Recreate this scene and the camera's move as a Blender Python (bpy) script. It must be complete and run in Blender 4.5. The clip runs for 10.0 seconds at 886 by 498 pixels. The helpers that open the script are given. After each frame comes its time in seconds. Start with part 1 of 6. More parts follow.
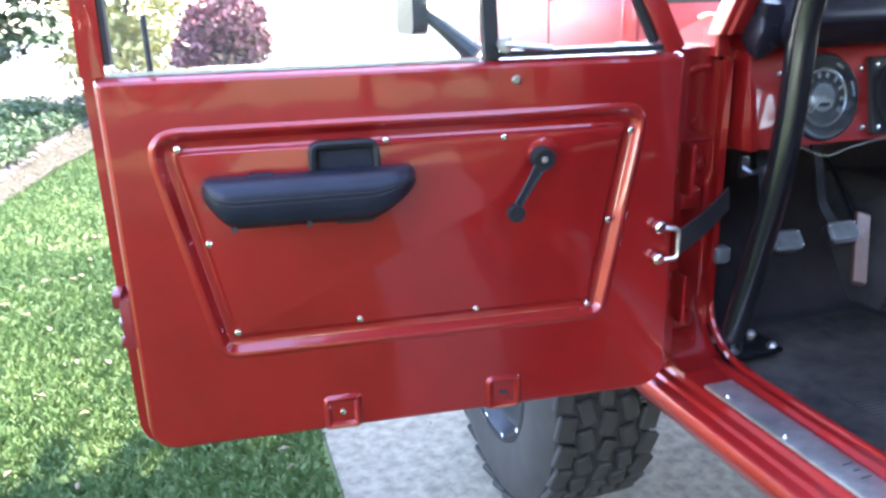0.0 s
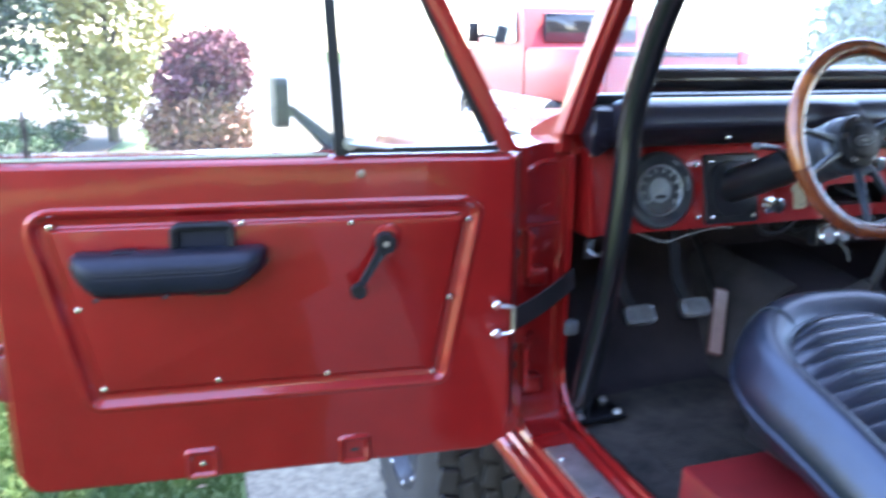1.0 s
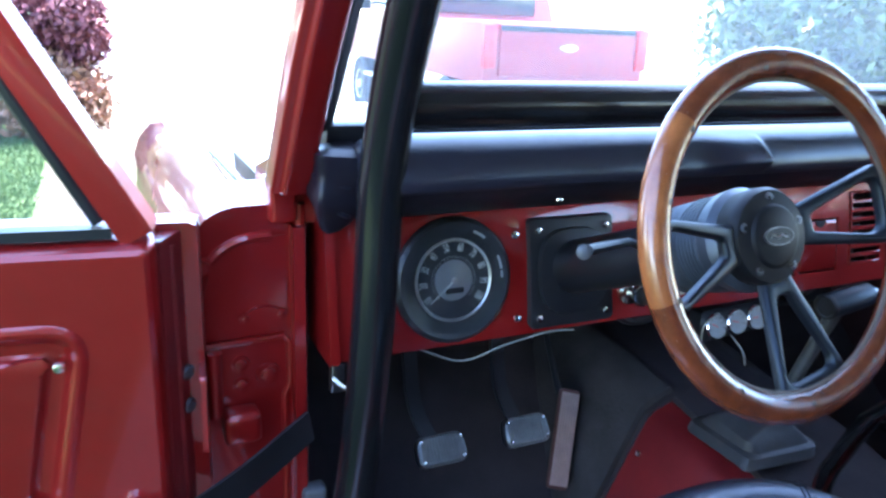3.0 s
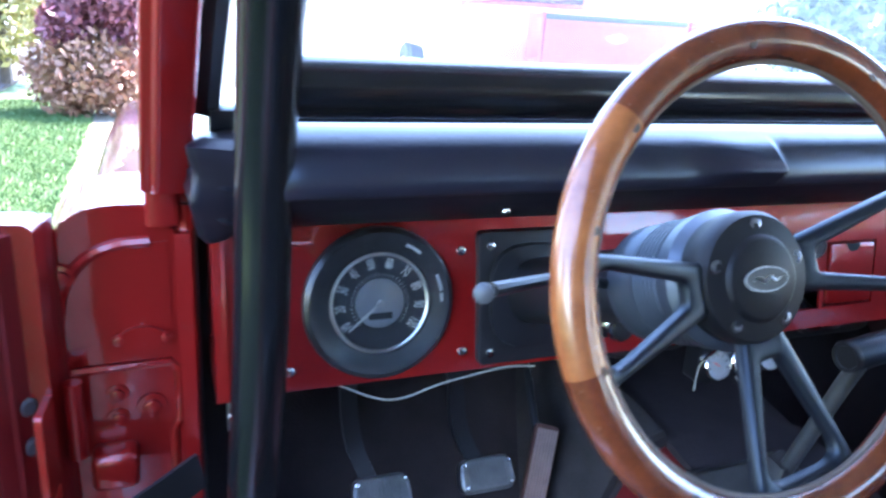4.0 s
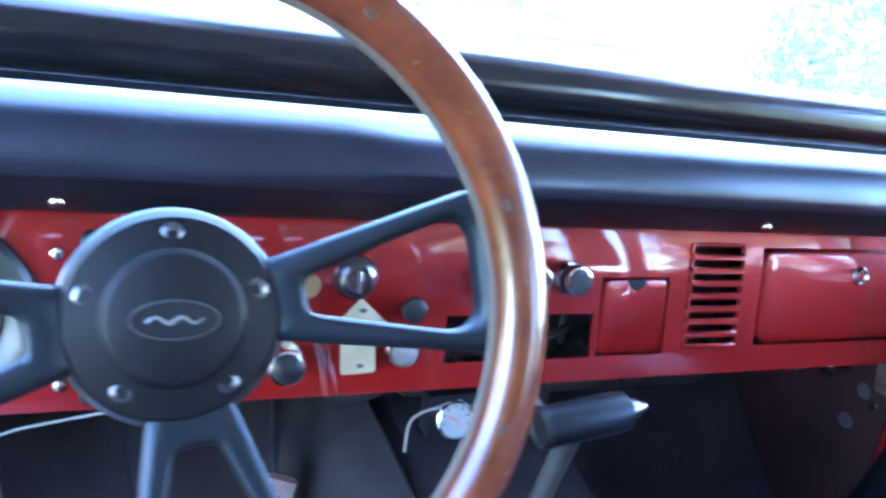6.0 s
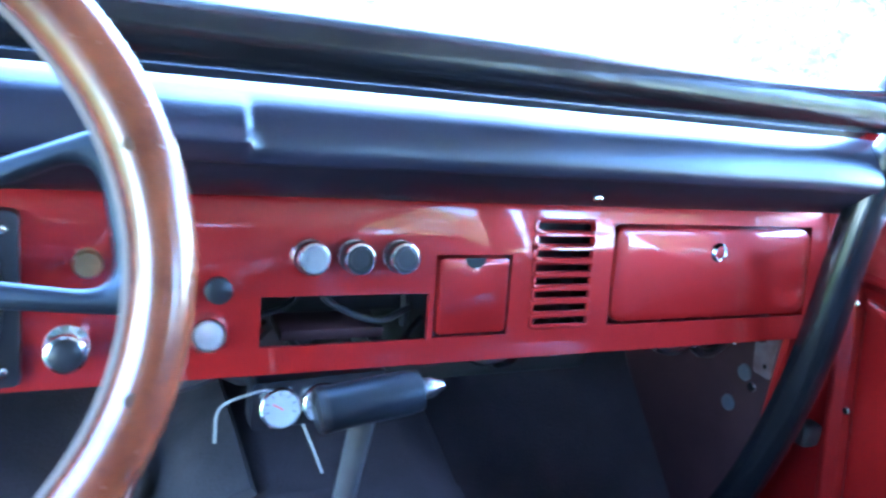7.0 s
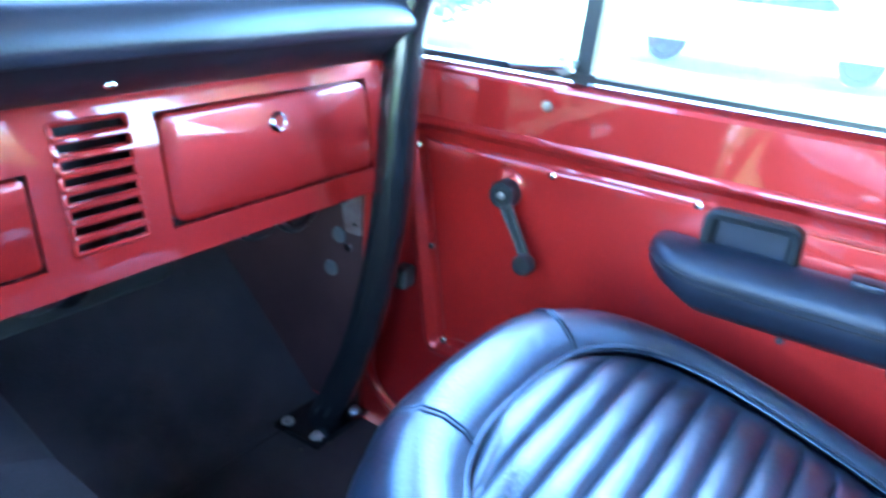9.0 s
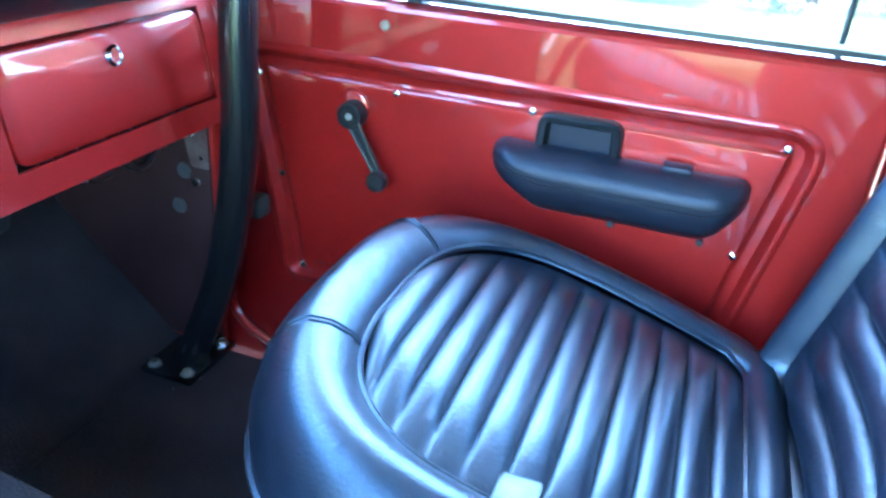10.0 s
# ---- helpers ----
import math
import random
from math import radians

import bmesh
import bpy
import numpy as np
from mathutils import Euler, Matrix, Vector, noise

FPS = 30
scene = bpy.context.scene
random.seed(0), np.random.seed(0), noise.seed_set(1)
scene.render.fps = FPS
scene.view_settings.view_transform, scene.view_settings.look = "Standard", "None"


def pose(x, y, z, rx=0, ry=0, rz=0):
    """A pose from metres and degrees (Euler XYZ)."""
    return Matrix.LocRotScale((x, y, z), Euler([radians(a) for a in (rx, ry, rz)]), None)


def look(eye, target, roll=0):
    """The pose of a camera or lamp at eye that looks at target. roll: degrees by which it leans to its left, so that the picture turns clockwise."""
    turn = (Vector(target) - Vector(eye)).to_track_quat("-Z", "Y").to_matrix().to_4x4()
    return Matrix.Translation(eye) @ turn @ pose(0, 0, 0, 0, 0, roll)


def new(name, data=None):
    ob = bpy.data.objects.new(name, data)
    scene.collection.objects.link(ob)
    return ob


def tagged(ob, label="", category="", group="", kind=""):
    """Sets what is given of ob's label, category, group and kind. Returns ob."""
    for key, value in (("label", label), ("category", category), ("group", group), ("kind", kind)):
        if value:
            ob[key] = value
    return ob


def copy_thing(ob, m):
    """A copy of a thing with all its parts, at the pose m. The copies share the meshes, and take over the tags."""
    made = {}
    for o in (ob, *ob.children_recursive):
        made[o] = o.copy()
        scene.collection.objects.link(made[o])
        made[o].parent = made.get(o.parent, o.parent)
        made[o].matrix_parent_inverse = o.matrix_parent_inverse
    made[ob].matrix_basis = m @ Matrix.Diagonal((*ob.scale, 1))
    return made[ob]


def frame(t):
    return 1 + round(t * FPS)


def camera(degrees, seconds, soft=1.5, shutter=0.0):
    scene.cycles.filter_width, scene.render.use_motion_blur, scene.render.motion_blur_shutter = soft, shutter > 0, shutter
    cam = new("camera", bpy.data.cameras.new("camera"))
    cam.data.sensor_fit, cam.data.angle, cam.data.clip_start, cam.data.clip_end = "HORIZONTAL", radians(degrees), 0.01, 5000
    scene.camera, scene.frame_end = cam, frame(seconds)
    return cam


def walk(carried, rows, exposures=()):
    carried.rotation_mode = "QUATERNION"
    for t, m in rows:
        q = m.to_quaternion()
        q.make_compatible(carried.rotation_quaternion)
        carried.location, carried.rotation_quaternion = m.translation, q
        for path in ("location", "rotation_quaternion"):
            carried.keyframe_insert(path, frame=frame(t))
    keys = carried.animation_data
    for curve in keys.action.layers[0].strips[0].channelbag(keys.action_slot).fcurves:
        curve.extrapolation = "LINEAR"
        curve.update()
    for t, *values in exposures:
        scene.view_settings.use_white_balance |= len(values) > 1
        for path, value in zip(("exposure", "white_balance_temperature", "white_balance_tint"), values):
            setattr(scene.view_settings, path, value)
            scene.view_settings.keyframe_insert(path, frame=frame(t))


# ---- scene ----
cam = camera(61.4, 10.0, soft=2.6, shutter=0.5)
PATH = [
    (0, (-1.608, -1.128, 1.408), (-1.032, 0.689, 0.801), -1.8),
    (0.5, (-1.541, -1.27, 1.45), (-1.024, 0.586, 0.911), -0.1),
    (1, (-1.413, -1.311, 1.519), (-0.801, 0.519, 0.993), 0.5),
    (1.5, (-1.262, -1.244, 1.562), (-0.454, 0.514, 1.056), 1.4),
    (2, (-1.157, -1.102, 1.589), (-0.279, 0.617, 1.068), 2.1),
    (2.2, (-1.107, -1.045, 1.587), (-0.216, 0.664, 1.054), 1.1),
    (3.3, (-0.847, -0.738, 1.538), (-0.048, 0.987, 0.915), 3.1),
    (3.5, (-0.816, -0.713, 1.534), (-0.035, 1.016, 0.903), 2.9),
    (4, (-0.72, -0.696, 1.534), (-0.01, 1.063, 0.901), 3.9),
    (4.5, (-0.614, -0.663, 1.529), (0.035, 1.122, 0.902), 5.9),
    (5, (-0.512, -0.639, 1.522), (0.09, 1.163, 0.897), 5.5),
    (5.5, (-0.418, -0.634, 1.516), (0.265, 1.149, 0.919), 7.0),
    (6, (-0.357, -0.643, 1.506), (0.389, 1.116, 0.916), 8.1),
    (6.2, (-0.329, -0.651, 1.511), (0.435, 1.092, 0.896), 9.2),
    (7.3, (-0.18, -0.667, 1.479), (0.703, 1.036, 0.914), 7.2),
    (7.5, (-0.163, -0.652, 1.474), (0.766, 1.026, 0.907), 7.0),
    (8, (-0.124, -0.651, 1.474), (0.988, 0.9, 0.876), 6.8),
    (8.5, (-0.111, -0.64, 1.474), (1.239, 0.668, 0.789), 5.6),
    (9, (-0.121, -0.634, 1.474), (1.433, 0.365, 0.708), 4.3),
    (9.5, (-0.144, -0.631, 1.475), (1.518, 0.081, 0.621), 5.6),
    (10, (-0.18, -0.628, 1.478), (1.511, -0.071, 0.568), 4.4),
]
EXPOSURE = [(0.0, 4.4, 6900, 20), (1.0, 4.2, 6550, 20), (2.0, 3.85, 6100, 14), (3.5, 4.4, 6000, 16), (4.5, 4.9, 5900, 20), (6.0, 5.6, 5450, 17), (7.5, 6.32, 4950, 8), (8.5, 6.5, 4950, 4), (10.0, 6.15, 5150, -6)]
walk(cam, [(t, look(eye, target, roll)) for t, eye, target, roll in PATH], EXPOSURE)

# ---- light ----
SUN_AZ, SUN_EL = radians(72), radians(64)
world = bpy.data.worlds.new("sky")
scene.world = world
world.use_nodes = True
wn = world.node_tree.nodes
sky = wn.new("ShaderNodeTexSky")
sky.sky_type = "NISHITA"
sky.sun_disc = False
sky.sun_elevation = SUN_EL
sky.sun_rotation = SUN_AZ
sky.air_density, sky.dust_density, sky.ozone_density = 1.0, 0.5, 3.0
wn["Background"].inputs["Strength"].default_value = 0.15
world.node_tree.links.new(sky.outputs["Color"], wn["Background"].inputs["Color"])
sun = new("sun", bpy.data.lights.new("sun", "SUN"))
sun.data.energy, sun.data.angle, sun.data.color = 2.4, radians(0.6), (1.0, 0.96, 0.9)
sun_from = Vector((math.sin(SUN_AZ) * math.cos(SUN_EL), math.cos(SUN_AZ) * math.cos(SUN_EL), math.sin(SUN_EL)))
sun.matrix_world = look(sun_from * 30, (0, 0, 0))


# ---- materials ----
def mat(name, color, rough=0.5, metal=0.0, coat=0.0, var=0.0, vscale=8.0, bump=0.0, bscale=200.0, rvar=0.0, sheen=0.0, color2=None, spec=0.5, objvar=0.0, bump2=0.0, b2scale=10.0, coat_rough=0.05, coat_ior=1.5, tint=None):
    m = bpy.data.materials.new(name)
    m.use_nodes = True
    nt = m.node_tree
    p = nt.nodes["Principled BSDF"]
    p.inputs["Base Color"].default_value = (*color, 1)
    p.inputs["Roughness"].default_value = rough
    p.inputs["Metallic"].default_value = metal
    p.inputs["Coat Weight"].default_value = coat
    p.inputs["Coat Roughness"].default_value = coat_rough
    p.inputs["Coat IOR"].default_value = coat_ior
    p.inputs["Specular IOR Level"].default_value = spec
    if tint:
        p.inputs["Specular Tint"].default_value = (*tint, 1)
    if sheen:
        p.inputs["Sheen Weight"].default_value = sheen
    tc = nt.nodes.new("ShaderNodeTexCoord")
    if var or rvar or color2:
        n1 = nt.nodes.new("ShaderNodeTexNoise")
        n1.inputs["Scale"].default_value = vscale
        n1.inputs["Detail"].default_value = 6
        n1.inputs["Roughness"].default_value = 0.62
        nt.links.new(tc.outputs["Object"], n1.inputs["Vector"])
        ramp = nt.nodes.new("ShaderNodeMapRange")
        ramp.inputs["From Min"].default_value, ramp.inputs["From Max"].default_value = 0.3, 0.7
        nt.links.new(n1.outputs["Fac"], ramp.inputs["Value"])
        if var or color2:
            mix = nt.nodes.new("ShaderNodeMix")
            mix.data_type = "RGBA"
            c2 = color2 or tuple(min(1, c * (1 + var)) for c in color)
            c1 = color if color2 else tuple(c * (1 - var) for c in color)
            mix.inputs["A"].default_value = (*c1, 1)
            mix.inputs["B"].default_value = (*c2, 1)
            nt.links.new(ramp.outputs["Result"], mix.inputs["Factor"])
            out = mix.outputs["Result"]
            if objvar:
                oi = nt.nodes.new("ShaderNodeObjectInfo")
                hs = nt.nodes.new("ShaderNodeHueSaturation")
                mr = nt.nodes.new("ShaderNodeMapRange")
                mr.inputs["To Min"].default_value, mr.inputs["To Max"].default_value = 1 - objvar, 1 + objvar
                nt.links.new(oi.outputs["Random"], mr.inputs["Value"])
                nt.links.new(mr.outputs["Result"], hs.inputs["Value"])
                nt.links.new(out, hs.inputs["Color"])
                out = hs.outputs["Color"]
            nt.links.new(out, p.inputs["Base Color"])
        if rvar:
            mr2 = nt.nodes.new("ShaderNodeMapRange")
            mr2.inputs["To Min"].default_value = max(0.02, rough - rvar)
            mr2.inputs["To Max"].default_value = min(1, rough + rvar)
            n2 = nt.nodes.new("ShaderNodeTexNoise")
            n2.inputs["Scale"].default_value = vscale * 4.3
            n2.inputs["Detail"].default_value = 4
            nt.links.new(tc.outputs["Object"], n2.inputs["Vector"])
            nt.links.new(n2.outputs["Fac"], mr2.inputs["Value"])
            nt.links.new(mr2.outputs["Result"], p.inputs["Roughness"])
    if bump:
        nb = nt.nodes.new("ShaderNodeTexNoise")
        nb.inputs["Scale"].default_value = bscale
        nb.inputs["Detail"].default_value = 3
        b = nt.nodes.new("ShaderNodeBump")
        b.inputs["Strength"].default_value = bump
        b.inputs["Distance"].default_value = 0.002
        nt.links.new(tc.outputs["Object"], nb.inputs["Vector"])
        nt.links.new(nb.outputs["Fac"], b.inputs["Height"])
        if bump2:
            nc = nt.nodes.new("ShaderNodeTexNoise")
            nc.inputs["Scale"].default_value = b2scale
            nc.inputs["Detail"].default_value = 1
            b2 = nt.nodes.new("ShaderNodeBump")
            b2.inputs["Strength"].default_value = bump2
            b2.inputs["Distance"].default_value = 0.01
            nt.links.new(tc.outputs["Object"], nc.inputs["Vector"])
            nt.links.new(nc.outputs["Fac"], b2.inputs["Height"])
            nt.links.new(b2.outputs["Normal"], b.inputs["Normal"])
        nt.links.new(b.outputs["Normal"], p.inputs["Normal"])
        nt.links.new(b.outputs["Normal"], p.inputs["Coat Normal"])
    return m


def glass_mat(name, tint=(0.95, 0.98, 0.97), rough=0.0, dust_haze=0.0):
    """Thin glass: clear, with a Fresnel gloss, and a pale film for dust and glare haze."""
    m = bpy.data.materials.new(name)
    m.use_nodes = True
    nt = m.node_tree
    nt.nodes.remove(nt.nodes["Principled BSDF"])
    tr = nt.nodes.new("ShaderNodeBsdfTransparent")
    tr.inputs["Color"].default_value = (*tint, 1)
    gl = nt.nodes.new("ShaderNodeBsdfGlossy")
    gl.inputs["Roughness"].default_value = rough
    lw = nt.nodes.new("ShaderNodeLayerWeight")
    lw.inputs["Blend"].default_value = 0.5
    pw = nt.nodes.new("ShaderNodeMath")
    pw.operation = "POWER"
    pw.inputs[1].default_value = 4.0
    nt.links.new(lw.outputs["Facing"], pw.inputs[0])
    fr = nt.nodes.new("ShaderNodeMath")
    fr.operation = "MULTIPLY_ADD"
    fr.inputs[1].default_value, fr.inputs[2].default_value = 0.5, 0.025
    nt.links.new(pw.outputs["Value"], fr.inputs[0])
    mix = nt.nodes.new("ShaderNodeMixShader")
    nt.links.new(fr.outputs["Value"], mix.inputs["Fac"])
    nt.links.new(tr.outputs["BSDF"], mix.inputs[1])
    nt.links.new(gl.outputs["BSDF"], mix.inputs[2])
    # pale film: dust on the glass, and veiling glare painted along with it
    film = nt.nodes.new("ShaderNodeBsdfTranslucent")
    film.inputs["Color"].default_value = (0.85, 0.87, 0.9, 1)
    noise = nt.nodes.new("ShaderNodeTexNoise")
    noise.inputs["Scale"].default_value = 3.0
    noise.inputs["Detail"].default_value = 5
    tc = nt.nodes.new("ShaderNodeTexCoord")
    nt.links.new(tc.outputs["Object"], noise.inputs["Vector"])
    amt = nt.nodes.new("ShaderNodeMath")
    amt.operation = "MULTIPLY"
    amt.inputs[1].default_value = dust_haze * 2
    nt.links.new(noise.outputs["Fac"], amt.inputs[0])
    dusty = nt.nodes.new("ShaderNodeMixShader")
    nt.links.new(amt.outputs["Value"], dusty.inputs["Fac"])
    nt.links.new(mix.outputs["Shader"], dusty.inputs[1])
    nt.links.new(film.outputs["BSDF"], dusty.inputs[2])
    nt.links.new(dusty.outputs["Shader"], nt.nodes["Material Output"].inputs["Surface"])
    return m


RED = mat("red_metallic_paint", (0.265, 0.0078, 0.0068), 0.40, 0.45, 1.0, spec=0.28, var=0.14, vscale=5, bump=0.02, bscale=60, rvar=0.05, bump2=0.09, b2scale=8, coat_rough=0.045, coat_ior=1.5)
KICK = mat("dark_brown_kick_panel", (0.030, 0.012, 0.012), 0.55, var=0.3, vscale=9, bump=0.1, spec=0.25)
# red of the floor parts; on door shut faces the darker tone paints shade
RED_DARK = mat("red_paint_floor_and_shade", (0.16, 0.010, 0.011), 0.4, 0.1, 0.3, var=0.25, vscale=9)
BLACK_PAINT = mat("black_gloss_tube", (0.006, 0.006, 0.007), 0.24, 0, 0.2, var=0.3, vscale=10, bump=0.04, bscale=150, spec=0.4)
BLACK_SATIN = mat("black_satin_metal", (0.010, 0.010, 0.012), 0.34, 0.0, 0.0, var=0.3, vscale=20, spec=0.42)
MATTE_BLACK = mat("matte_black_plastic", (0.009, 0.009, 0.010), 0.52, 0, 0, var=0.25, vscale=30, bump=0.06, bscale=400, spec=0.28)
# black vinyls; the sky's blue reflection is put into base colour and specular tint
VINYL = mat("black_vinyl", (0.0055, 0.0076, 0.0145), 0.35, 0, 0.0, var=0.25, vscale=14, bump=0.22, bscale=260, rvar=0.07, spec=0.9, bump2=0.07, b2scale=38, tint=(0.71, 0.82, 1.0))
ARM_VINYL = mat("armrest_vinyl", (0.009, 0.010, 0.016), 0.42, 0, 0.0, var=0.25, vscale=18, bump=0.2, bscale=260, rvar=0.06, spec=0.30, bump2=0.06, b2scale=30, tint=(0.85, 0.86, 1.0))
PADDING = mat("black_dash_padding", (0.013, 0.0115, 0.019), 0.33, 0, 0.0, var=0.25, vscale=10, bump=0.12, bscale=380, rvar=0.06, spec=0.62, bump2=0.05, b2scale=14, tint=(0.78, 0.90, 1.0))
# PADDING darkened and dulled: the shade below the roll is in the colour
VALANCE = mat("shaded_black_vinyl", (0.0085, 0.0066, 0.0115), 0.42, 0, 0.0, var=0.25, vscale=10, bump=0.14, bscale=380, rvar=0.06, spec=0.34, bump2=0.06, b2scale=14)
PLASTIC = mat("black_plastic", (0.011, 0.0105, 0.012), 0.45, 0, 0.0, var=0.25, vscale=25, bump=0.08, bscale=500, spec=0.36)
RUBBER = mat("tyre_rubber", (0.017, 0.0158, 0.0148), 0.8, 0, 0, var=0.35, vscale=16, bump=0.3, bscale=150)
CARPET = mat("black_rubber_mat", (0.014, 0.0110, 0.0125), 0.75, 0, 0, color2=(0.048, 0.037, 0.038), vscale=4, bump=0.5, bscale=260, spec=0.15)
CHROME = mat("chrome", (0.75, 0.75, 0.74), 0.14, 1.0, 0, var=0.1, vscale=40)
STEEL = mat("brushed_steel", (0.55, 0.54, 0.52), 0.34, 1.0, 0, var=0.2, vscale=50, rvar=0.1)
ALU = mat("scuffed_aluminium", (0.5, 0.49, 0.47), 0.42, 0.9, 0, var=0.3, vscale=22, bump=0.1)
DARK_STEEL = mat("dark_steel", (0.22, 0.22, 0.24), 0.28, 1.0, 0, var=0.2, vscale=40)
GREY = mat("grey_trim", (0.055, 0.055, 0.058), 0.5, 0, 0, var=0.1)
TOP = mat("hard_top_paint", (0.036, 0.041, 0.037), 0.55, var=0.1, spec=0.3)
GLASS = glass_mat("window_glass", dust_haze=0.008)
SCREEN_GLASS = glass_mat("dusty_hazy_windscreen_glass", dust_haze=0.045)
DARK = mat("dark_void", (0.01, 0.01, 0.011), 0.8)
WHITE_PRINT = mat("white_print", (0.52, 0.52, 0.49), 0.5)
GREY_PRINT = mat("grey_print", (0.35, 0.36, 0.37), 0.5)
RED_PRINT = mat("red_needle", (0.6, 0.05, 0.03), 0.5)
PAPER = mat("paper_tag", (0.36, 0.30, 0.19), 0.75, var=0.15, vscale=30)
MAT_GREY = mat("dusty_grey_mat", (0.018, 0.0155, 0.0155), 0.85, 0, 0, color2=(0.050, 0.043, 0.042), vscale=7, bump=0.5, bscale=240, spec=0.15)
FLOOR_MAT = mat("dusty_floor_mat", (0.013, 0.0115, 0.011), 0.8, 0, 0, color2=(0.062, 0.050, 0.041), vscale=13, bump=0.6, bscale=180, spec=0.2)
BOOT = mat("grey_boot_vinyl", (0.022, 0.021, 0.021), 0.5, 0, 0, color2=(0.055, 0.051, 0.050), vscale=12, bump=0.25, bscale=200)
HUB = mat("matte_hub_black", (0.0060, 0.0056, 0.0068), 0.5, 0, 0, var=0.2, vscale=30, bump=0.05, bscale=400, spec=0.22)
# plain black; bluish highlights are put in by the specular tint
SPOKE = mat("black_with_blue_sheen", (0.0060, 0.0062, 0.0085), 0.42, 0, 0, var=0.25, vscale=30, bump=0.03, bscale=300, spec=0.45, tint=(0.72, 0.86, 1.0))
WIRE = mat("grey_wire", (0.24, 0.23, 0.2), 0.5)


# ---- builders ----
def thing(name, base, label, category, group="", kind=""):
    e = new(name)
    e.empty_display_size = 0.05
    e.matrix_world = Matrix.Translation(base)
    return tagged(e, label, category, group, kind)


def part(name, bm, material, parent=None, label="", smooth=True, angle=35):
    me = bpy.data.meshes.new(name)
    bmesh.ops.remove_doubles(bm, verts=bm.verts, dist=1e-6)
    bmesh.ops.recalc_face_normals(bm, faces=bm.faces)
    if smooth:
        lim = radians(angle)
        for f in bm.faces:
            f.smooth = True
        for e in bm.edges:
            if len(e.link_faces) == 2 and e.calc_face_angle(0) > lim:
                e.smooth = False
    bm.to_mesh(me)
    bm.free()
    me.materials.append(material)
    ob = new(name, me)
    hang(ob, parent)
    return tagged(ob, label)


def hang(ob, parent):
    if parent is not None:
        ob.parent = parent
        up = Matrix.Identity(4)
        chain = []
        o = parent
        while o is not None:
            chain.append(o)
            o = o.parent
        for o in reversed(chain):
            up = up @ o.matrix_parent_inverse @ o.matrix_basis
        ob.matrix_parent_inverse = up.inverted()


def piece(name, me, m, parent, label=""):
    ob = new(name, me)
    ob.matrix_basis = m
    hang(ob, parent)
    return tagged(ob, label)


def mesh_of(bm, material, name):
    me = bpy.data.meshes.new(name)
    bmesh.ops.recalc_face_normals(bm, faces=bm.faces)
    for f in bm.faces:
        f.smooth = True
    for e in bm.edges:
        if len(e.link_faces) == 2 and e.calc_face_angle(0) > radians(35):
            e.smooth = False
    bm.to_mesh(me)
    bm.free()
    me.materials.append(material)
    return me


def box(lo, hi, bevel=0.0, seg=2, bm=None):
    bm = bm or bmesh.new()
    made = bmesh.ops.create_cube(bm, size=1)["verts"]
    c = (Vector(lo) + Vector(hi)) / 2
    d = Vector(hi) - Vector(lo)
    for v in made:
        v.co = Vector((v.co.x * d.x, v.co.y * d.y, v.co.z * d.z)) + c
    if bevel:
        es = list({e for v in made for e in v.link_edges})
        bmesh.ops.bevel(bm, geom=es, offset=bevel, segments=seg, profile=0.5, affect="EDGES")
    return bm


def apply(bm, fn):
    for v in bm.verts:
        v.co = Vector(fn(*v.co))
    return bm


def smooth_path(pts, n=8):
    """Catmull-Rom through the points."""
    p = [Vector(q) for q in pts]
    p = [p[0] * 2 - p[1]] + p + [p[-1] * 2 - p[-2]]
    out = []
    for i in range(1, len(p) - 2):
        a, b, c, d = p[i - 1], p[i], p[i + 1], p[i + 2]
        for k in range(n):
            t = k / n
            out.append(0.5 * (2 * b + (c - a) * t + (2 * a - 5 * b + 4 * c - d) * t * t + (3 * b - a - 3 * c + d) * t ** 3))
    out.append(p[-2])
    return out


def bent(pts, r, n=6):
    """A polyline with its corners rounded at radius r."""
    p = [Vector(q) for q in pts]
    out = [p[0]]
    for a, b, c in zip(p, p[1:], p[2:]):
        u, w = (a - b), (c - b)
        k = min(r, u.length * 0.48, w.length * 0.48)
        s, e = b + u.normalized() * k, b + w.normalized() * k
        for i in range(n + 1):
            t = i / n
            out.append((1 - t) ** 2 * s + 2 * t * (1 - t) * b + t * t * e)
    out.append(p[-1])
    return out


def sweep(pts, radius, seg=16, closed=False, bm=None, shape=None, up=None):
    """A tube along points. shape: list of (a, b) offsets in place of a circle; radius may be a list."""
    bm = bm or bmesh.new()
    p = [Vector(q) for q in pts]
    n = len(p)
    ref = Vector(up) if up else None
    rings = []
    for i in range(n):
        if closed:
            t = (p[(i + 1) % n] - p[i - 1]).normalized()
        else:
            t = (p[min(i + 1, n - 1)] - p[max(i - 1, 0)]).normalized()
        if up:
            a = Vector(up)
            a = (a - t * a.dot(t)).normalized()
        else:
            if ref is None:
                ref = Vector((0, 0, 1)) if abs(t.z) < 0.9 else Vector((1, 0, 0))
            a = (ref - t * ref.dot(t)).normalized()
            ref = a
        b = t.cross(a)
        r = radius[i] if isinstance(radius, (list, tuple)) else radius
        sh = shape or [(math.cos(2 * math.pi * k / seg), math.sin(2 * math.pi * k / seg)) for k in range(seg)]
        rings.append([bm.verts.new(p[i] + (a * ca + b * cb) * r) for ca, cb in sh])
    m = len(rings[0])
    for i in range(n if closed else n - 1):
        q, w = rings[i], rings[(i + 1) % n]
        for k in range(m):
            bm.faces.new((q[k], q[(k + 1) % m], w[(k + 1) % m], w[k]))
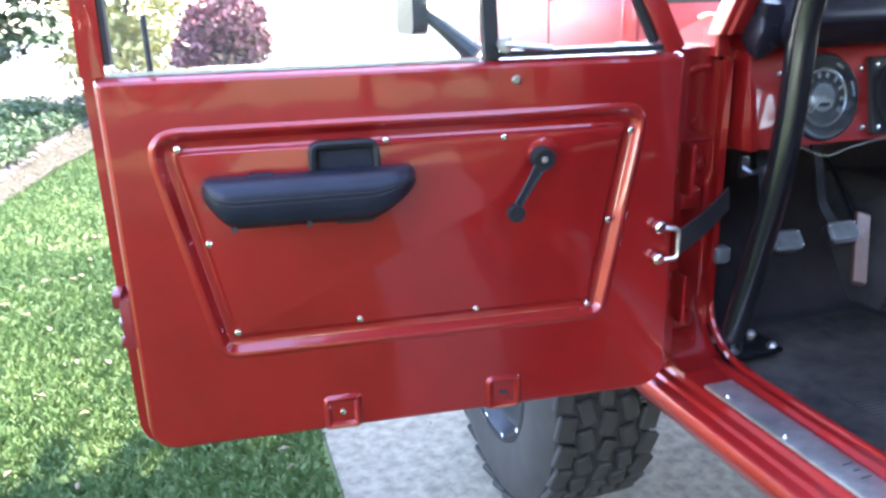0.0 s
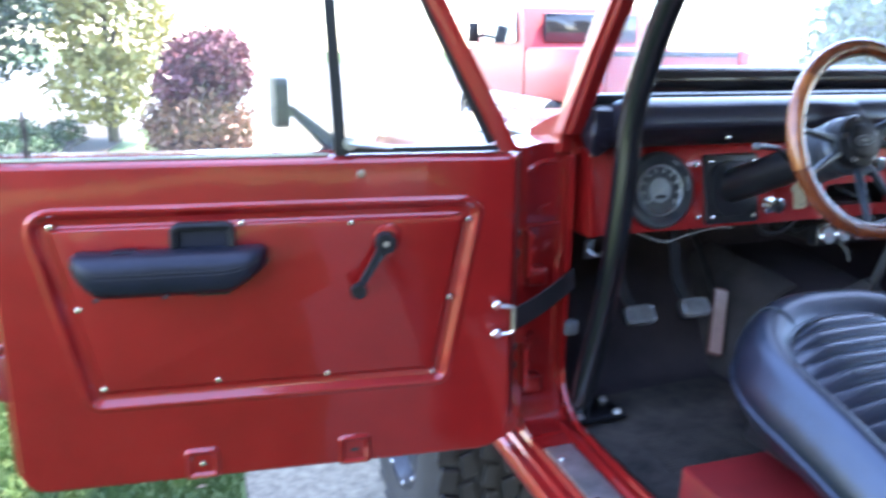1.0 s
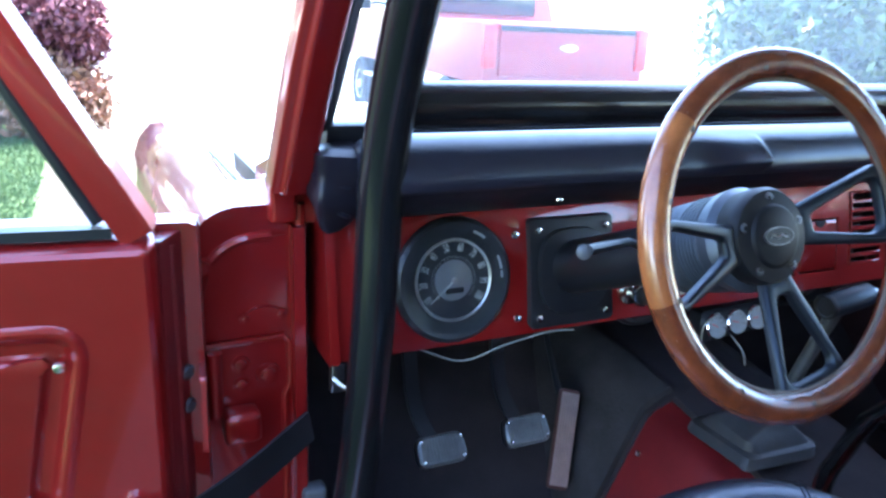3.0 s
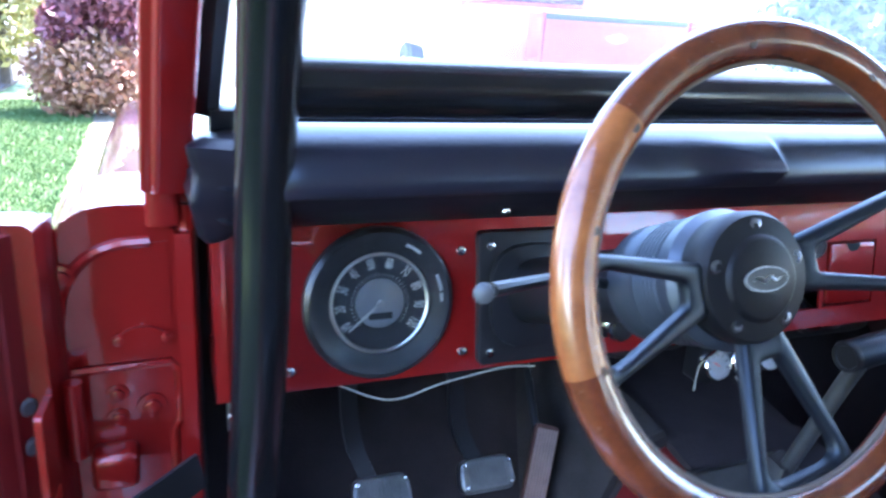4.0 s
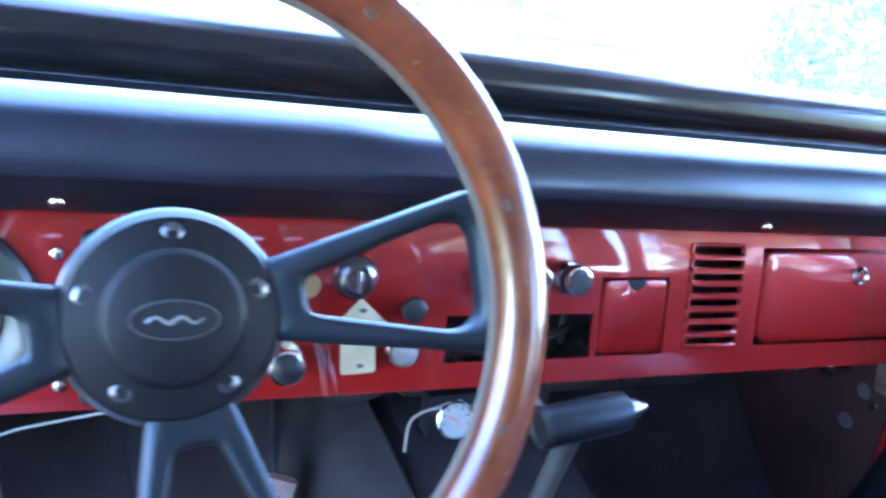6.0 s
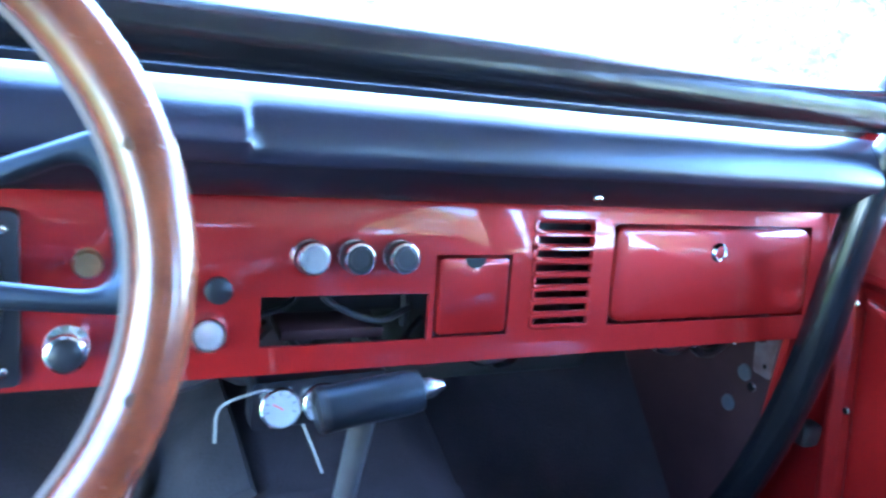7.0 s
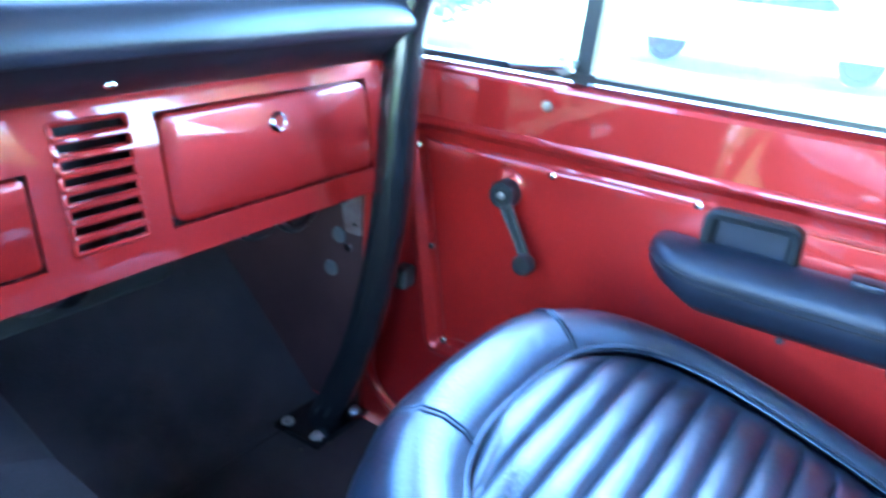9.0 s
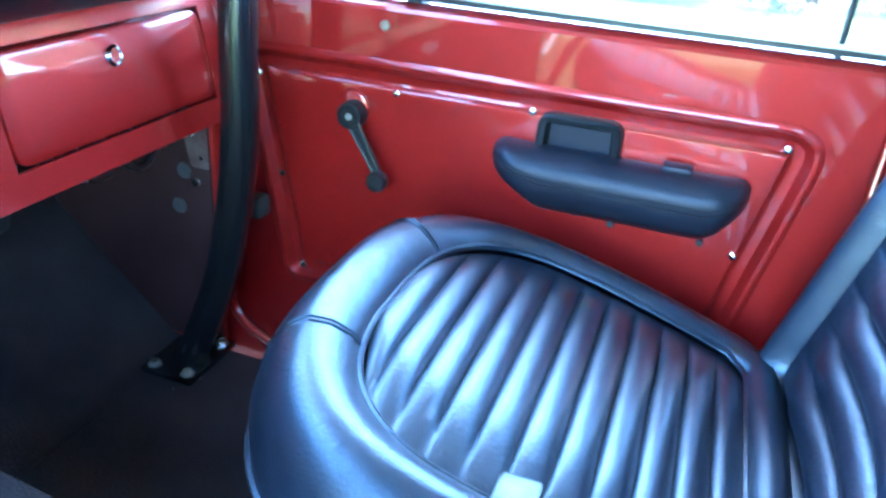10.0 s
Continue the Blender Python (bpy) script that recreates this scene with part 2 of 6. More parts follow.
    if not closed:
        bm.faces.new(rings[0])
        bm.faces.new(list(reversed(rings[-1])))
    return bm


def lathe(profile, m=Matrix.Identity(4), seg=32, bm=None):
    """Profile of (radius, height) turned about z, then moved by m."""
    bm = bm or bmesh.new()
    rings = []
    for r, h in profile:
        if r < 1e-6:
            rings.append([bm.verts.new(m @ Vector((0, 0, h)))])
        else:
            rings.append([bm.verts.new(m @ Vector((r * math.cos(2 * math.pi * k / seg), r * math.sin(2 * math.pi * k / seg), h))) for k in range(seg)])
    for a, b in zip(rings, rings[1:]):
        for k in range(seg):
            j = (k + 1) % seg
            if len(a) == 1 and len(b) == 1:
                continue
            if len(a) == 1:
                bm.faces.new((a[0], b[k], b[j]))
            elif len(b) == 1:
                bm.faces.new((a[k], a[j], b[0]))
            else:
                bm.faces.new((a[k], a[j], b[j], b[k]))
    return bm


def prism(outline, lo, hi, fn, bm=None):
    """A 2D outline (a, b) between depths lo and hi; fn(a, d, b) gives the place."""
    bm = bm or bmesh.new()
    f = [bm.verts.new(Vector(fn(a, lo, b))) for a, b in outline]
    g = [bm.verts.new(Vector(fn(a, hi, b))) for a, b in outline]
    n = len(f)
    bm.faces.new(f)
    bm.faces.new(list(reversed(g)))
    for k in range(n):
        bm.faces.new((f[k], f[(k + 1) % n], g[(k + 1) % n], g[k]))
    return bm


def rounded(corners, radii, n=6):
    """A closed 2D polygon with rounded corners."""
    out = []
    k = len(corners)
    for i in range(k):
        b = Vector(corners[i])
        u, w = Vector(corners[i - 1]) - b, Vector(corners[(i + 1) % k]) - b
        r = radii[i] if isinstance(radii, (list, tuple)) else radii
        if r <= 0:
            out.append(tuple(b))
            continue
        d = min(r / math.tan(u.angle(w) / 2), u.length * 0.49, w.length * 0.49)
        s, e = b + u.normalized() * d, b + w.normalized() * d
        for j in range(n + 1):
            t = j / n
            out.append(tuple((1 - t) ** 2 * s + 2 * t * (1 - t) * b + t * t * e))
    return out


def inset(poly, d):
    """Move a closed 2D polygon inward by d (rounded convex outlines, counter- or clockwise)."""
    area = sum(poly[i - 1][0] * poly[i][1] - poly[i][0] * poly[i - 1][1] for i in range(len(poly)))
    sg = 1 if area > 0 else -1
    out = []
    n = len(poly)
    for i in range(n):
        a, c = Vector(poly[i - 1]), Vector(poly[(i + 1) % n])
        t = (c - a).normalized()
        out.append((poly[i][0] - sg * t.y * d, poly[i][1] + sg * t.x * d))
    return out


def polar(poly, centre, angles):
    """Points of a 2D outline at the given angles about a centre inside it."""
    out = []
    n = len(poly)
    cx, cy = centre
    for a in angles:
        dx, dy = math.cos(a), math.sin(a)
        best = None
        for i in range(n):
            x1, y1 = poly[i - 1][0] - cx, poly[i - 1][1] - cy
            x2, y2 = poly[i][0] - cx, poly[i][1] - cy
            den = dx * (y2 - y1) - dy * (x2 - x1)
            if abs(den) < 1e-12:
                continue
            t = (x1 * (y2 - y1) - y1 * (x2 - x1)) / den
            s = (x1 * dy - y1 * dx) / den
            if t > 0 and -1e-6 <= s <= 1 + 1e-6 and (best is None or t > best):
                best = t
        out.append((cx + dx * best, cy + dy * best))
    return out


def loops(bm, rings, close_last=True, close_first=False):
    """Bridge closed rings of equal count."""
    vs = [[bm.verts.new(Vector(p)) for p in ring] for ring in rings]
    m = len(vs[0])
    for a, b in zip(vs, vs[1:]):
        for k in range(m):
            bm.faces.new((a[k], a[(k + 1) % m], b[(k + 1) % m], b[k]))
    if close_last:
        bm.faces.new(vs[-1])
    if close_first:
        bm.faces.new(list(reversed(vs[0])))
    return bm


def axis_to(place, direction, roll=0):
    """A pose whose z axis points along direction."""
    q = Vector(direction).to_track_quat("Z", "Y").to_matrix().to_4x4()
    return Matrix.Translation(place) @ q @ pose(0, 0, 0, 0, 0, roll)


SCREW = mesh_of(lathe([(0.0058, 0), (0.0058, 0.001), (0.0046, 0.0028), (0.0025, 0.0036), (0, 0.0038)], seg=12), CHROME, "screw")
BOLT = mesh_of(lathe([(0.013, 0), (0.013, 0.0015), (0.0085, 0.0015), (0.0085, 0.008), (0.007, 0.009), (0, 0.009)], seg=6), STEEL, "bolt")


def screw(parent, place, direction, size=1.0, name="screw", me=None):
    return piece(name, me or SCREW, axis_to(place, direction, random.uniform(0, 60)) @ Matrix.Scale(size, 4), parent)


# ---- vehicle body ----
body = thing("vehicle_body", (0, 0, 0.6), "dark red metallic off-road vehicle body with open cab", "vehicle")


def side(sg):
    """Mirror a place given for the right-hand side (sg 1) to the left-hand one (sg -1)."""
    return lambda x, y, z: (sg * x, y, z)


# floor pan, toe board and fire wall, one bent sheet with thickness
def floor_sheet():
    prof = [(-2.2, 0.735), (-0.4, 0.735), (0.10, 0.735), (0.13, 0.742), (0.33, 0.93), (0.36, 0.97), (0.37, 1.05), (0.37, 1.30)]
    bm = bmesh.new()
    top = [(y, z) for y, z in prof]
    low = [(y + 0.012, z - 0.012) for y, z in prof]
    outline = top + low[::-1]
    return prism(outline, -0.684, 0.684, lambda a, d, b: (d, a, b), bm)


part("floor_pan", floor_sheet(), CARPET, body, "black rubber floor mat, scuffed", angle=50)

# transmission hump: black mat over the front, red cover behind it
hump = rounded([(-0.20, 0.73), (-0.10, 0.93), (-0.03, 0.955), (0.14, 0.955), (0.2, 0.93), (0.28, 0.73)], [0, 0.05, 0.03, 0.03, 0.05, 0])


def hump_part(stations):
    bm = bmesh.new()
    loops(bm, [[(x * kx, y, 0.73 + (z - 0.73) * k) for x, z in hump] for y, k, kx in stations], True, True)
    return bm


part("tunnel_mat", hump_part(((0.36, 1.14, 1.2), (0.16, 1.07, 1.08), (0.045, 1.012, 1.012))), CARPET, body, "black mat over the tunnel front")
flank = [(-0.205, 0.735), (-0.112, 0.935), (-0.085, 0.952), (-0.055, 0.962)]
bm = bmesh.new()
loops(bm, [[(x * kx - 0.004, y, 0.73 + (z - 0.73) * k + 0.005) for x, z in flank] + [(x * kx + 0.004, y, 0.73 + (z - 0.73) * k - 0.006) for x, z in flank[::-1]] for y, k, kx in ((0.355, 1.14, 1.2), (0.16, 1.07, 1.08), (0.05, 1.016, 1.016))], True, True)
part("tunnel_flank_mat", bm, MAT_GREY, body, "dusty grey mat on the tunnel side")
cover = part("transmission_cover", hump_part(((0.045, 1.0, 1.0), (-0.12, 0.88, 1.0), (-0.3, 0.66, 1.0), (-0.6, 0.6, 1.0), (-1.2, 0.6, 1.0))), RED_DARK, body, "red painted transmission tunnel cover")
side_mat = [(-0.055, 0.950), (-0.03, 0.957), (0.14, 0.957), (0.2, 0.932), (0.285, 0.735)]
bm = bmesh.new()
loops(bm, [[(x, y, 0.735 + (z - 0.735) * k + 0.006) for x, z in side_mat] + [(x - 0.002, y, 0.735 + (z - 0.735) * k - 0.004) for x, z in side_mat[::-1]] for y, k in ((0.043, 1.0), (-0.12, 0.885), (-0.3, 0.67), (-0.6, 0.61), (-1.2, 0.61))], True, True)
part("tunnel_side_mat", bm, CARPET, body, "black mat over the passenger side of the tunnel")
for y in (0.025, -0.12):
    screw(cover, (-0.132, y, 0.873), (-0.9, 0, 0.45), 1.1)

PBOLT = mesh_of(lathe([(0.016, 0), (0.0155, 0.002), (0.0095, 0.0025), (0.009, 0.007), (0.006, 0.008), (0, 0.008)], seg=14), RED, "painted_bolt")
# rocker sills, hinge pillars, kick panels, screen pillars: both sides
for sg in (-1, 1):
    m = side(sg)
    # sill with a stepped top
    sill_prof = rounded([(0.705, 0.62), (0.705, 0.752), (0.720, 0.752), (0.726, 0.742), (0.798, 0.739), (0.803, 0.727), (0.818, 0.724), (0.822, 0.716), (0.840, 0.711), (0.846, 0.690), (0.838, 0.670), (0.79, 0.62)],
                        [0, 0.004, 0.004, 0.004, 0.004, 0.004, 0.004, 0.004, 0.008, 0.010, 0.012, 0], 3)
    part("rocker_sill", prism(sill_prof, -0.93, 0.05, lambda a, d, b: m(a, d, b)), RED, body)
    # hinge pillar, a box whose rear face shows, with rounded upper outer corner
    out = rounded([(0.69, 0.70), (0.69, 1.335), (0.818, 1.335), (0.835, 1.0), (0.835, 0.70)], [0, 0.006, 0.085, 0.02, 0], 8)
    pil = part("hinge_pillar", prism(out, 0.03, 0.16, lambda a, d, b: m(a, d, b)), RED, body)
    # pressings on the pillar's rear face
    def pf(x, z, d=0.0):
        return m(x, 0.03 - d, z)
    arch = [(0.813, 1.172), (0.812, 1.222), (0.804, 1.258), (0.786, 1.283), (0.758, 1.296), (0.728, 1.298)]
    bead = [(q.x, q.z) for q in smooth_path([(x, 0, z) for x, z in arch], 6)]
    part("arch_bead", sweep([pf(*p) for p in bead], 0.0062, 8), RED, pil)
    part("raised_field", prism([(x - 0.001, z - 0.001) for x, z in bead] + [(0.712, 1.298), (0.712, 1.177), (0.806, 1.175)], -0.002, 0.0022, lambda a, d, b: pf(a, b, d)), RED, pil)
    part("cross_bead", sweep([pf(0.806, 1.168), pf(0.715, 1.170), pf(0.708, 1.160), pf(0.708, 1.105), pf(0.715, 1.092), pf(0.715, 0.90)], 0.005, 8), RED, pil)
    part("inner_return", prism(rounded([(0.012, 0.80), (0.012, 1.31), (0.034, 1.31), (0.034, 0.80)], 0.004, 2), 0.692, 0.706, lambda a, d, b: m(d, a, b)), RED, pil)
    part("oval_plug", prism([(0.740 + 0.022 * math.cos(t), 1.199 + 0.014 * math.sin(t)) for t in np.linspace(0, 2 * math.pi, 20, endpoint=False)], 0.003, 0.0078, lambda a, d, b: pf(a, b, d)), RED, pil)
    for x in (0.719, 0.761):
        screw(pil, pf(x, 1.2, 0.006), (0, -1, 0), 0.45, "bolt", PBOLT)
    screw(pil, pf(0.735, 1.122, 0.001), (0, -1, 0), 0.95, "bolt", PBOLT)
    screw(pil, pf(0.806, 1.268, 0.004), (0, -1, 0), 0.75, "bolt", PBOLT)
    for z in (1.139, 1.112, 0.93, 0.905, 0.86):
        screw(pil, pf(0.767, z, 0.0), (0, -1, 0), 0.7, "bolt", PBOLT)
    for z in (1.068, 0.83):
        part("hinge_cover", box(Vector(pf(0.772, z, 0.012)) - Vector((0.022, 0.022, 0.02)), Vector(pf(0.772, z, 0.012)) + Vector((0.022, 0.014, 0.02)), 0.008, 3), RED, pil)
    for x, w in ((0.702, 0.0035), (0.716, 0.003)):
        part("edge_bead", sweep([pf(x, 1.09), pf(x, 0.86)], w, 8), RED, pil)
    # curved foot where pillar and sill meet
    foot = [(0.03, 0.72)] + [(0.03 - 0.09 * (1 - math.cos(t)), 0.86 - 0.115 * math.sin(t)) for t in np.linspace(0, math.pi / 2, 8)] + [(-0.06, 0.72)]
    part("pillar_foot", prism(foot, 0.70, 0.80, lambda a, d, b: m(d, a, b)), RED, body)
    # inner flange round the opening
    fl = [(0.695, 0.028, 1.335), (0.695, 0.028, 0.90), (0.695, 0.01, 0.80), (0.70, -0.06, 0.757), (0.70, -0.14, 0.753), (0.70, -0.93, 0.753)]
    part("weather_flange", sweep([m(*p) for p in bent(fl, 0.05)], 0.0075, 8), RED, body)
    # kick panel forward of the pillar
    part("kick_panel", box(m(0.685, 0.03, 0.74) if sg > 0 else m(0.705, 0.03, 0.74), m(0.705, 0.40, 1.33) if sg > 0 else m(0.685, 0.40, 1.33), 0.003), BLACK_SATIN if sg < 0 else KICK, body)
    # screen pillar: leans back
    sec = rounded([(-0.030, -0.03), (0.002, -0.034), (0.004, -0.024), (0.014, -0.022), (0.014, 0.020), (-0.010, 0.034), (-0.030, 0.022)], [0.008, 0.005, 0.003, 0.006, 0.014, 0.010, 0.008], 4)
    part("pillar_neck", prism(rounded([(0.700, 0.012), (0.700, 0.055), (0.731, 0.055), (0.731, 0.012)], 0.006, 3), 1.318, 1.365, lambda a, d, b: m(a, b, d)), RED, body)
    path = [(0.720, 0.020, 1.355), (0.712, -0.055, 1.50), (0.700, -0.146, 1.66), (0.685, -0.215, 1.78)]
    bm = bmesh.new()
    rr = []
    for x, y, z in path:
        rr.append([m(x + a, y + b, z) for a, b in sec])
    loops(bm, rr, True, True)
    part("screen_pillar", bm, RED, body, angle=40)
    part("pillar_garnish", sweep([m(0.676, 0.008, 1.43), m(0.668, -0.058, 1.55), m(0.650, -0.2, 1.77)], 0.016, 8), BLACK_SATIN, body, "black inner pillar trim")
    # fender
    fx = [(0.55, 1.325), (0.70, 1.315), (0.775, 1.295), (0.805, 1.26), (0.83, 1.18), (0.835, 0.95)]
    bm = bmesh.new()
    grid = []
    for y, dz, dx in ((0.10, 0, -0.02), (0.45, -0.012, 0.0), (0.9, -0.03, 0.0), (1.25, -0.045, -0.005), (1.42, -0.06, -0.02), (1.47, -0.09, -0.05)):
        grid.append([bm.verts.new(m(x + (dx if x > 0.6 else 0), y, z + dz)) for x, z in fx])
    for a, b in zip(grid, grid[1:]):
        for k in range(len(fx) - 1):
            bm.faces.new((a[k], a[k + 1], b[k + 1], b[k]))
    bmesh.ops.solidify(bm, geom=bm.faces[:], thickness=0.008)
    part("fender", bm, RED, body)
    # rear quarter behind the door
    bm = bmesh.new()
    qs = [(0.80, -0.892), (0.832, -0.91), (0.862, -0.97), (0.87, -1.2), (0.87, -2.2)]
    qi = [(0.74, -0.885), (0.72, -0.93), (0.72, -1.0), (0.72, -1.2), (0.72, -2.2)]
    rr = []
    for z, k in ((0.62, 0), (1.0, 0.0), (1.25, 0.004), (1.315, 0.012), (1.338, 0.03), (1.345, 0.05)):
        rr.append([m(x - k, y - k * 0.6, z) for x, y in qs] + [m(x + k * 0.3, y - k * 0.6, z) for x, y in qi[::-1]])
    loops(bm, rr, True, True)
    part("quarter_panel", bm, RED, body)

part("hood", prism(rounded([(-0.60, 1.28), (-0.57, 1.335), (0.0, 1.35), (0.57, 1.335), (0.60, 1.28)], [0, 0.03, 0.3, 0.03, 0], 6), 0.19, 1.45,
     lambda a, d, b: (a, d, b - 0.05 * max(0, (d - 0.19)) ** 1.5)), RED, body, angle=30)
part("cowl", prism([(0.03, 1.31), (0.03, 1.385), (0.06, 1.39), (0.2, 1.345), (0.2, 1.31)], -0.71, 0.71, lambda a, d, b: (d, a, b)), RED, body)
# screen frame and glass
part("screen_frame_lower", prism(rounded([(0.0, 1.385), (-0.012, 1.43), (0.012, 1.432), (0.045, 1.385)], 0.004, 2), -0.672, 0.672, lambda a, d, b: (d, a, b)), BLACK_SATIN, body, "black lower windscreen frame")
gl = part("windscreen", prism([(0.012, 1.41), (-0.2, 1.78), (-0.196, 1.782), (0.016, 1.412)], -0.68, 0.68, lambda a, d, b: (d, a, b)), SCREEN_GLASS, body, "clear windscreen glass")
gl.visible_shadow = False
part("screen_frame_upper", prism([(-0.19, 1.76), (-0.235, 1.79), (-0.215, 1.82), (-0.17, 1.785)], -0.71, 0.71, lambda a, d, b: (d, a, b)), RED, body)
# hard top: roof, posts, side and rear glass, tailgate
top = thing("hard_top", (0, -1.2, 1.345), "plain hard top with side windows", "hard top")
part("roof_skin", prism(rounded([(-0.715, 1.795), (-0.655, 1.85), (0.655, 1.85), (0.715, 1.795), (0.70, 1.795), (0.65, 1.832), (-0.65, 1.832), (-0.70, 1.795)], 0.012, 3), -2.22, -0.205, lambda a, d, b: (a, d, b)), TOP, top)
# unseen white sheet, added to bounce ground light down into the cab
part("headliner", prism([(-0.655, 1.815), (-0.645, 1.829), (0.645, 1.829), (0.655, 1.815), (0.60, 1.812), (-0.60, 1.812)], -2.18, -0.23, lambda a, d, b: (a, d, b)), mat("white_bounce_sheet", (0.74, 0.75, 0.76), 0.7, var=0.05), top, "unseen white sheet added under the roof to bounce light")
for sg in (-1, 1):
    m = side(sg)
    for y0, y1, nm in ((-0.871, -1.02, "side_post"), (-2.1, -2.21, "rear_post")):
        part(nm, prism(rounded([(0.702, y0), (0.702, y1), (0.738, y1), (0.738, y0)], 0.008, 2), 1.372, 1.80, lambda a, d, b: m(a - max(0, d - 1.372) * 0.06, b, d)), TOP, top, "grey-green hard-top post")
    part("side_rail", prism([(0.702, 1.345), (0.702, 1.40), (0.738, 1.40), (0.738, 1.345)], -2.21, -1.0, lambda a, d, b: m(a, d, b)), TOP, top)
    gs = part("side_glass", prism([(-1.02, 1.40), (-1.02, 1.79), (-2.1, 1.79), (-2.1, 1.40)], 0.712, 0.716, lambda a, d, b: m(d - max(0, b - 1.372) * 0.06, a, b)), GLASS, top)
    gs.visible_shadow = False
part("rear_panel", prism([(-0.69, 1.36), (-0.66, 1.80), (0.66, 1.80), (0.69, 1.36)], -2.215, -2.19, lambda a, d, b: (a, d, b)), TOP, top, "closed rear panel")
part("tailgate", box((-0.72, -2.24, 0.74), (0.72, -2.2, 1.36), 0.01), RED, body)

# ---- doors ----
HINGE = Vector((-0.953, -0.080, 0)) + Vector((0.9939, -0.1106, 0)) * 0.075
DU, DN = Vector((-0.9939, 0.1106, 0)), Vector((0.1106, 0.9939, 0))


def driver_map(s, w, z):
    return HINGE + DU * s + DN * w + Vector((0, 0, z))


def passenger_map(s, w, z):
    return Vector((0.72 + w, 0.036 - s, z - 0.013))


def build_door(name, f, label, strap, mirror):
    base = f(0, 0.05, 0.745)
    d = thing(name, base, label, "car door")
    inward = f(0, -1, 0) - f(0, 0, 0)
    outl = rounded([(-0.018, 0.745), (-0.018, 1.335), (0.872, 1.335), (0.875, 0.745)], [0.07, 0.012, 0.012, 0.05], 8)
    groove = rounded([(0.110, 0.896), (0.040, 1.262), (0.822, 1.262), (0.749, 0.896)], [0.032, 0.042, 0.05, 0.036], 8)
    c = (0.43, 1.09)
    ang = sorted({round(math.atan2(p[1] - c[1], p[0] - c[0]), 5) for p in outl + groove} | {round(a, 5) for a in np.linspace(-3.1, 3.1, 60)})
    O = polar(outl, c, ang)
    G = [polar(groove, c, ang)]
    # inner pressing: lip, slope, channel, access panel
    levels = [(0.0, 0.0), (0.003, -0.0016), (0.007, -0.0026), (0.011, -0.002), (0.014, 0.0005), (0.0175, 0.0045), (0.021, 0.0078), (0.025, 0.0088), (0.032, 0.009), (0.0355, 0.0075), (0.038, 0.004), (0.0405, 0.0022), (0.042, 0.002)]
    rings = [[f(s, 0.056, z) for s, z in O], [f(s, 0.018, z) for s, z in O], [f(s, 0.008, z) for s, z in polar(inset(outl, 0.003), c, ang)], [f(s, 0.0022, z) for s, z in polar(inset(outl, 0.0065), c, ang)], [f(s, 0.0, z) for s, z in polar(inset(outl, 0.0112), c, ang)], [f(s, 0.0, z) for s, z in polar(inset(outl, 0.0125), c, ang)], [f(s, 0.0, z) for s, z in polar(inset(groove, -0.004), c, ang)]]
    for dd, w in levels:
        rings.append([f(s, w, z) for s, z in polar(inset(groove, dd) if dd else groove, c, ang)])
    bm = bmesh.new()
    loops(bm, rings, True, True)
    shell = part("inner_panel", bm, RED, d, angle=22)
    # outer skin with its hemmed edge
    skin = rounded([(-0.056, 0.73), (-0.056, 1.338), (0.896, 1.338), (0.898, 0.73)], [0.07, 0.012, 0.012, 0.05], 8)
    part("outer_skin", prism(skin, 0.060, 0.098, lambda a, w, b: f(a, w + 0.02 * math.sin(max(0, min(1, (b - 0.73) / 0.6)) * math.pi) * (1 if w > 0.07 else 0), b)), RED, d)
    # shut face that joins the pressings at the hinge side, its shade put into a darker red, with hinge leaves
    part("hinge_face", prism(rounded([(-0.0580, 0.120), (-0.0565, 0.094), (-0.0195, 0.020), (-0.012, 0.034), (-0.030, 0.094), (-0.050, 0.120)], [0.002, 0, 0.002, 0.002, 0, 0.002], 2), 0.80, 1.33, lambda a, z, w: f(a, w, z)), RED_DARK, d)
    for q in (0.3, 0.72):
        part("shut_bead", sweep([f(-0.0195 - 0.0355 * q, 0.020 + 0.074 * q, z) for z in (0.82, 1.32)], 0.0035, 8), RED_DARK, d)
    for z in (1.135, 0.90):
        lf = part("hinge_leaf", prism(rounded([(0.012, z - 0.045), (0.012, z + 0.045), (0.075, z + 0.045), (0.075, z - 0.045)], 0.006, 3), -0.006, 0.0, lambda a, e, b: f(-0.050 + e + 0.0 * a, a + 0.01, b)), RED, d)
        part("hinge_knuckle", lathe([(0.009, -0.04), (0.009, 0.04), (0, 0.042)], Matrix.Translation(f(-0.066, 0.092, z)), 14), RED, d)
        for dz in (-0.02, 0.02):
            part("hinge_bolt", lathe([(0.009, -0.003), (0.009, 0.001), (0.006, 0.003), (0, 0.003)], axis_to(f(-0.038, 0.055, z + dz + 0.018), f(-0.7, -0.7, 0) - f(0, 0, 0)), 10), GREY, d, "bare grey hinge bolt")
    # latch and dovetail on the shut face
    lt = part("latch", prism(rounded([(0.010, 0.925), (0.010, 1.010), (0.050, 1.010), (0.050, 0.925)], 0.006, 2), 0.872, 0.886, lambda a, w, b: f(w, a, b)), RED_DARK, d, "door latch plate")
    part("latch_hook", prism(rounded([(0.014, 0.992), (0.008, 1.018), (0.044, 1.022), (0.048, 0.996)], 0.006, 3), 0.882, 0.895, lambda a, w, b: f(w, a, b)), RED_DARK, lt)
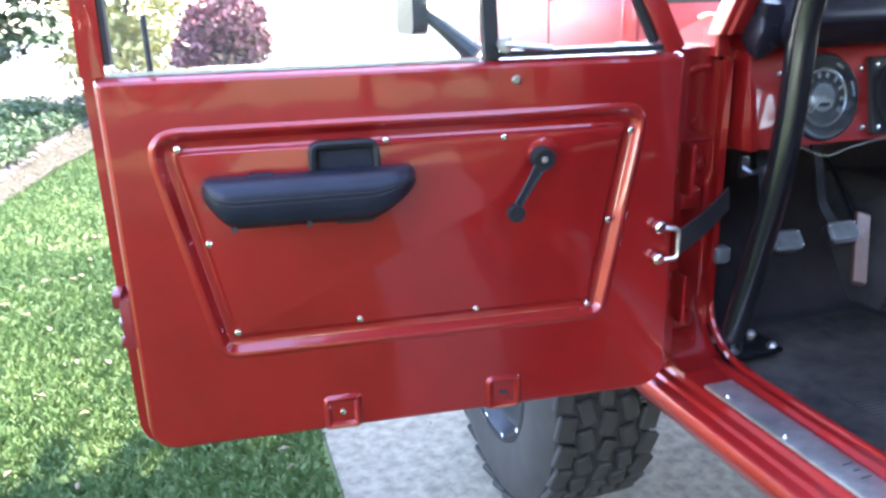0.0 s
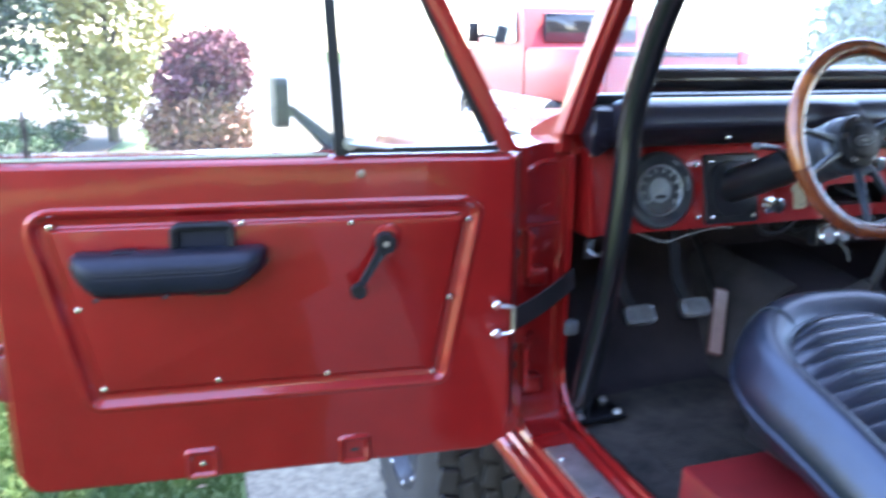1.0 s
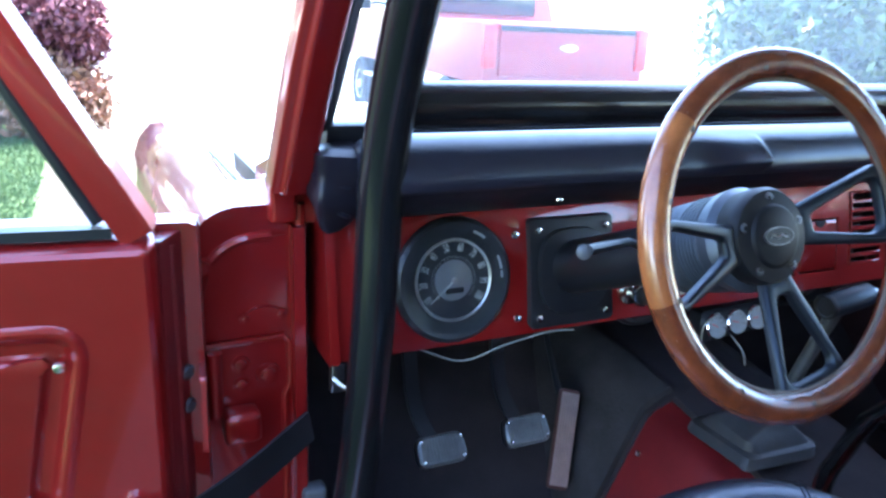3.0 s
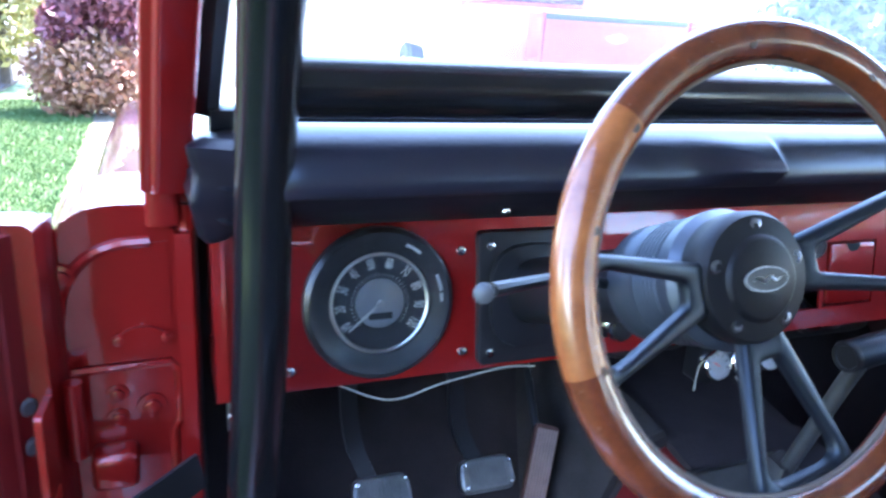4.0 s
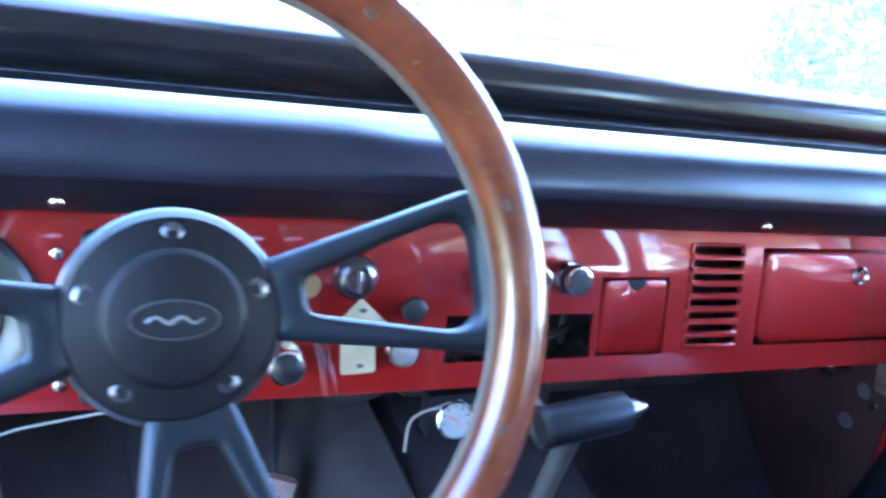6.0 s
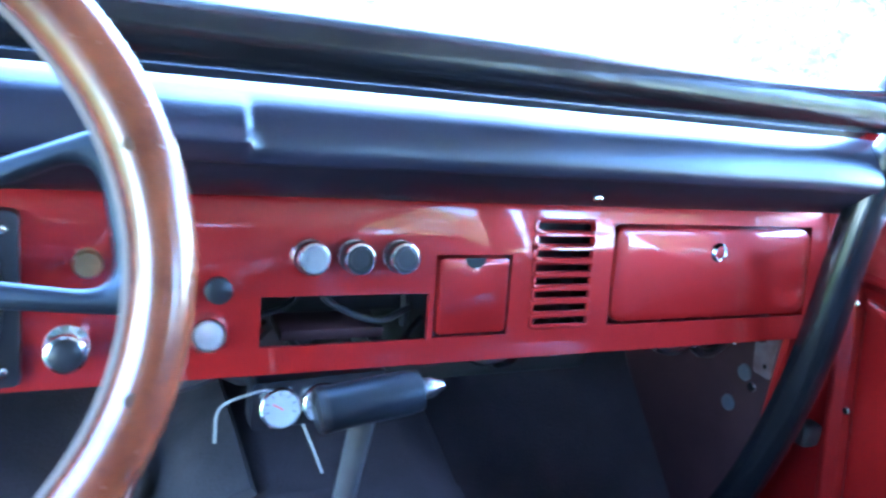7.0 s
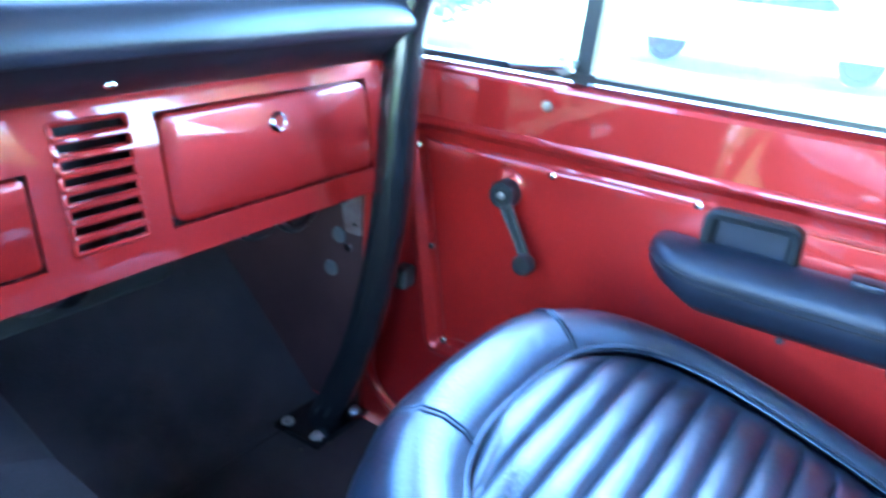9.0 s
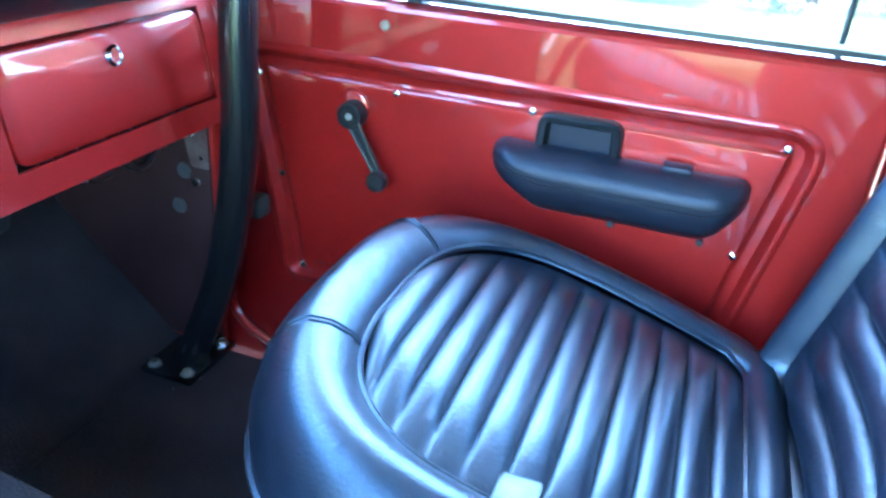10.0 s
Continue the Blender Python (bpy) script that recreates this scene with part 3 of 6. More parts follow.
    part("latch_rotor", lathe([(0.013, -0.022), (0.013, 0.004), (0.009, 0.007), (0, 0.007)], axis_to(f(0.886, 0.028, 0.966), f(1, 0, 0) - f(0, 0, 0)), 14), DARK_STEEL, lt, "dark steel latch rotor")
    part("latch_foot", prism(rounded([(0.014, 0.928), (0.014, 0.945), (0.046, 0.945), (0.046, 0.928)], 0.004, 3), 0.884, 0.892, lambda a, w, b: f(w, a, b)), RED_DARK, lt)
    # screws
    for s, z in ((0.771, 1.231), (0.471, 1.226), (0.286, 1.219), (0.075, 1.217), (0.744, 1.087), (0.718, 0.940), (0.528, 0.941), (0.336, 0.938), (0.14, 0.925), (0.108, 1.071)):
        screw(d, f(s, 0.002, z), inward)
    screw(d, f(0.267, 0.0, 1.305), inward, 1.2, "lock_button", LOCKB)
    # armrest with a pull cup
    bm = bmesh.new()
    prof = []
    n = 36
    seams = ([], [])
    for i in range(n + 1):
        t = 0.5 - 0.5 * math.cos(math.pi * i / n)
        s = 0.430 + 0.314 * t
        near, far = 0.314 * t, 0.314 * (1 - t)
        e = math.sqrt(max(0.0, 1 - (1 - min(1, min(near, far) / 0.040)) ** 2))
        tip = 1 - math.sqrt(max(0.0, 1 - (1 - min(1, min(near, far) / 0.016)) ** 2))
        zt = 1.191 - 0.016 * tip
        zb = 1.113 + 0.046 * max(0.0, 1 - near / 0.070) ** 1.25 + 0.046 * max(0.0, 1 - far / 0.050) ** 1.6
        h = zt - zb
        wd = 0.062 * (0.06 + 0.94 * e)
        sh = [(0.0, zt - 0.05 * h), (-wd * 0.35, zt), (-wd * 0.78, zt - 0.05 * h), (-wd * 0.95, zt - 0.18 * h), (-wd, zt - 0.36 * h), (-wd * 0.985, zt - 0.42 * h), (-wd * 0.99, zt - 0.50 * h), (-wd * 0.92, zb + 0.23 * h), (-wd * 0.6, zb + 0.04 * h), (0.0, zb)]
        prof.append([f(s, w, z) for w, z in sh])
        if 0 < i < n:
            for line, q in zip(seams, (0.375, 0.46)):
                line.append(f(s, -wd * 0.995, zt - q * h))
    loops(bm, prof, True, True)
    arm = part("armrest", bm, ARM_VINYL, d, "black padded armrest with stitched seams", angle=60)
    for line in seams:
        part("seam", sweep(line, 0.0011, 6), PLASTIC, arm)
    for s in (0.70, 0.595):
        part("plug", lathe([(0.0045, -0.002), (0.004, 0.0004), (0, 0.0004)], axis_to(f(s, -0.0575, 1.121), inward), 12), DARK, arm)
    part("arm_block", box(f(0.675, -0.030, 1.184) if strap else f(0.675, -0.030, 1.186), f(0.640, -0.006, 1.193) if strap else f(0.640, -0.006, 1.197), 0.003), ARM_VINYL, arm)
    cup = rounded([(0.481, 1.165), (0.483, 1.231), (0.587, 1.231), (0.589, 1.165)], 0.018, 6)
    bm = bmesh.new()
    rr = [[f(s, w, z) for s, z in (inset(cup, dd) if dd else cup)] for dd, w in ((0, 0.003), (0.0, -0.012), (0.004, -0.016), (0.010, -0.014), (0.014, -0.002), (0.018, 0.0015))]
    loops(bm, rr, True, False)
    pc = part("pull_cup", bm, MATTE_BLACK, d, "black plastic door pull cup", angle=30)
    part("cup_floor", prism(inset(cup, 0.0125), -0.0012, 0.001, f), ARM_VINYL, pc)
    part("armrest_base", prism(rounded([(0.495, 1.106), (0.495, 1.13), (0.555, 1.13), (0.555, 1.106)], 0.006, 3), -0.016, 0.003, f), PLASTIC, d)
    # window winder
    a, b = f(0.228, 0, 1.184), f(0.279, 0, 1.106)
    part("winder_pad", lathe([(0.026, -0.003), (0.0245, 0.004), (0.019, 0.006), (0, 0.006)], axis_to(f(0.222, 0.002, 1.190), inward), 24), RED, d)
    wind = part("window_winder", lathe([(0.019, 0.004), (0.019, 0.021), (0.0175, 0.025), (0.0145, 0.0255), (0.0135, 0.022), (0.010, 0.022), (0.009, 0.024), (0, 0.024)], axis_to(a, inward), 28), MATTE_BLACK, d, "black window winder handle")
    way = Vector((0.051, -0.078)).normalized()
    for sd in (-1, 1):
        rail_pts = [f(0.228 + way.x * r + sd * h * -way.y, -0.022 - 0.10 * r, 1.184 + way.y * r + sd * h * way.x) for r, h in ((0.012, 0.0082), (0.035, 0.0064), (0.065, 0.0052), (0.086, 0.0052))]
        part("winder_edge", sweep(rail_pts, 0.0021, 8), BLACK_SATIN, wind)
    web = [f(0.228 + way.x * r, -0.019 - 0.10 * r, 1.184 + way.y * r) for r in (0.012, 0.04, 0.086)]
    part("winder_arm", sweep(web, 1, shape=[(-0.0025, -0.0064), (0.0025, -0.0064), (0.0025, 0.0064), (-0.0025, 0.0064)], up=tuple(inward)), MATTE_BLACK, wind)
    part("winder_knob", lathe([(0.007, 0.020), (0.0095, 0.028), (0.0135, 0.031), (0.0142, 0.036), (0.0142, 0.044), (0.0125, 0.0475), (0.0095, 0.0475), (0.009, 0.045), (0.005, 0.045), (0, 0.046)], axis_to(b, inward), 22), MATTE_BLACK, wind)
    part("winder_screw", lathe([(0.005, 0.024), (0.0048, 0.026), (0, 0.0268)], axis_to(a, inward), 10), STEEL, wind)
    # pressed pockets at the bottom
    for k, (s, z) in enumerate(((0.566, 0.780), (0.290, 0.778))):
        po = rounded([(s - 0.028, z - 0.028), (s - 0.028, z + 0.028), (s + 0.028, z + 0.028), (s + 0.028, z - 0.028)], 0.008, 4)
        bm = bmesh.new()
        rr = [[f(q, w + (0.005 if zz > z else 0) * 0, zz) for q, zz in (inset(po, dd) if dd else po)] for dd, w in ((-0.004, 0.001), (-0.002, -0.002), (0.002, -0.006), (0.006, -0.005), (0.010, -0.0006))]
        loops(bm, rr, True, False)
        pk = part("drain_pocket", bm, RED, d, angle=25)
        if k:
            part("slot", prism(rounded([(s - 0.008, z - 0.003), (s - 0.008, z + 0.003), (s + 0.008, z + 0.003), (s + 0.008, z - 0.003)], 0.003, 3), -0.0022, 0.001, f), DARK, pk)
        else:
            screw(pk, f(s, -0.001, z), inward, 1.0)
    # window frame
    fr = bmesh.new()
    rail = [f(-0.004, 0.03, 1.338), f(0.136, 0.03, 1.60), f(0.238, 0.03, 1.775), f(0.862, 0.03, 1.775), f(0.872, 0.03, 1.335)]
    sec = [(-0.017, -0.018), (0.017, -0.018), (0.02, -0.004), (0.02, 0.014), (-0.017, 0.018)]
    part("window_frame", sweep(bent(rail, 0.03), 1.0, shape=sec, up=tuple(inward)), RED, d)
    inn = [f(0.03, 0.026, 1.352), f(0.158, 0.026, 1.60), f(0.246, 0.026, 1.752), f(0.845, 0.026, 1.752), f(0.852, 0.026, 1.35)]
    part("window_rubber", sweep(bent(inn, 0.03), 0.009, 8), BLACK_SATIN, d, "black window rubber")
    belt, lip = (0.010, 0.0025) if strap else (0.0065, 0.0042)
    part("belt_rubber", sweep([f(0.02, 0.022, 1.343), f(0.30 if strap else 0.86, 0.022, 1.343)], 1, shape=[(-belt, -0.005), (belt, -0.005), (belt, 0.005), (-belt, 0.005)], up=tuple(inward)), BLACK_SATIN, d)
    part("belt_strip", sweep([f(0.32, 0.016, 1.3375 if strap else 1.348), f(0.855, 0.016, 1.3375 if strap else 1.348)], 1, shape=[(-lip, -0.0022), (lip, -0.0022), (lip, 0.0022), (-lip, 0.0022)], up=tuple(inward)), STEEL, d, "bright window belt strip")
    part("vent_bar", sweep([f(0.299, 0.028, 1.335), f(0.312, 0.028, 1.60), f(0.32, 0.028, 1.77)], 1, shape=[(-0.012, -0.011), (0.012, -0.011), (0.012, 0.011), (-0.012, 0.011)], up=tuple(inward)), BLACK_SATIN, d, "black quarter-light bar")
    part("vent_catch", lathe([(0.008, 0), (0.008, 0.018), (0.012, 0.02), (0.012, 0.026), (0, 0.028)], axis_to(f(0.285, 0.018, 1.358), inward), 12), STEEL, d)
    part("vent_lever", sweep([f(0.285, -0.006, 1.358), f(0.25, -0.012, 1.354), f(0.215, -0.01, 1.350)], [0.006, 0.005, 0.004], 8), STEEL, d)
    g = part("window_glass", prism([(0.31, 1.34), (0.318, 1.76), (0.85, 1.76), (0.86, 1.34)], 0.028, 0.032, f), GLASS, d, "clear wound-up window")
    g.visible_shadow = False
    g = part("vent_glass", prism([(0.03, 1.35), (0.24, 1.755), (0.31, 1.755), (0.30, 1.35)], 0.026, 0.03, f), GLASS, d, "clear quarter-light")
    g.visible_shadow = False
    part("lock_rod", sweep([f(0.795, 0.02, 1.33), f(0.795, 0.02, 1.415)], [0.0045, 0.0045], 8), PLASTIC, d, "black door lock rod")
    if strap:
        sb = part("strap_bracket", sweep(bent([f(0.018, 0.0, 1.053), f(0.012, -0.016, 1.053), f(-0.01, -0.02, 1.05), f(-0.01, -0.02, 1.0), f(0.012, -0.016, 0.997), f(0.018, 0.0, 0.997)], 0.008), 0.004, 8), STEEL, d, "steel check-strap bracket")
        for z in (1.053, 0.997):
            part("bracket_bolt", lathe([(0.010, 0), (0.010, 0.012), (0.007, 0.016), (0, 0.016)], axis_to(f(0.020, -0.004, z), inward), 12), CHROME, sb)
        e = Vector((-0.692, -0.005, 1.06))
        p0 = f(-0.010, -0.02, 1.025)
        pts = [p0, p0.lerp(e, 0.5) + Vector((0, 0, -0.006)), e]
        part("check_strap", sweep(smooth_path(pts, 6), 1, shape=[(-0.022, -0.002), (0.022, -0.002), (0.022, 0.002), (-0.022, 0.002)], up=(0, 0, 1)), PLASTIC, d, "black webbing check strap")
    if mirror:
        mr = part("mirror_arm", sweep([f(0.305, 0.10, 1.338), f(0.345, 0.12, 1.375), f(0.378, 0.13, 1.403), f(0.41, 0.13, 1.408)], [0.018, 0.013, 0.010, 0.008], 8), BLACK_SATIN, d, "black door mirror arm")
        head = rounded([(-0.045, -0.045), (-0.045, 0.045), (0.045, 0.045), (0.045, -0.045)], 0.018, 5)
        part("mirror_head", prism(head, 0.0, 0.035, lambda a, w, b: f(0.388 + a * 0.15 + w * 0.7, 0.145 + a, 1.418 + b)), BLACK_SATIN, mr)
        part("mirror_face", prism(inset(head, 0.006), -0.002, 0.001, lambda a, w, b: f(0.388 + a * 0.15 + w * 0.7, 0.145 + a, 1.418 + b)), CHROME, mr)
    return d


LOCKB = mesh_of(lathe([(0.0058, 0), (0.006, 0.002), (0.0045, 0.004), (0.002, 0.0045), (0, 0.004)], seg=14), mat("dull_brass", (0.30, 0.26, 0.20), 0.4, 0.8), "lock_button")
build_door("driver_door", driver_map, "open dark red driver's door with black armrest", True, True)
build_door("passenger_door", passenger_map, "closed dark red passenger door with black armrest", False, False)

# ---- roll cage ----
cage = thing("roll_cage", (0, -0.05, 0.75), "black tubular roll cage beside the dashboard", "roll cage")
for sg in (-1, 1):
    m = side(sg)
    fx, fy = (0.618, 0.045) if sg > 0 else (0.672, -0.018)
    low = [(0.607, -0.035, 0.92), (0.605, -0.068, 1.05), (0.605, -0.084, 1.16), (0.605, -0.088, 1.30), (0.615, -0.088, 1.40)] if sg > 0 else [(0.661, -0.038, 0.88), (0.650, -0.058, 1.0), (0.646, -0.078, 1.12), (0.640, -0.085, 1.25), (0.636, -0.085, 1.40)]
    leg = [(fx, fy, 0.752)] + low + [(0.638, -0.165, 1.57), (0.645, -0.29, 1.74)]
    part("leg_tube", sweep([m(*p) for p in bent(leg, 0.12)], 0.0245, 24), BLACK_PAINT, cage)
    px = fx - (0.0 if sg > 0 else 0.034)
    pl = part("foot_plate", box(Vector(m(px, fy, 0.757)) - Vector((0.060, 0.045, 0.005)), Vector(m(px, fy, 0.757)) + Vector((0.060, 0.045, 0.005)), 0.002), BLACK_PAINT, cage)
    for dx, dy in ((-0.045, -0.03), (0.045, -0.03), (-0.045, 0.03), (0.045, 0.03)):
        screw(pl, m(px + dx, fy + dy, 0.762), (0, 0, 1), 0.85, "bolt", BOLT)
part("dash_tube", sweep([(-0.63, -0.10, 1.462), (0.63, -0.10, 1.462)], 0.0245, 24), BLACK_PAINT, cage)

# ---- dashboard ----
dash = thing("dashboard", (0, 0.05, 1.155), "glossy dark red steel dashboard with vents and glovebox", "dashboard")


def dface(x, d, z):
    """A place on the dash face: x, depth towards the seats, z."""
    return Vector((x, -0.172 * (1.325 - z) + 1.3 * max(0.0, z - 1.255) ** 2 - d, z))


def panel_with_holes(xs, zs, holes, lo, hi, fn):
    bm = bmesh.new()
    grids = []
    for w in (lo, hi):
        grids.append([[bm.verts.new(fn(x, w, z)) for z in zs] for x in xs])
    nx, nz = len(xs) - 1, len(zs) - 1
    solid = [[not any(h[0] <= (xs[i] + xs[i + 1]) / 2 <= h[1] and h[2] <= (zs[j] + zs[j + 1]) / 2 <= h[3] for h in holes) for j in range(nz)] for i in range(nx)]
    for i in range(nx):
        for j in range(nz):
            if not solid[i][j]:
                continue
            for g in grids:
                bm.faces.new((g[i][j], g[i + 1][j], g[i + 1][j + 1], g[i][j + 1]))
            for di, dj, a, b in ((-1, 0, (i, j), (i, j + 1)), (1, 0, (i + 1, j), (i + 1, j + 1)), (0, -1, (i, j), (i + 1, j)), (0, 1, (i, j + 1), (i + 1, j + 1))):
                ii, jj = i + di, j + dj
                if not (0 <= ii < nx and 0 <= jj < nz) or not solid[ii][jj]:
                    g0, g1 = grids
                    bm.faces.new((g0[a[0]][a[1]], g0[b[0]][b[1]], g1[b[0]][b[1]], g1[a[0]][a[1]]))
    return bm


vent_rows = [(1.187 + 0.0148 * k, 1.187 + 0.0148 * k + 0.0098) for k in range(8)]
holes = [(-0.077, 0.093, 1.178, 1.226), (0.100, 0.188, 1.179, 1.265), (0.3205, 0.6415, 1.1835, 1.2995)]
holes += [(0.218, 0.290, a, b) for a, b in vent_rows]
xs = sorted({-0.670, -0.60, -0.40, -0.2, 0.69, 0.66} | {h[k] for h in holes for k in (0, 1)})
zs = sorted({1.152, 1.258, 1.271, 1.278, 1.285, 1.292, 1.305, 1.312, 1.319, 1.325} | {h[k] for h in holes for k in (2, 3)})
face = part("dash_face", panel_with_holes(xs, zs, holes, 0.0, -0.003, dface), RED, dash, angle=20)
part("lower_lip", sweep([dface(-0.670, -0.012, 1.1535), dface(0.69, -0.012, 1.1535)], 0.004, 10), RED, dash)
# dark sheet standing in for the shade behind the dash openings
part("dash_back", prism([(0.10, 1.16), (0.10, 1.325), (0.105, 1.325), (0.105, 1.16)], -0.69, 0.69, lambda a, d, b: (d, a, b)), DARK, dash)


def plate(name, c0, c1, r, depth, thick, material, parent, label="", edge=0.002, crown=0.0):
    """A rounded plate on the dash face from corner (x, z) to corner."""
    (x0, z0), (x1, z1) = c0, c1
    o = rounded([(x0, z0), (x0, z1), (x1, z1), (x1, z0)], r, 5)
    bm = bmesh.new()
    loops(bm, [[dface(x, depth - thick, z) for x, z in o], [dface(x, depth - edge, z) for x, z in o], [dface(x, depth - edge * 0.3, z) for x, z in inset(o, edge * 0.3)], [dface(x, depth, z) for x, z in inset(o, edge)]] + [[dface((x0 + x1) / 2 + (x - (x0 + x1) / 2) * (1 - q), depth + crown * (1 - (1 - q) ** 2), (z0 + z1) / 2 + (z - (z0 + z1) / 2) * (1 - q)) for x, z in inset(o, edge)] for q in ((0.1, 0.25, 0.45, 0.7, 0.92) if crown else ())], True, True)
    return part(name, bm, material, parent, label, angle=30)


for x0, x1, z0, z1, nm in ((0.3232, 0.6388, 1.1862, 1.2968, "glovebox_door"), (0.1023, 0.1857, 1.1813, 1.2627, "ashtray_front")):
    plate(nm, (x0, z0), (x1, z1), 0.018 if nm == "glovebox_door" else 0.008, 0.002, 0.012, RED, dash, edge=0.0045, crown=0.0035 if nm == "glovebox_door" else 0.0)
ash = bpy.data.objects["ashtray_front"]
# the notch is not cut; a dark half-disc paints the shade in it
part("ashtray_pull", prism([(0.144 + 0.012 * math.cos(t), 1.2625 + 0.011 * math.sin(t)) for t in np.linspace(math.pi, 2 * math.pi, 14)], 0.0005, 0.0026, lambda a, d, b: dface(a, d, b)), DARK, ash, "dark half-disc for the shaded finger notch of the ashtray")
for q, r in (([(-0.09, 0.03, 1.23), (-0.02, 0.02, 1.225), (0.0, 0.015, 1.205), (0.05, 0.01, 1.186), (0.09, 0.02, 1.195)], 0.004), ([(-0.02, 0.03, 1.23), (-0.04, 0.025, 1.2), (-0.08, 0.03, 1.185)], 0.003), ([(0.06, 0.04, 1.24), (0.085, 0.03, 1.21), (0.09, 0.03, 1.17)], 0.005)):
    part("radio_wire", sweep(smooth_path(q, 6), r, 8), PLASTIC, dash, "black wire in the empty radio slot")
part("radio_bracket", box((-0.05, 0.01, 1.166), (0.06, 0.06, 1.178), 0.003), KICK, dash, "bare metal bracket in the radio slot")
vs_ = part("vent_duct_box", box((0.205, 0.03, 1.175), (0.305, 0.06, 1.31), 0.004), BLACK_SATIN, dash)
# slot lips of the vent
for a, b in vent_rows:
    ring = rounded([(0.2165, a - 0.001), (0.2165, b + 0.001), (0.2915, b + 0.001), (0.2915, a - 0.001)], 0.003, 3)
    part("vent_lip", sweep([dface(x, 0.0010, z) for x, z in ring], 0.0027, 8, closed=True), RED, dash)
# end returns of the dash beside the cage legs
for sg in (-1, 1):
    part("dash_end", prism(rounded([(-0.034, 1.15), (-0.004, 1.325), (0.06, 1.325), (0.06, 1.15)], 0.006, 2), sg * (0.688 if sg > 0 else 0.676), sg * (0.674 if sg > 0 else 0.664), lambda a, d, b: (d, a - 0.004, b)), RED, dash)
part("end_lip", sweep([(-0.672, -0.006, 1.318), (-0.672, -0.014, 1.245), (-0.668, -0.018, 1.236), (-0.668, -0.030, 1.168)], 0.0042, 10), RED, dash)
# fixings on the passenger kick panel
kp = [o for o in bpy.data.objects if o.name.startswith("kick_panel")][-1]
for y, z, mt in ((0.075, 1.045, GREY), (0.09, 0.985, GREY)):
    part("plug", lathe([(0.013, 0), (0.012, 0.003), (0, 0.004)], axis_to((0.685, y, z), (-1, 0, 0)), 14), mt, kp, "grey rubber plug")
screw(kp, (0.685, 0.055, 1.03), (-1, 0, 0), 1.4)
for y in (0.02, 0.07, 0.14, 0.2):
    screw(dash, (0.6 - y, -0.035 + 0.01, 1.150), (0, -0.4, -1), 0.8)
cnr = part("corner_plate", prism(rounded([(0.028, 1.055), (0.028, 1.148), (0.078, 1.148), (0.060, 1.055)], 0.006, 3), 0.6815, 0.6845, lambda a, d, b: (d, a, b)), mat("scuffed_corner_paint", (0.05, 0.018, 0.016), 0.45, color2=(0.13, 0.10, 0.095), vscale=40, bump=0.3, bscale=120), kp, "scuffed corner plate of the kick panel")
for y, z in ((0.040, 1.072), (0.052, 1.128), (0.036, 1.135)):
    screw(cnr, (0.6815, y, z), (-1, 0, 0), 0.7)
check = thing("door_check", (0.69, -0.05, 1.0), "grey rubber door buffer on the pillar", "buffer")
part("buffer", box((0.672, -0.062, 0.996), (0.704, -0.036, 1.030), 0.007, 3), RUBBER, check)
check = thing("door_check", (-0.70, 0.0, 0.945), "grey rubber door buffer on the pillar", "buffer")
part("buffer", box((-0.70, 0.0, 0.928), (-0.668, 0.026, 0.961), 0.007, 3), GREY, check)
clamp = thing("cable_clamp", (-0.655, 0.01, 1.14), "small bare steel cable clamp under the dash", "clamp")
part("clamp_plate", box((-0.664, 0.0, 1.095), (-0.646, 0.012, 1.135), 0.003), DARK_STEEL, clamp)
part("clamp_arm", sweep(smooth_path([(-0.66, 0.004, 1.115), (-0.645, -0.008, 1.105), (-0.625, -0.012, 1.112), (-0.612, -0.008, 1.098)], 5), 0.005, 8), DARK_STEEL, clamp)


def on_dash(x, z, d=0.0):
    return axis_to(dface(x, d, z), (0, -1, 0.172))


part("glovebox_lock", lathe([(0.012, 0), (0.012, 0.006), (0.009, 0.009), (0.009, 0.007), (0, 0.007)], on_dash(0.475, 1.268, 0.001), 20), CHROME, dash, "chrome glovebox lock")
for x, z in ((-0.421, 1.283), (-0.419, 1.174), (-0.607, 1.283), (-0.605, 1.172)):
    screw(dash, dface(x, 0.0, z), (0, -1, 0.17), 1.0)

BEZEL = mat("glossy_bezel_black", (0.018, 0.019, 0.022), 0.36, 0, 0.08, var=0.3, vscale=60, rvar=0.12, spec=0.6)
DIAL_SILVER = mat("dial_silver", (0.42, 0.43, 0.44), 0.3, 0.85, 0, var=0.06, vscale=30)
speedo = thing("speedometer", dface(-0.512, 0, 1.235), "round black speedometer with white numerals and needle", "gauge")
S0 = on_dash(-0.512, 1.235)
part("bezel", lathe([(0.080, 0.0), (0.079, 0.006), (0.074, 0.010), (0.066, 0.0085), (0.058, 0.004), (0.050, 0.003), (0.0, 0.003)], S0, 64), BEZEL, speedo)
part("chrome_ring", lathe([(0.0530, 0.004), (0.0525, 0.0060), (0.0508, 0.0064), (0.0495, 0.0055), (0.0490, 0.004)], S0, 64), STEEL, speedo)
part("centre_disc", lathe([(0.026, 0.003), (0.0255, 0.0045), (0.020, 0.0052), (0.006, 0.0062), (0, 0.0062)], S0, 48), DIAL_SILVER, speedo, "silver centre of the dial")
bm = bmesh.new()
for k in range(10):
    a = radians(222 - k * 29)


def text(name, s, size, m, material, parent, extrude=0.0003):
    cu = bpy.data.curves.new(name, "FONT")
    cu.body, cu.size, cu.extrude, cu.align_x, cu.align_y = s, size, extrude, "CENTER", "CENTER"
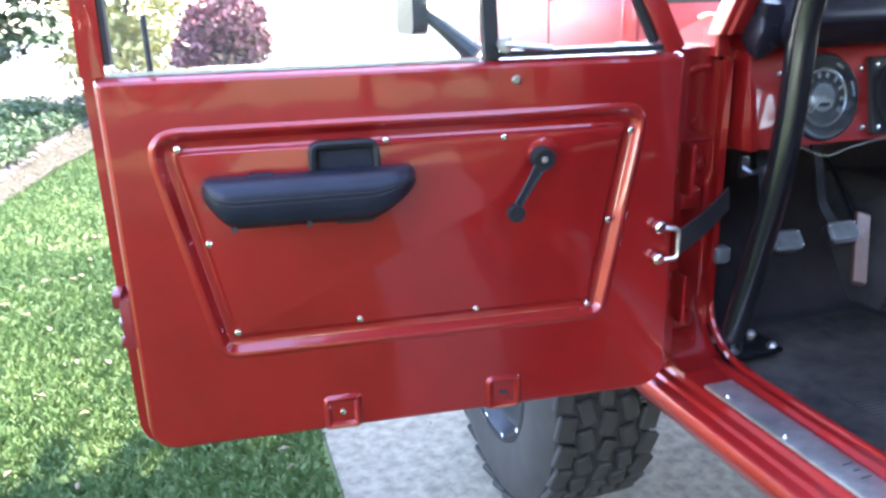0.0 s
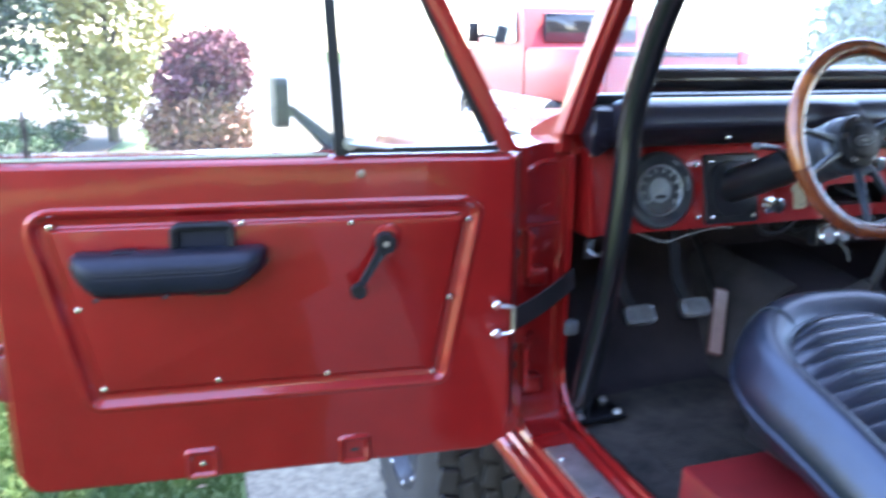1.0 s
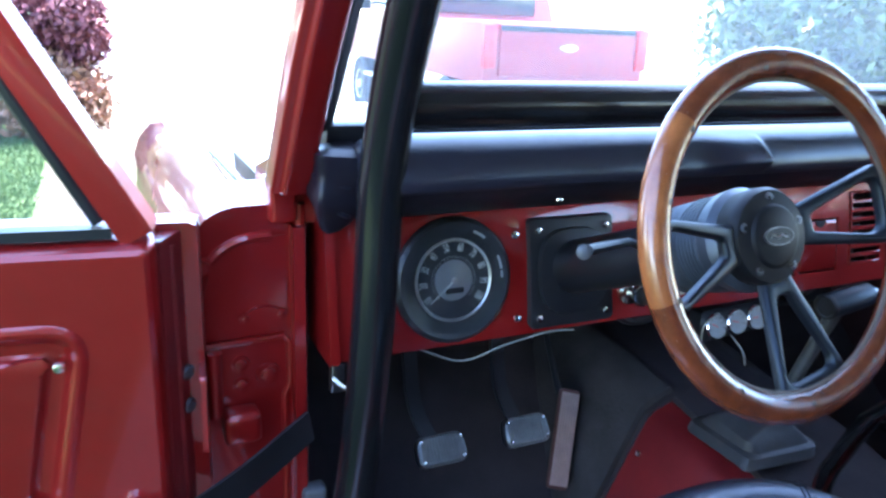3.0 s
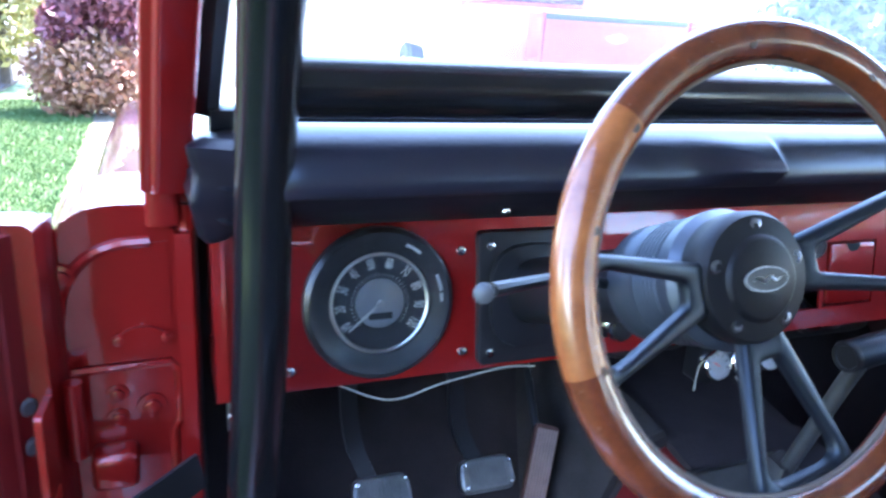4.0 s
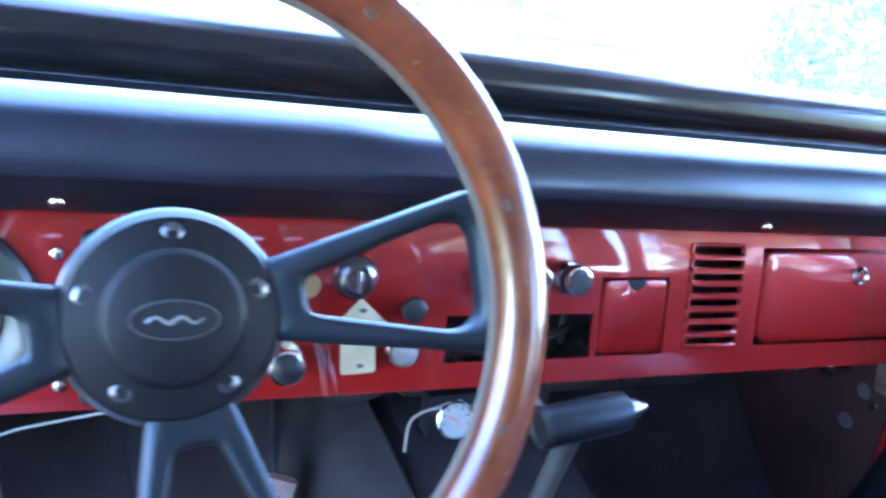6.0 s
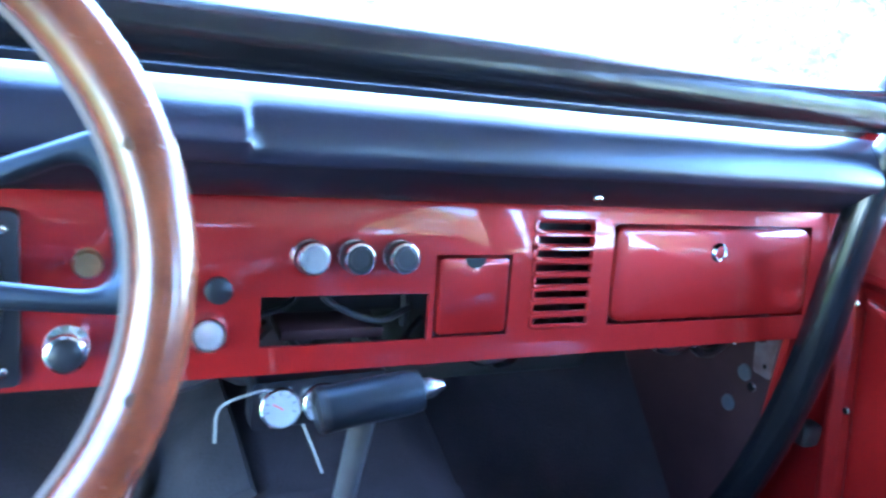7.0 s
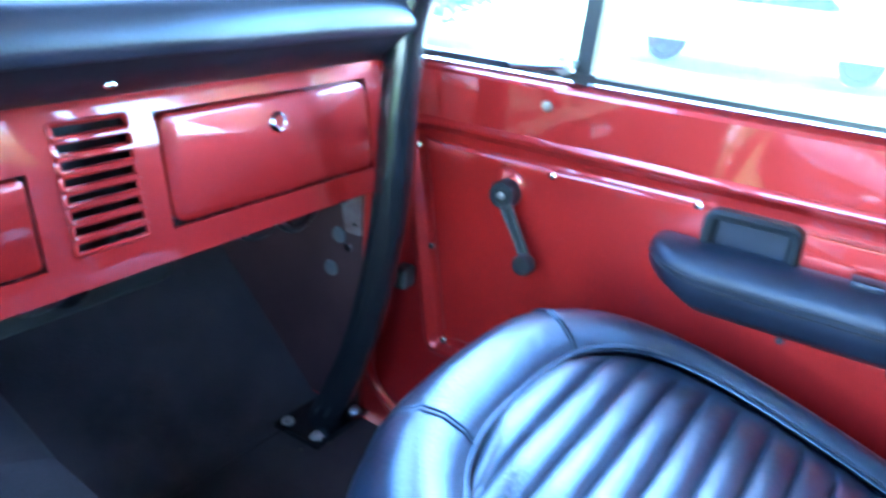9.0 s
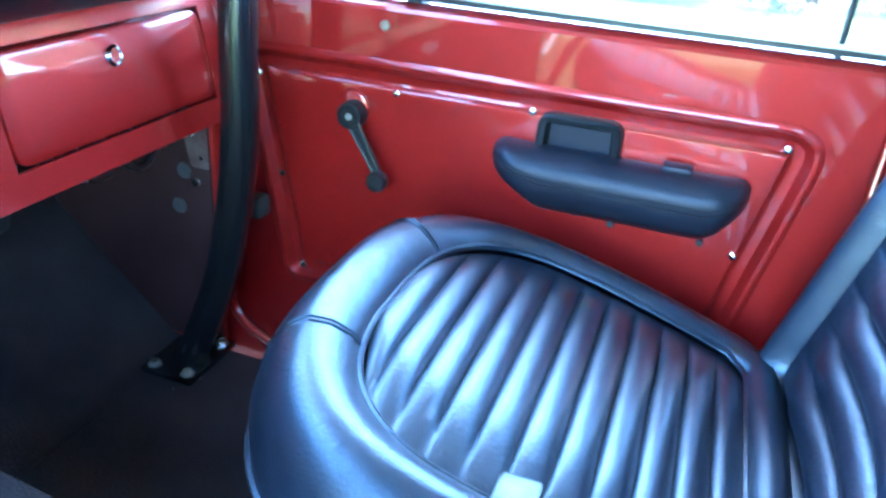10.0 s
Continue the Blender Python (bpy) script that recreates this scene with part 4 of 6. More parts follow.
    tmp = bpy.data.objects.new("tmp", cu)
    scene.collection.objects.link(tmp)
    me = bpy.data.meshes.new_from_object(tmp.evaluated_get(bpy.context.evaluated_depsgraph_get()))
    bpy.data.objects.remove(tmp)
    me.materials.clear()
    me.materials.append(material)
    me.name = name
    return piece(name, me, m, parent)


# the dash-face frame: x to the right, y up the face, z to the viewer
def flat(x, z, d, spin=0.0):
    r = Matrix(((1, 0, 0, 0), (0, 0.1695, -0.9855, 0), (0, 0.9855, 0.1695, 0), (0, 0, 0, 1)))
    return Matrix.Translation(dface(x, d, z)) @ r @ pose(0, 0, 0, 0, 0, spin)


C = flat(-0.512, 1.235, 0.0)
for k, s in enumerate(("10", "20", "30", "40", "50", "60", "70", "80", "90", "100")):
    a = radians(212 - 27.2 * k)
    text("numeral", s, 0.0125, C @ pose(0.0415 * math.cos(a), 0.0415 * math.sin(a), 0.0042, 0, 0, math.degrees(a) - 90) @ Matrix.Diagonal((0.62, 1.25, 1, 1)), WHITE_PRINT, speedo)
for k in range(37):
    a = radians(226 - 7.5 * k)
    bm = box((-0.0003, 0.0285, 0.0032), (0.0003, 0.031, 0.0036))
    me = mesh_of(bm, WHITE_PRINT, "tick") if k == 0 else bpy.data.meshes["tick"]
    piece("tick", me, C @ pose(0, 0, 0, 0, 0, math.degrees(a) - 90), speedo)
bm = box((-0.0011, 0.0, 0.0065), (0.0011, 0.043, 0.0072))
part("needle", apply(bm, lambda x, y, z: C @ pose(0, 0, 0, 0, 0, 128) @ Vector((x * (1 if y < 0.02 else 0.6), y, z))), WHITE_PRINT, speedo, "pale needle")
gcov = part("glass_cover", lathe([(0.0665, 0.0092), (0.0665, 0.0102), (0.04, 0.0122), (0, 0.0128)], S0, 48), GLASS, speedo, "domed clear instrument glass")
gcov.visible_shadow = False
for k, a in enumerate((62, 54, 20, 12, 2)):
    part("lamp_mark", apply(box((-0.0045, -0.0016, 0.0), (0.0045, 0.0016, 0.0005)), lambda x, y, z, a=a: C @ pose(0.0655 * math.cos(radians(a)), 0.0655 * math.sin(radians(a)), 0.0088, 0, 0, a - 90) @ Vector((x, y, z))), GREY_PRINT, speedo)
part("needle_hub", lathe([(0.004, 0.005), (0.004, 0.009), (0, 0.0095)], S0, 16), STEEL, speedo)
part("odometer", apply(box((-0.0125, -0.0165, 0.0048), (0.0125, -0.0095, 0.0062)), lambda x, y, z: C @ Vector((x, y, z))), DARK, speedo)

# column plate, column, bellows
col = thing("steering_column", dface(-0.34, 0, 1.16), "black steering column with square dash plate", "steering column")
plate("column_plate", (-0.404, 1.160), (-0.272, 1.303), 0.008, 0.010, 0.012, PLASTIC, col)
plate("column_ring", (-0.392, 1.178), (-0.284, 1.290), 0.045, 0.016, 0.008, BLACK_SATIN, col)
RIM_C = Vector((-0.3439, -0.3525, 1.3754))
WN = Vector((0.0103, -0.907, 0.2931)).normalized()
WC = RIM_C - WN * 0.022
CA = (WC - Vector((-0.338, -0.012, 1.232))).normalized()
for x, z in ((-0.391, 1.289), (-0.285, 1.289), (-0.391, 1.174), (-0.285, 1.174)):
    screw(col, dface(x, 0.010, z), (0, -1, 0.17), 0.9)
back = WC - CA * 0.36
part("column_tube", sweep([WC - CA * 0.10, back], [0.032, 0.036], 28), BLACK_SATIN, col)
prof = [(0.030, -0.118), (0.043, -0.116), (0.047, -0.110), (0.0475, -0.086), (0.046, -0.082), (0.046, -0.076)]
for k in range(6):
    h = -0.075 + k * 0.0048
    prof += [(0.0465, h), (0.0485, h + 0.0012), (0.0485, h + 0.0032), (0.0465, h + 0.0044)]
prof += [(0.047, -0.044), (0.050, -0.041), (0.051, -0.028), (0.045, -0.02)]
part("hub_adapter", lathe(prof, axis_to(WC, CA), 40), mat("satin_grey_metal", (0.085, 0.098, 0.118), 0.38, 0.7, var=0.15, vscale=30), col, "ribbed black hub adapter")
part("signal_stalk", sweep([WC - WN * 0.12 + Vector((-0.03, 0, -0.01)), Vector((-0.45, -0.262, 1.352)), Vector((-0.525, -0.300, 1.362))], [0.0045, 0.004, 0.0052], 10), BLACK_SATIN, col, "dark steel turn-signal stalk")
part("stalk_knob", lathe([(0.0, -0.005), (0.005, -0.004), (0.0066, -0.001), (0.0066, 0.003), (0.004, 0.0045), (0.0, 0.005)], axis_to((-0.533, -0.306, 1.363), (-0.5, -0.8, 0.2)), 16), GREY, col)

# ---- steering wheel ----
wheel = thing("steering_wheel", WC, "wood-rimmed steering wheel with black spokes", "steering wheel")
WX = Vector((0, 0, 1)).cross(WN).normalized()
WY = WN.cross(WX)
W4 = Matrix.Translation(WC) @ Matrix((WX, WY, WN)).transposed().to_4x4()


R4 = Matrix.Translation(RIM_C) @ Matrix((WX, WY, WN)).transposed().to_4x4()


def wpt(a, r, h=0.0):
    """A place on the rim: angle in degrees (0 to the right, 90 up), radius, height towards the driver."""
    return R4 @ Vector((r * math.cos(radians(a)), r * math.sin(radians(a)), h))


WOOD = mat("varnished_wood", (0.165, 0.038, 0.012), 0.25, 0, 0.6, var=0.0, color2=(0.07, 0.014, 0.0055), vscale=38, rvar=0.06)
WOOD_LIGHT = mat("varnished_wood_pale", (0.32, 0.102, 0.029), 0.25, 0, 0.6, var=0.0, color2=(0.19, 0.05, 0.015), vscale=38, rvar=0.06)
RR = 0.1553
def rim_arc(a0, a1, n):
    cs = [(math.cos(2 * math.pi * k / 18) * 0.0139, math.sin(2 * math.pi * k / 18) * 0.0128) for k in range(18)]
    bm = bmesh.new()
    rings = []
    for i in range(n + 1):
        a = a0 + (a1 - a0) * i / n
        rings.append([wpt(a, RR + u, v) for u, v in cs])
    loops(bm, rings, True, True)
    return bm


for k, (a0, a1, mt, lb) in enumerate(((138, 196, WOOD_LIGHT, "paler wood section"), (-164, -24, WOOD, ""), (-24, 42, WOOD, ""), (42, 138, WOOD, ""))):
    part("rim_section", rim_arc(a0, a1, 30), mt, wheel, lb, angle=60)
RIVET = mat("dark_rivet", (0.06, 0.03, 0.015), 0.4)
for a in (20, 60, 100, 140, 165, 196, 236, 270, 304, 340):
    part("rivet", lathe([(0.0034, 0), (0.003, 0.0006), (0, 0.0008)], axis_to(wpt(a, RR - 0.004, 0.0116), WN), 10), RIVET, wheel)
part("rim_core", sweep([wpt(a, RR - 0.0136) for a in range(0, 360, 5)], 0.0026, 8, closed=True), mat("rim_core_metal", (0.11, 0.08, 0.06), 0.6, 0.2), wheel, "dull metal core of the rim")
HUB_SCREW = mesh_of(lathe([(0.0062, 0), (0.006, 0.0012), (0.0035, 0.002), (0.003, 0.001), (0, 0.001)], seg=12), DARK_STEEL, "hub_screw")
part("hub_cover", lathe([(0.044, -0.024), (0.046, -0.010), (0.046, -0.002), (0.043, 0.003), (0.030, 0.006), (0.028, 0.0085), (0.026, 0.0095), (0, 0.0105)], W4, 48), HUB, wheel)
for k in range(5):
    a = 92 + 72 * k
    screw(wheel, W4 @ Vector((0.036 * math.cos(radians(a)), 0.036 * math.sin(radians(a)), 0.0035)), WN, 0.8, "screw", HUB_SCREW)
bm = bmesh.new()
el = [(0.0185 * math.cos(t), 0.0085 * math.sin(t)) for t in np.linspace(0, 2 * math.pi, 32, endpoint=False)]
part("emblem", prism(el, 0.0095, 0.0116, lambda a, d, b: W4 @ Vector((a, b, d))), DARK_STEEL, wheel, "plain silver oval emblem")
part("emblem_face", prism([(a * 0.94, b * 0.90) for a, b in el], 0.0115, 0.0119, lambda a, d, b: W4 @ Vector((a, b, d))), BLACK_SATIN, wheel)
part("emblem_mark", sweep([W4 @ Vector((0.0115 * q, 0.0013 * math.sin(7 * q), 0.0119)) for q in np.linspace(-1, 1, 24)], [0.0003 + 0.0007 * (1 - q * q) for q in np.linspace(-1, 1, 24)], 6), STEEL, wheel, "plain silver wave on the emblem")


def spoke(mid, half_in, half_out):
    """A spoke pair that widens to the rim, with an open slot."""
    o = []
    for r, h in ((0.046, half_in), (0.144, half_out)):
        o.append((r, h))
    bm = bmesh.new()
    outer = rounded([(0.040, -half_in), (0.040, half_in), (0.148, half_out), (0.148, -half_out)], [0, 0, 0.012, 0.012], 6)
    inner = rounded([(0.058, -half_in + 0.0095), (0.058, half_in - 0.0095), (0.136, half_out - 0.0115), (0.136, -half_out + 0.0115)], [0.006, 0.006, 0.014, 0.014], 6)
    c = (0.098, 0.0)
    ang = sorted({round(math.atan2(p[1], p[0] - c[0]), 5) for p in outer + inner})
    O, I = polar(outer, c, ang), polar(inner, c, ang)

    def at(p, w):
        x, y = p
        q = pose(0, 0, 0, 0, 0, mid) @ Vector((x, y, 0))
        return W4 @ Vector((q.x, q.y, w - 0.004 + 0.021 * min(1, max(0, (x - 0.045) / 0.1))))
    rings = [[at(p, -0.006) for p in O], [at(p, 0.0) for p in O], [at(p, 0.0028) for p in polar(inset(outer, 0.0014), c, ang)], [at(p, 0.0042) for p in polar(inset(outer, 0.0042), c, ang)], [at(p, 0.0042) for p in polar(inset(inner, -0.0042), c, ang)], [at(p, 0.0028) for p in polar(inset(inner, -0.0014), c, ang)], [at(p, 0.0) for p in I], [at(p, -0.006) for p in I]]
    rings.append(rings[0])
    bm = bmesh.new()
    loops(bm, rings, False)
    return bm


for a in (180, 0, 270):
    part("spoke", spoke({180: 187, 0: 8.5, 270: 280}[a], 0.018, {180: 0.046, 0: 0.042, 270: 0.046}[a]), SPOKE, wheel, angle=55)

# ---- dash pad ----
pad = thing("dash_pad", (0, -0.04, 1.335), "black padded dashboard top roll", "dash pad")
pp = smooth_path([(0, 0.02, 1.325), (0, -0.040, 1.3295), (0, -0.066, 1.337), (0, -0.090, 1.353), (0, -0.1035, 1.3665), (0, -0.1095, 1.3765), (0, -0.1100, 1.3865), (0, -0.104, 1.400), (0, -0.092, 1.4135), (0, -0.072, 1.4235), (0, -0.050, 1.425), (0, -0.025, 1.419), (0, 0.03, 1.392)], 5)
bm = bmesh.new()
rings = []
cols = [(-0.652, 0.0), (-0.649, 0.5), (-0.640, 0.85), (-0.625, 1.0)] + [(-0.6 + 0.02 * k, 1.0) for k in range(19)] + [(-0.232 + 0.008 * k, 1.0) for k in range(15)] + [(-0.116, 1.0), (-0.112, 1.0), (-0.108, 1.0), (-0.10, 1.0)] + [(-0.08 + 0.03 * k, 1.0) for k in range(23)] + [(0.615, 1.0), (0.634, 0.97), (0.647, 0.88), (0.655, 0.68), (0.658, 0.3)]
for x, k in cols:
    cy, cz = -0.02, 1.378
    # the driver's half ends in a wedge that stands proud of the roll, shaped to show a bright reflected patch
    rise = max(0.0, min(1.0, (x + 0.225) / 0.07)) * max(0.0, min(1.0, (-0.110 - x) / 0.006))
    rise = rise * rise * (3 - 2 * rise)
    sag = 0.0012 * math.sin(11 * x) + 0.0008 * math.sin(29 * x + 1)
    ring = []
    for p in pp:
        w = max(0.0, 1 - abs(p.z - 1.386) / (0.034 if p.z > 1.386 else 0.014)) if p.y < -0.04 else 0.0
        out = 0.015 * rise * w
        ring.append((x, cy + (p.y - cy) * (0.35 + 0.65 * k) - out + (sag if p.y < -0.06 else 0), cz + (p.z - cz) * (0.4 + 0.6 * k) + 0.35 * out))
    rings.append(ring)
brk = min(range(len(pp)), key=lambda i: pp[i].y)
loops(bm, [r[brk - 6:] for r in rings], True, True)
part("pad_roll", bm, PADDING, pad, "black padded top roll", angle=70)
bm = bmesh.new()
loops(bm, [[(x, y + 0.002, z) for x, y, z in r[:brk - 2]] for r in rings], True, True)
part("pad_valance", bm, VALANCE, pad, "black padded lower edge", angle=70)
for x in (-0.413, 0.226):
    screw(pad, (x, -0.0865, 1.3490), (0, -0.66, -0.75), 0.9)
block = thing("vent_duct", (-0.69, -0.02, 1.34), "black wrinkled vinyl duct at the dash end", "duct")
bm = bmesh.new()
rings = []
for k in range(13):
    u = k / 12
    z = 1.316 + 0.094 * u
    hx, hy = 0.014 + 0.016 * min(1, 2.2 * u), 0.016 + 0.016 * min(1, 1.8 * u)
    if k in (0, 12):
        hx, hy = hx * 0.7, hy * 0.7
    ring = rounded([(-hx, -hy), (-hx, hy), (hx, hy), (hx, -hy)], 0.008, 5)
    rings.append([(-0.668 + 0.006 * u + a + 0.003 * math.sin(9 * u + 90 * b + 60 * a), -0.022 + b + 0.004 * math.sin(14 * u + 55 * a), z + 0.003 * math.sin(60 * a + 50 * b + 5 * u)) for a, b in ring])
loops(bm, rings, True, True)
part("duct_end", bm, VALANCE, block)
for u in (0.25, 0.62):
    part("duct_fold", sweep([(-0.666 + (0.016 + 0.013 * u) * math.cos(t), -0.022 + (0.018 + 0.014 * u) * math.sin(t), 1.318 + 0.09 * u + 0.006 * math.sin(2 * t + u)) for t in np.linspace(0, 2 * math.pi, 24, endpoint=False)], 0.004, 6, closed=True), PADDING, block)

# ---- gauges, knobs, switches ----
pod = thing("gauge_pod", (-0.02, -0.03, 1.135), "three small chrome gauges under the dash", "gauges")
DIAL = mat("gauge_dial", (0.25, 0.255, 0.26), 0.4, var=0.12, vscale=60)
for k in range(3):
    x = -0.050 + 0.0425 * k
    p = Vector((x, -0.014, 1.106 + 0.002 * k))
    g = part("gauge", lathe([(0.0185, -0.03), (0.0185, -0.002), (0.0208, 0.0), (0.0208, 0.004), (0.0188, 0.006), (0.0178, 0.003), (0, 0.003)], axis_to(p, (0, -0.95, 0.3)), 28), CHROME, pod)
    part("gauge_face", lathe([(0.0177, 0.0032), (0.0177, 0.0036), (0, 0.0036)], axis_to(p, (0, -0.95, 0.3)), 24), DIAL, g, "pale grey gauge face")
    part("gauge_needle", apply(box((-0.0007, -0.003, 0.0037), (0.0007, 0.0095, 0.0042)), lambda a, b, c, p=p, k=k: axis_to(p, (0, -0.95, 0.3)) @ pose(0, 0, 0, 0, 0, 60 + 15 * k) @ Vector((a, b, c))), RED_PRINT, g)
for k in range(3):
    gm = axis_to(Vector((-0.050 + 0.0425 * k, -0.014, 1.106 + 0.002 * k)), (0, -0.95, 0.3))
    go = [o for o in pod.children if o.name.startswith("gauge")][k]
    for j in range(7):
        part("dial_mark", apply(box((-0.0005, 0.0125, 0.0037), (0.0005, 0.0158, 0.0041)), lambda a, b, c, gm=gm, j=j: gm @ pose(0, 0, 0, 0, 0, -105 + 35 * j) @ Vector((a, b, c))), DARK, go)
part("gauge_bracket", prism(rounded([(-0.078, 1.080), (-0.078, 1.132), (0.062, 1.138), (0.062, 1.086)], 0.008, 4), -0.010, 0.015, lambda a, d, b: (a, d, b)), BLACK_SATIN, pod)
for q in ([(-0.06, -0.02, 1.13), (-0.085, -0.05, 1.145), (-0.115, -0.055, 1.135), (-0.118, -0.055, 1.10)], [(-0.03, -0.03, 1.095), (-0.022, -0.05, 1.075), (-0.012, -0.05, 1.05)]):
    part("loose_wire", sweep(smooth_path(q, 6), 0.0013, 6), WIRE, pod, "loose grey wire")

wire = thing("hanging_wire", (-0.5, -0.02, 1.15), "thin pale wire sagging under the dash", "wire")
part("wire_strand", sweep(smooth_path([(-0.56, -0.02, 1.150), (-0.50, -0.03, 1.128), (-0.44, -0.03, 1.140), (-0.37, -0.03, 1.150), (-0.33, -0.03, 1.147)], 8), 0.0012, 6), WIRE, wire)


KNOB_GREY = mat("knob_grey", (0.20, 0.205, 0.21), 0.35, 0.3, 0, var=0.1, vscale=60)


def knob(x, z, kind):
    m = on_dash(x, z)
    t = part("control_knob", lathe([(0.0175, 0), (0.0175, 0.004), (0.0160, 0.0065), (0.0135, 0.007), (0.0135, 0.009), (0.0158, 0.011), (0.0158, 0.022), (0.0150, 0.0245), (0.0132, 0.025)], m, 28), CHROME, dash, "round chrome control knob")
    part("knob_side", lathe([(0.0160, 0.012), (0.0163, 0.0135), (0.0163, 0.0195), (0.0160, 0.021)], m, 28), PLASTIC, t, "black knob side")
    part("knob_face", lathe([(0.0132, 0.0245), (0.0130, 0.0265), (0.0105, 0.0272), (0.0098, 0.0262), (0, 0.0265)], m, 28), (KNOB_GREY, PLASTIC, BEZEL)[kind], t)
    return t


knob(-0.034, 1.265, 0), knob(0.010, 1.265, 1), knob(0.056, 1.265, 2)
ig = thing("ignition_switch", dface(-0.173, 0, 1.265), "chrome ignition switch with paper key tag", "ignition")
part("switch_bezel", lathe([(0.021, 0), (0.021, 0.004), (0.019, 0.007), (0.0175, 0.007), (0.0165, 0.012), (0.0125, 0.014), (0.0115, 0.011), (0.008, 0.011), (0.007, 0.013), (0, 0.013)], on_dash(-0.173, 1.265), 28), DARK_STEEL, ig)
part("key", apply(box((-0.0012, -0.012, 0.008), (0.0012, 0.008, 0.022), 0.0005), lambda a, b, c: on_dash(-0.173, 1.265) @ Vector((a, b, c))), STEEL, ig)
def tag_at(dx, dz, spin, w, h, d):
    o = rounded([(-w, -h), (-w, h), (w, h), (w, -h)], 0.003, 2)
    return prism(o, 0.0, 0.0008, lambda a, e, b: flat(-0.173 + dx, 1.265 + dz, d + e, spin) @ Vector((a, b, 0)))
part("paper_tag", tag_at(0.0, -0.055, 4, 0.0165, 0.027, 0.022), PAPER, ig, "long white paper tag")
part("paper_tag", tag_at(0.001, -0.038, 47, 0.0205, 0.0205, 0.026), PAPER, ig, "square white paper tag")
for dz_ in (-0.021, -0.072):
    part("tag_mark", tag_at(0.002, dz_, 4, 0.0035, 0.0018, 0.0272), GREY, ig, "dark mark on the paper tag")
hl = thing("light_switch", dface(-0.125, 0, 1.196), "chrome light switch with clear lens", "switch")
part("switch_ring", lathe([(0.0185, 0), (0.0185, 0.008), (0.016, 0.016), (0.0145, 0.016), (0.0135, 0.012)], on_dash(-0.125, 1.196), 28), CHROME, hl)
part("switch_lens", lathe([(0.014, 0.011), (0.012, 0.016), (0, 0.018)], on_dash(-0.125, 1.196), 24), ALU, hl)
bk = thing("black_switch", dface(-0.118, 0, 1.237), "small black pull switch on the dash", "switch")
part("switch_button", lathe([(0.006, 0), (0.006, 0.01), (0.012, 0.014), (0.012, 0.022), (0.009, 0.024), (0, 0.024)], on_dash(-0.118, 1.237), 20), PLASTIC, bk)
cig = thing("chrome_pull_knob", dface(-0.233, 0, 1.19), "chrome pull knob beside the column", "knob")
part("pull_stem", lathe([(0.019, 0), (0.018, 0.004), (0.008, 0.006), (0.007, 0.022), (0.014, 0.024), (0.0165, 0.028), (0.016, 0.032), (0.0135, 0.033)], on_dash(-0.238, 1.190), 24), CHROME, cig)
part("knob_face", lathe([(0.0138, 0.032), (0.013, 0.037), (0.008, 0.040), (0, 0.0405)], on_dash(-0.238, 1.190), 24), PLASTIC, cig, "black knob face")
bk2 = thing("brass_knob", dface(-0.222, 0, 1.262), "small brass choke knob on the dash", "knob")
part("knob_head", lathe([(0.010, 0), (0.010, 0.004), (0.005, 0.006), (0.005, 0.016), (0.010, 0.019), (0.012, 0.024), (0.010, 0.029), (0, 0.030)], on_dash(-0.222, 1.262), 22), mat("worn_brass", (0.50, 0.40, 0.20), 0.3, 1.0, var=0.2, vscale=40), bk2)

# ---- pedals ----
PEDAL_PAD = mat("worn_pedal_pad", (0.085, 0.085, 0.085), 0.38, 0.45, 0, color2=(0.16, 0.16, 0.155), vscale=30, bump=0.25, bscale=300)


def pedal(name, x, y, z, label, top_y):
    t = thing(name, (x, y, z), label, "pedal")
    o = rounded([(-0.041, -0.023), (-0.037, 0.023), (0.037, 0.023), (0.041, -0.023)], 0.016, 5)
    tilt = axis_to((x, y, z), (0, -0.8, 0.6))

    def f(a, d, b):
        return tilt @ Vector((a, b, d))
    part("pedal_rim", prism(o, -0.012, 0.0, f), DARK_STEEL, t)
    rim = [[f(u, w, v) for u, v in inset(o, q)] for q, w in ((0.0005, 0.0), (0.001, 0.003), (0.003, 0.0048), (0.006, 0.0052), (0.009, 0.0048))]
    bm = bmesh.new()
    loops(bm, rim, True, True)
    pd = part("pedal_pad", bm, PEDAL_PAD, t, "worn grey pedal pad")
    for k in range(11):
        a = -0.0250 + 0.005 * k
        part("pad_rib", prism([(a - 0.0013, -0.0165), (a - 0.0013, 0.0165), (a + 0.0013, 0.0165), (a + 0.0013, -0.0165)], 0.004, 0.0066, f), PEDAL_PAD, pd)
    for a in (-0.032, 0.032):
        for b in (-0.0145, 0.0145):
            screw(pd, tilt @ Vector((a, b, 0.0045)), tilt.to_3x3() @ Vector((0, 0, 1)), 0.55)
    part("pedal_arm", sweep(smooth_path([(x - 0.01, y + 0.012, z + 0.005), (x - 0.03, y + 0.04, z + 0.06), (x - 0.035, y + 0.06, z + 0.15), (x - 0.03, top_y, z + 0.30)], 6), 1, shape=[(-0.004, -0.011), (0.004, -0.011), (0.004, 0.011), (-0.004, 0.011)], up=(0, 1, 0)), BLACK_SATIN, t)
    return t


pedal("clutch_pedal", -0.470, 0.075, 0.928, "worn steel clutch pedal with screwed grey pad", 0.2)
pedal("brake_pedal", -0.324, 0.072, 0.932, "worn steel brake pedal with screwed grey pad", 0.2)
PALE_RIB = mat("worn_pedal_rib", (0.52, 0.38, 0.33), 0.4, 0.6, var=0.15, vscale=40)
COPPERY = mat("reddish_worn_metal", (0.13, 0.062, 0.052), 0.42, 0.6, var=0.2, vscale=40)
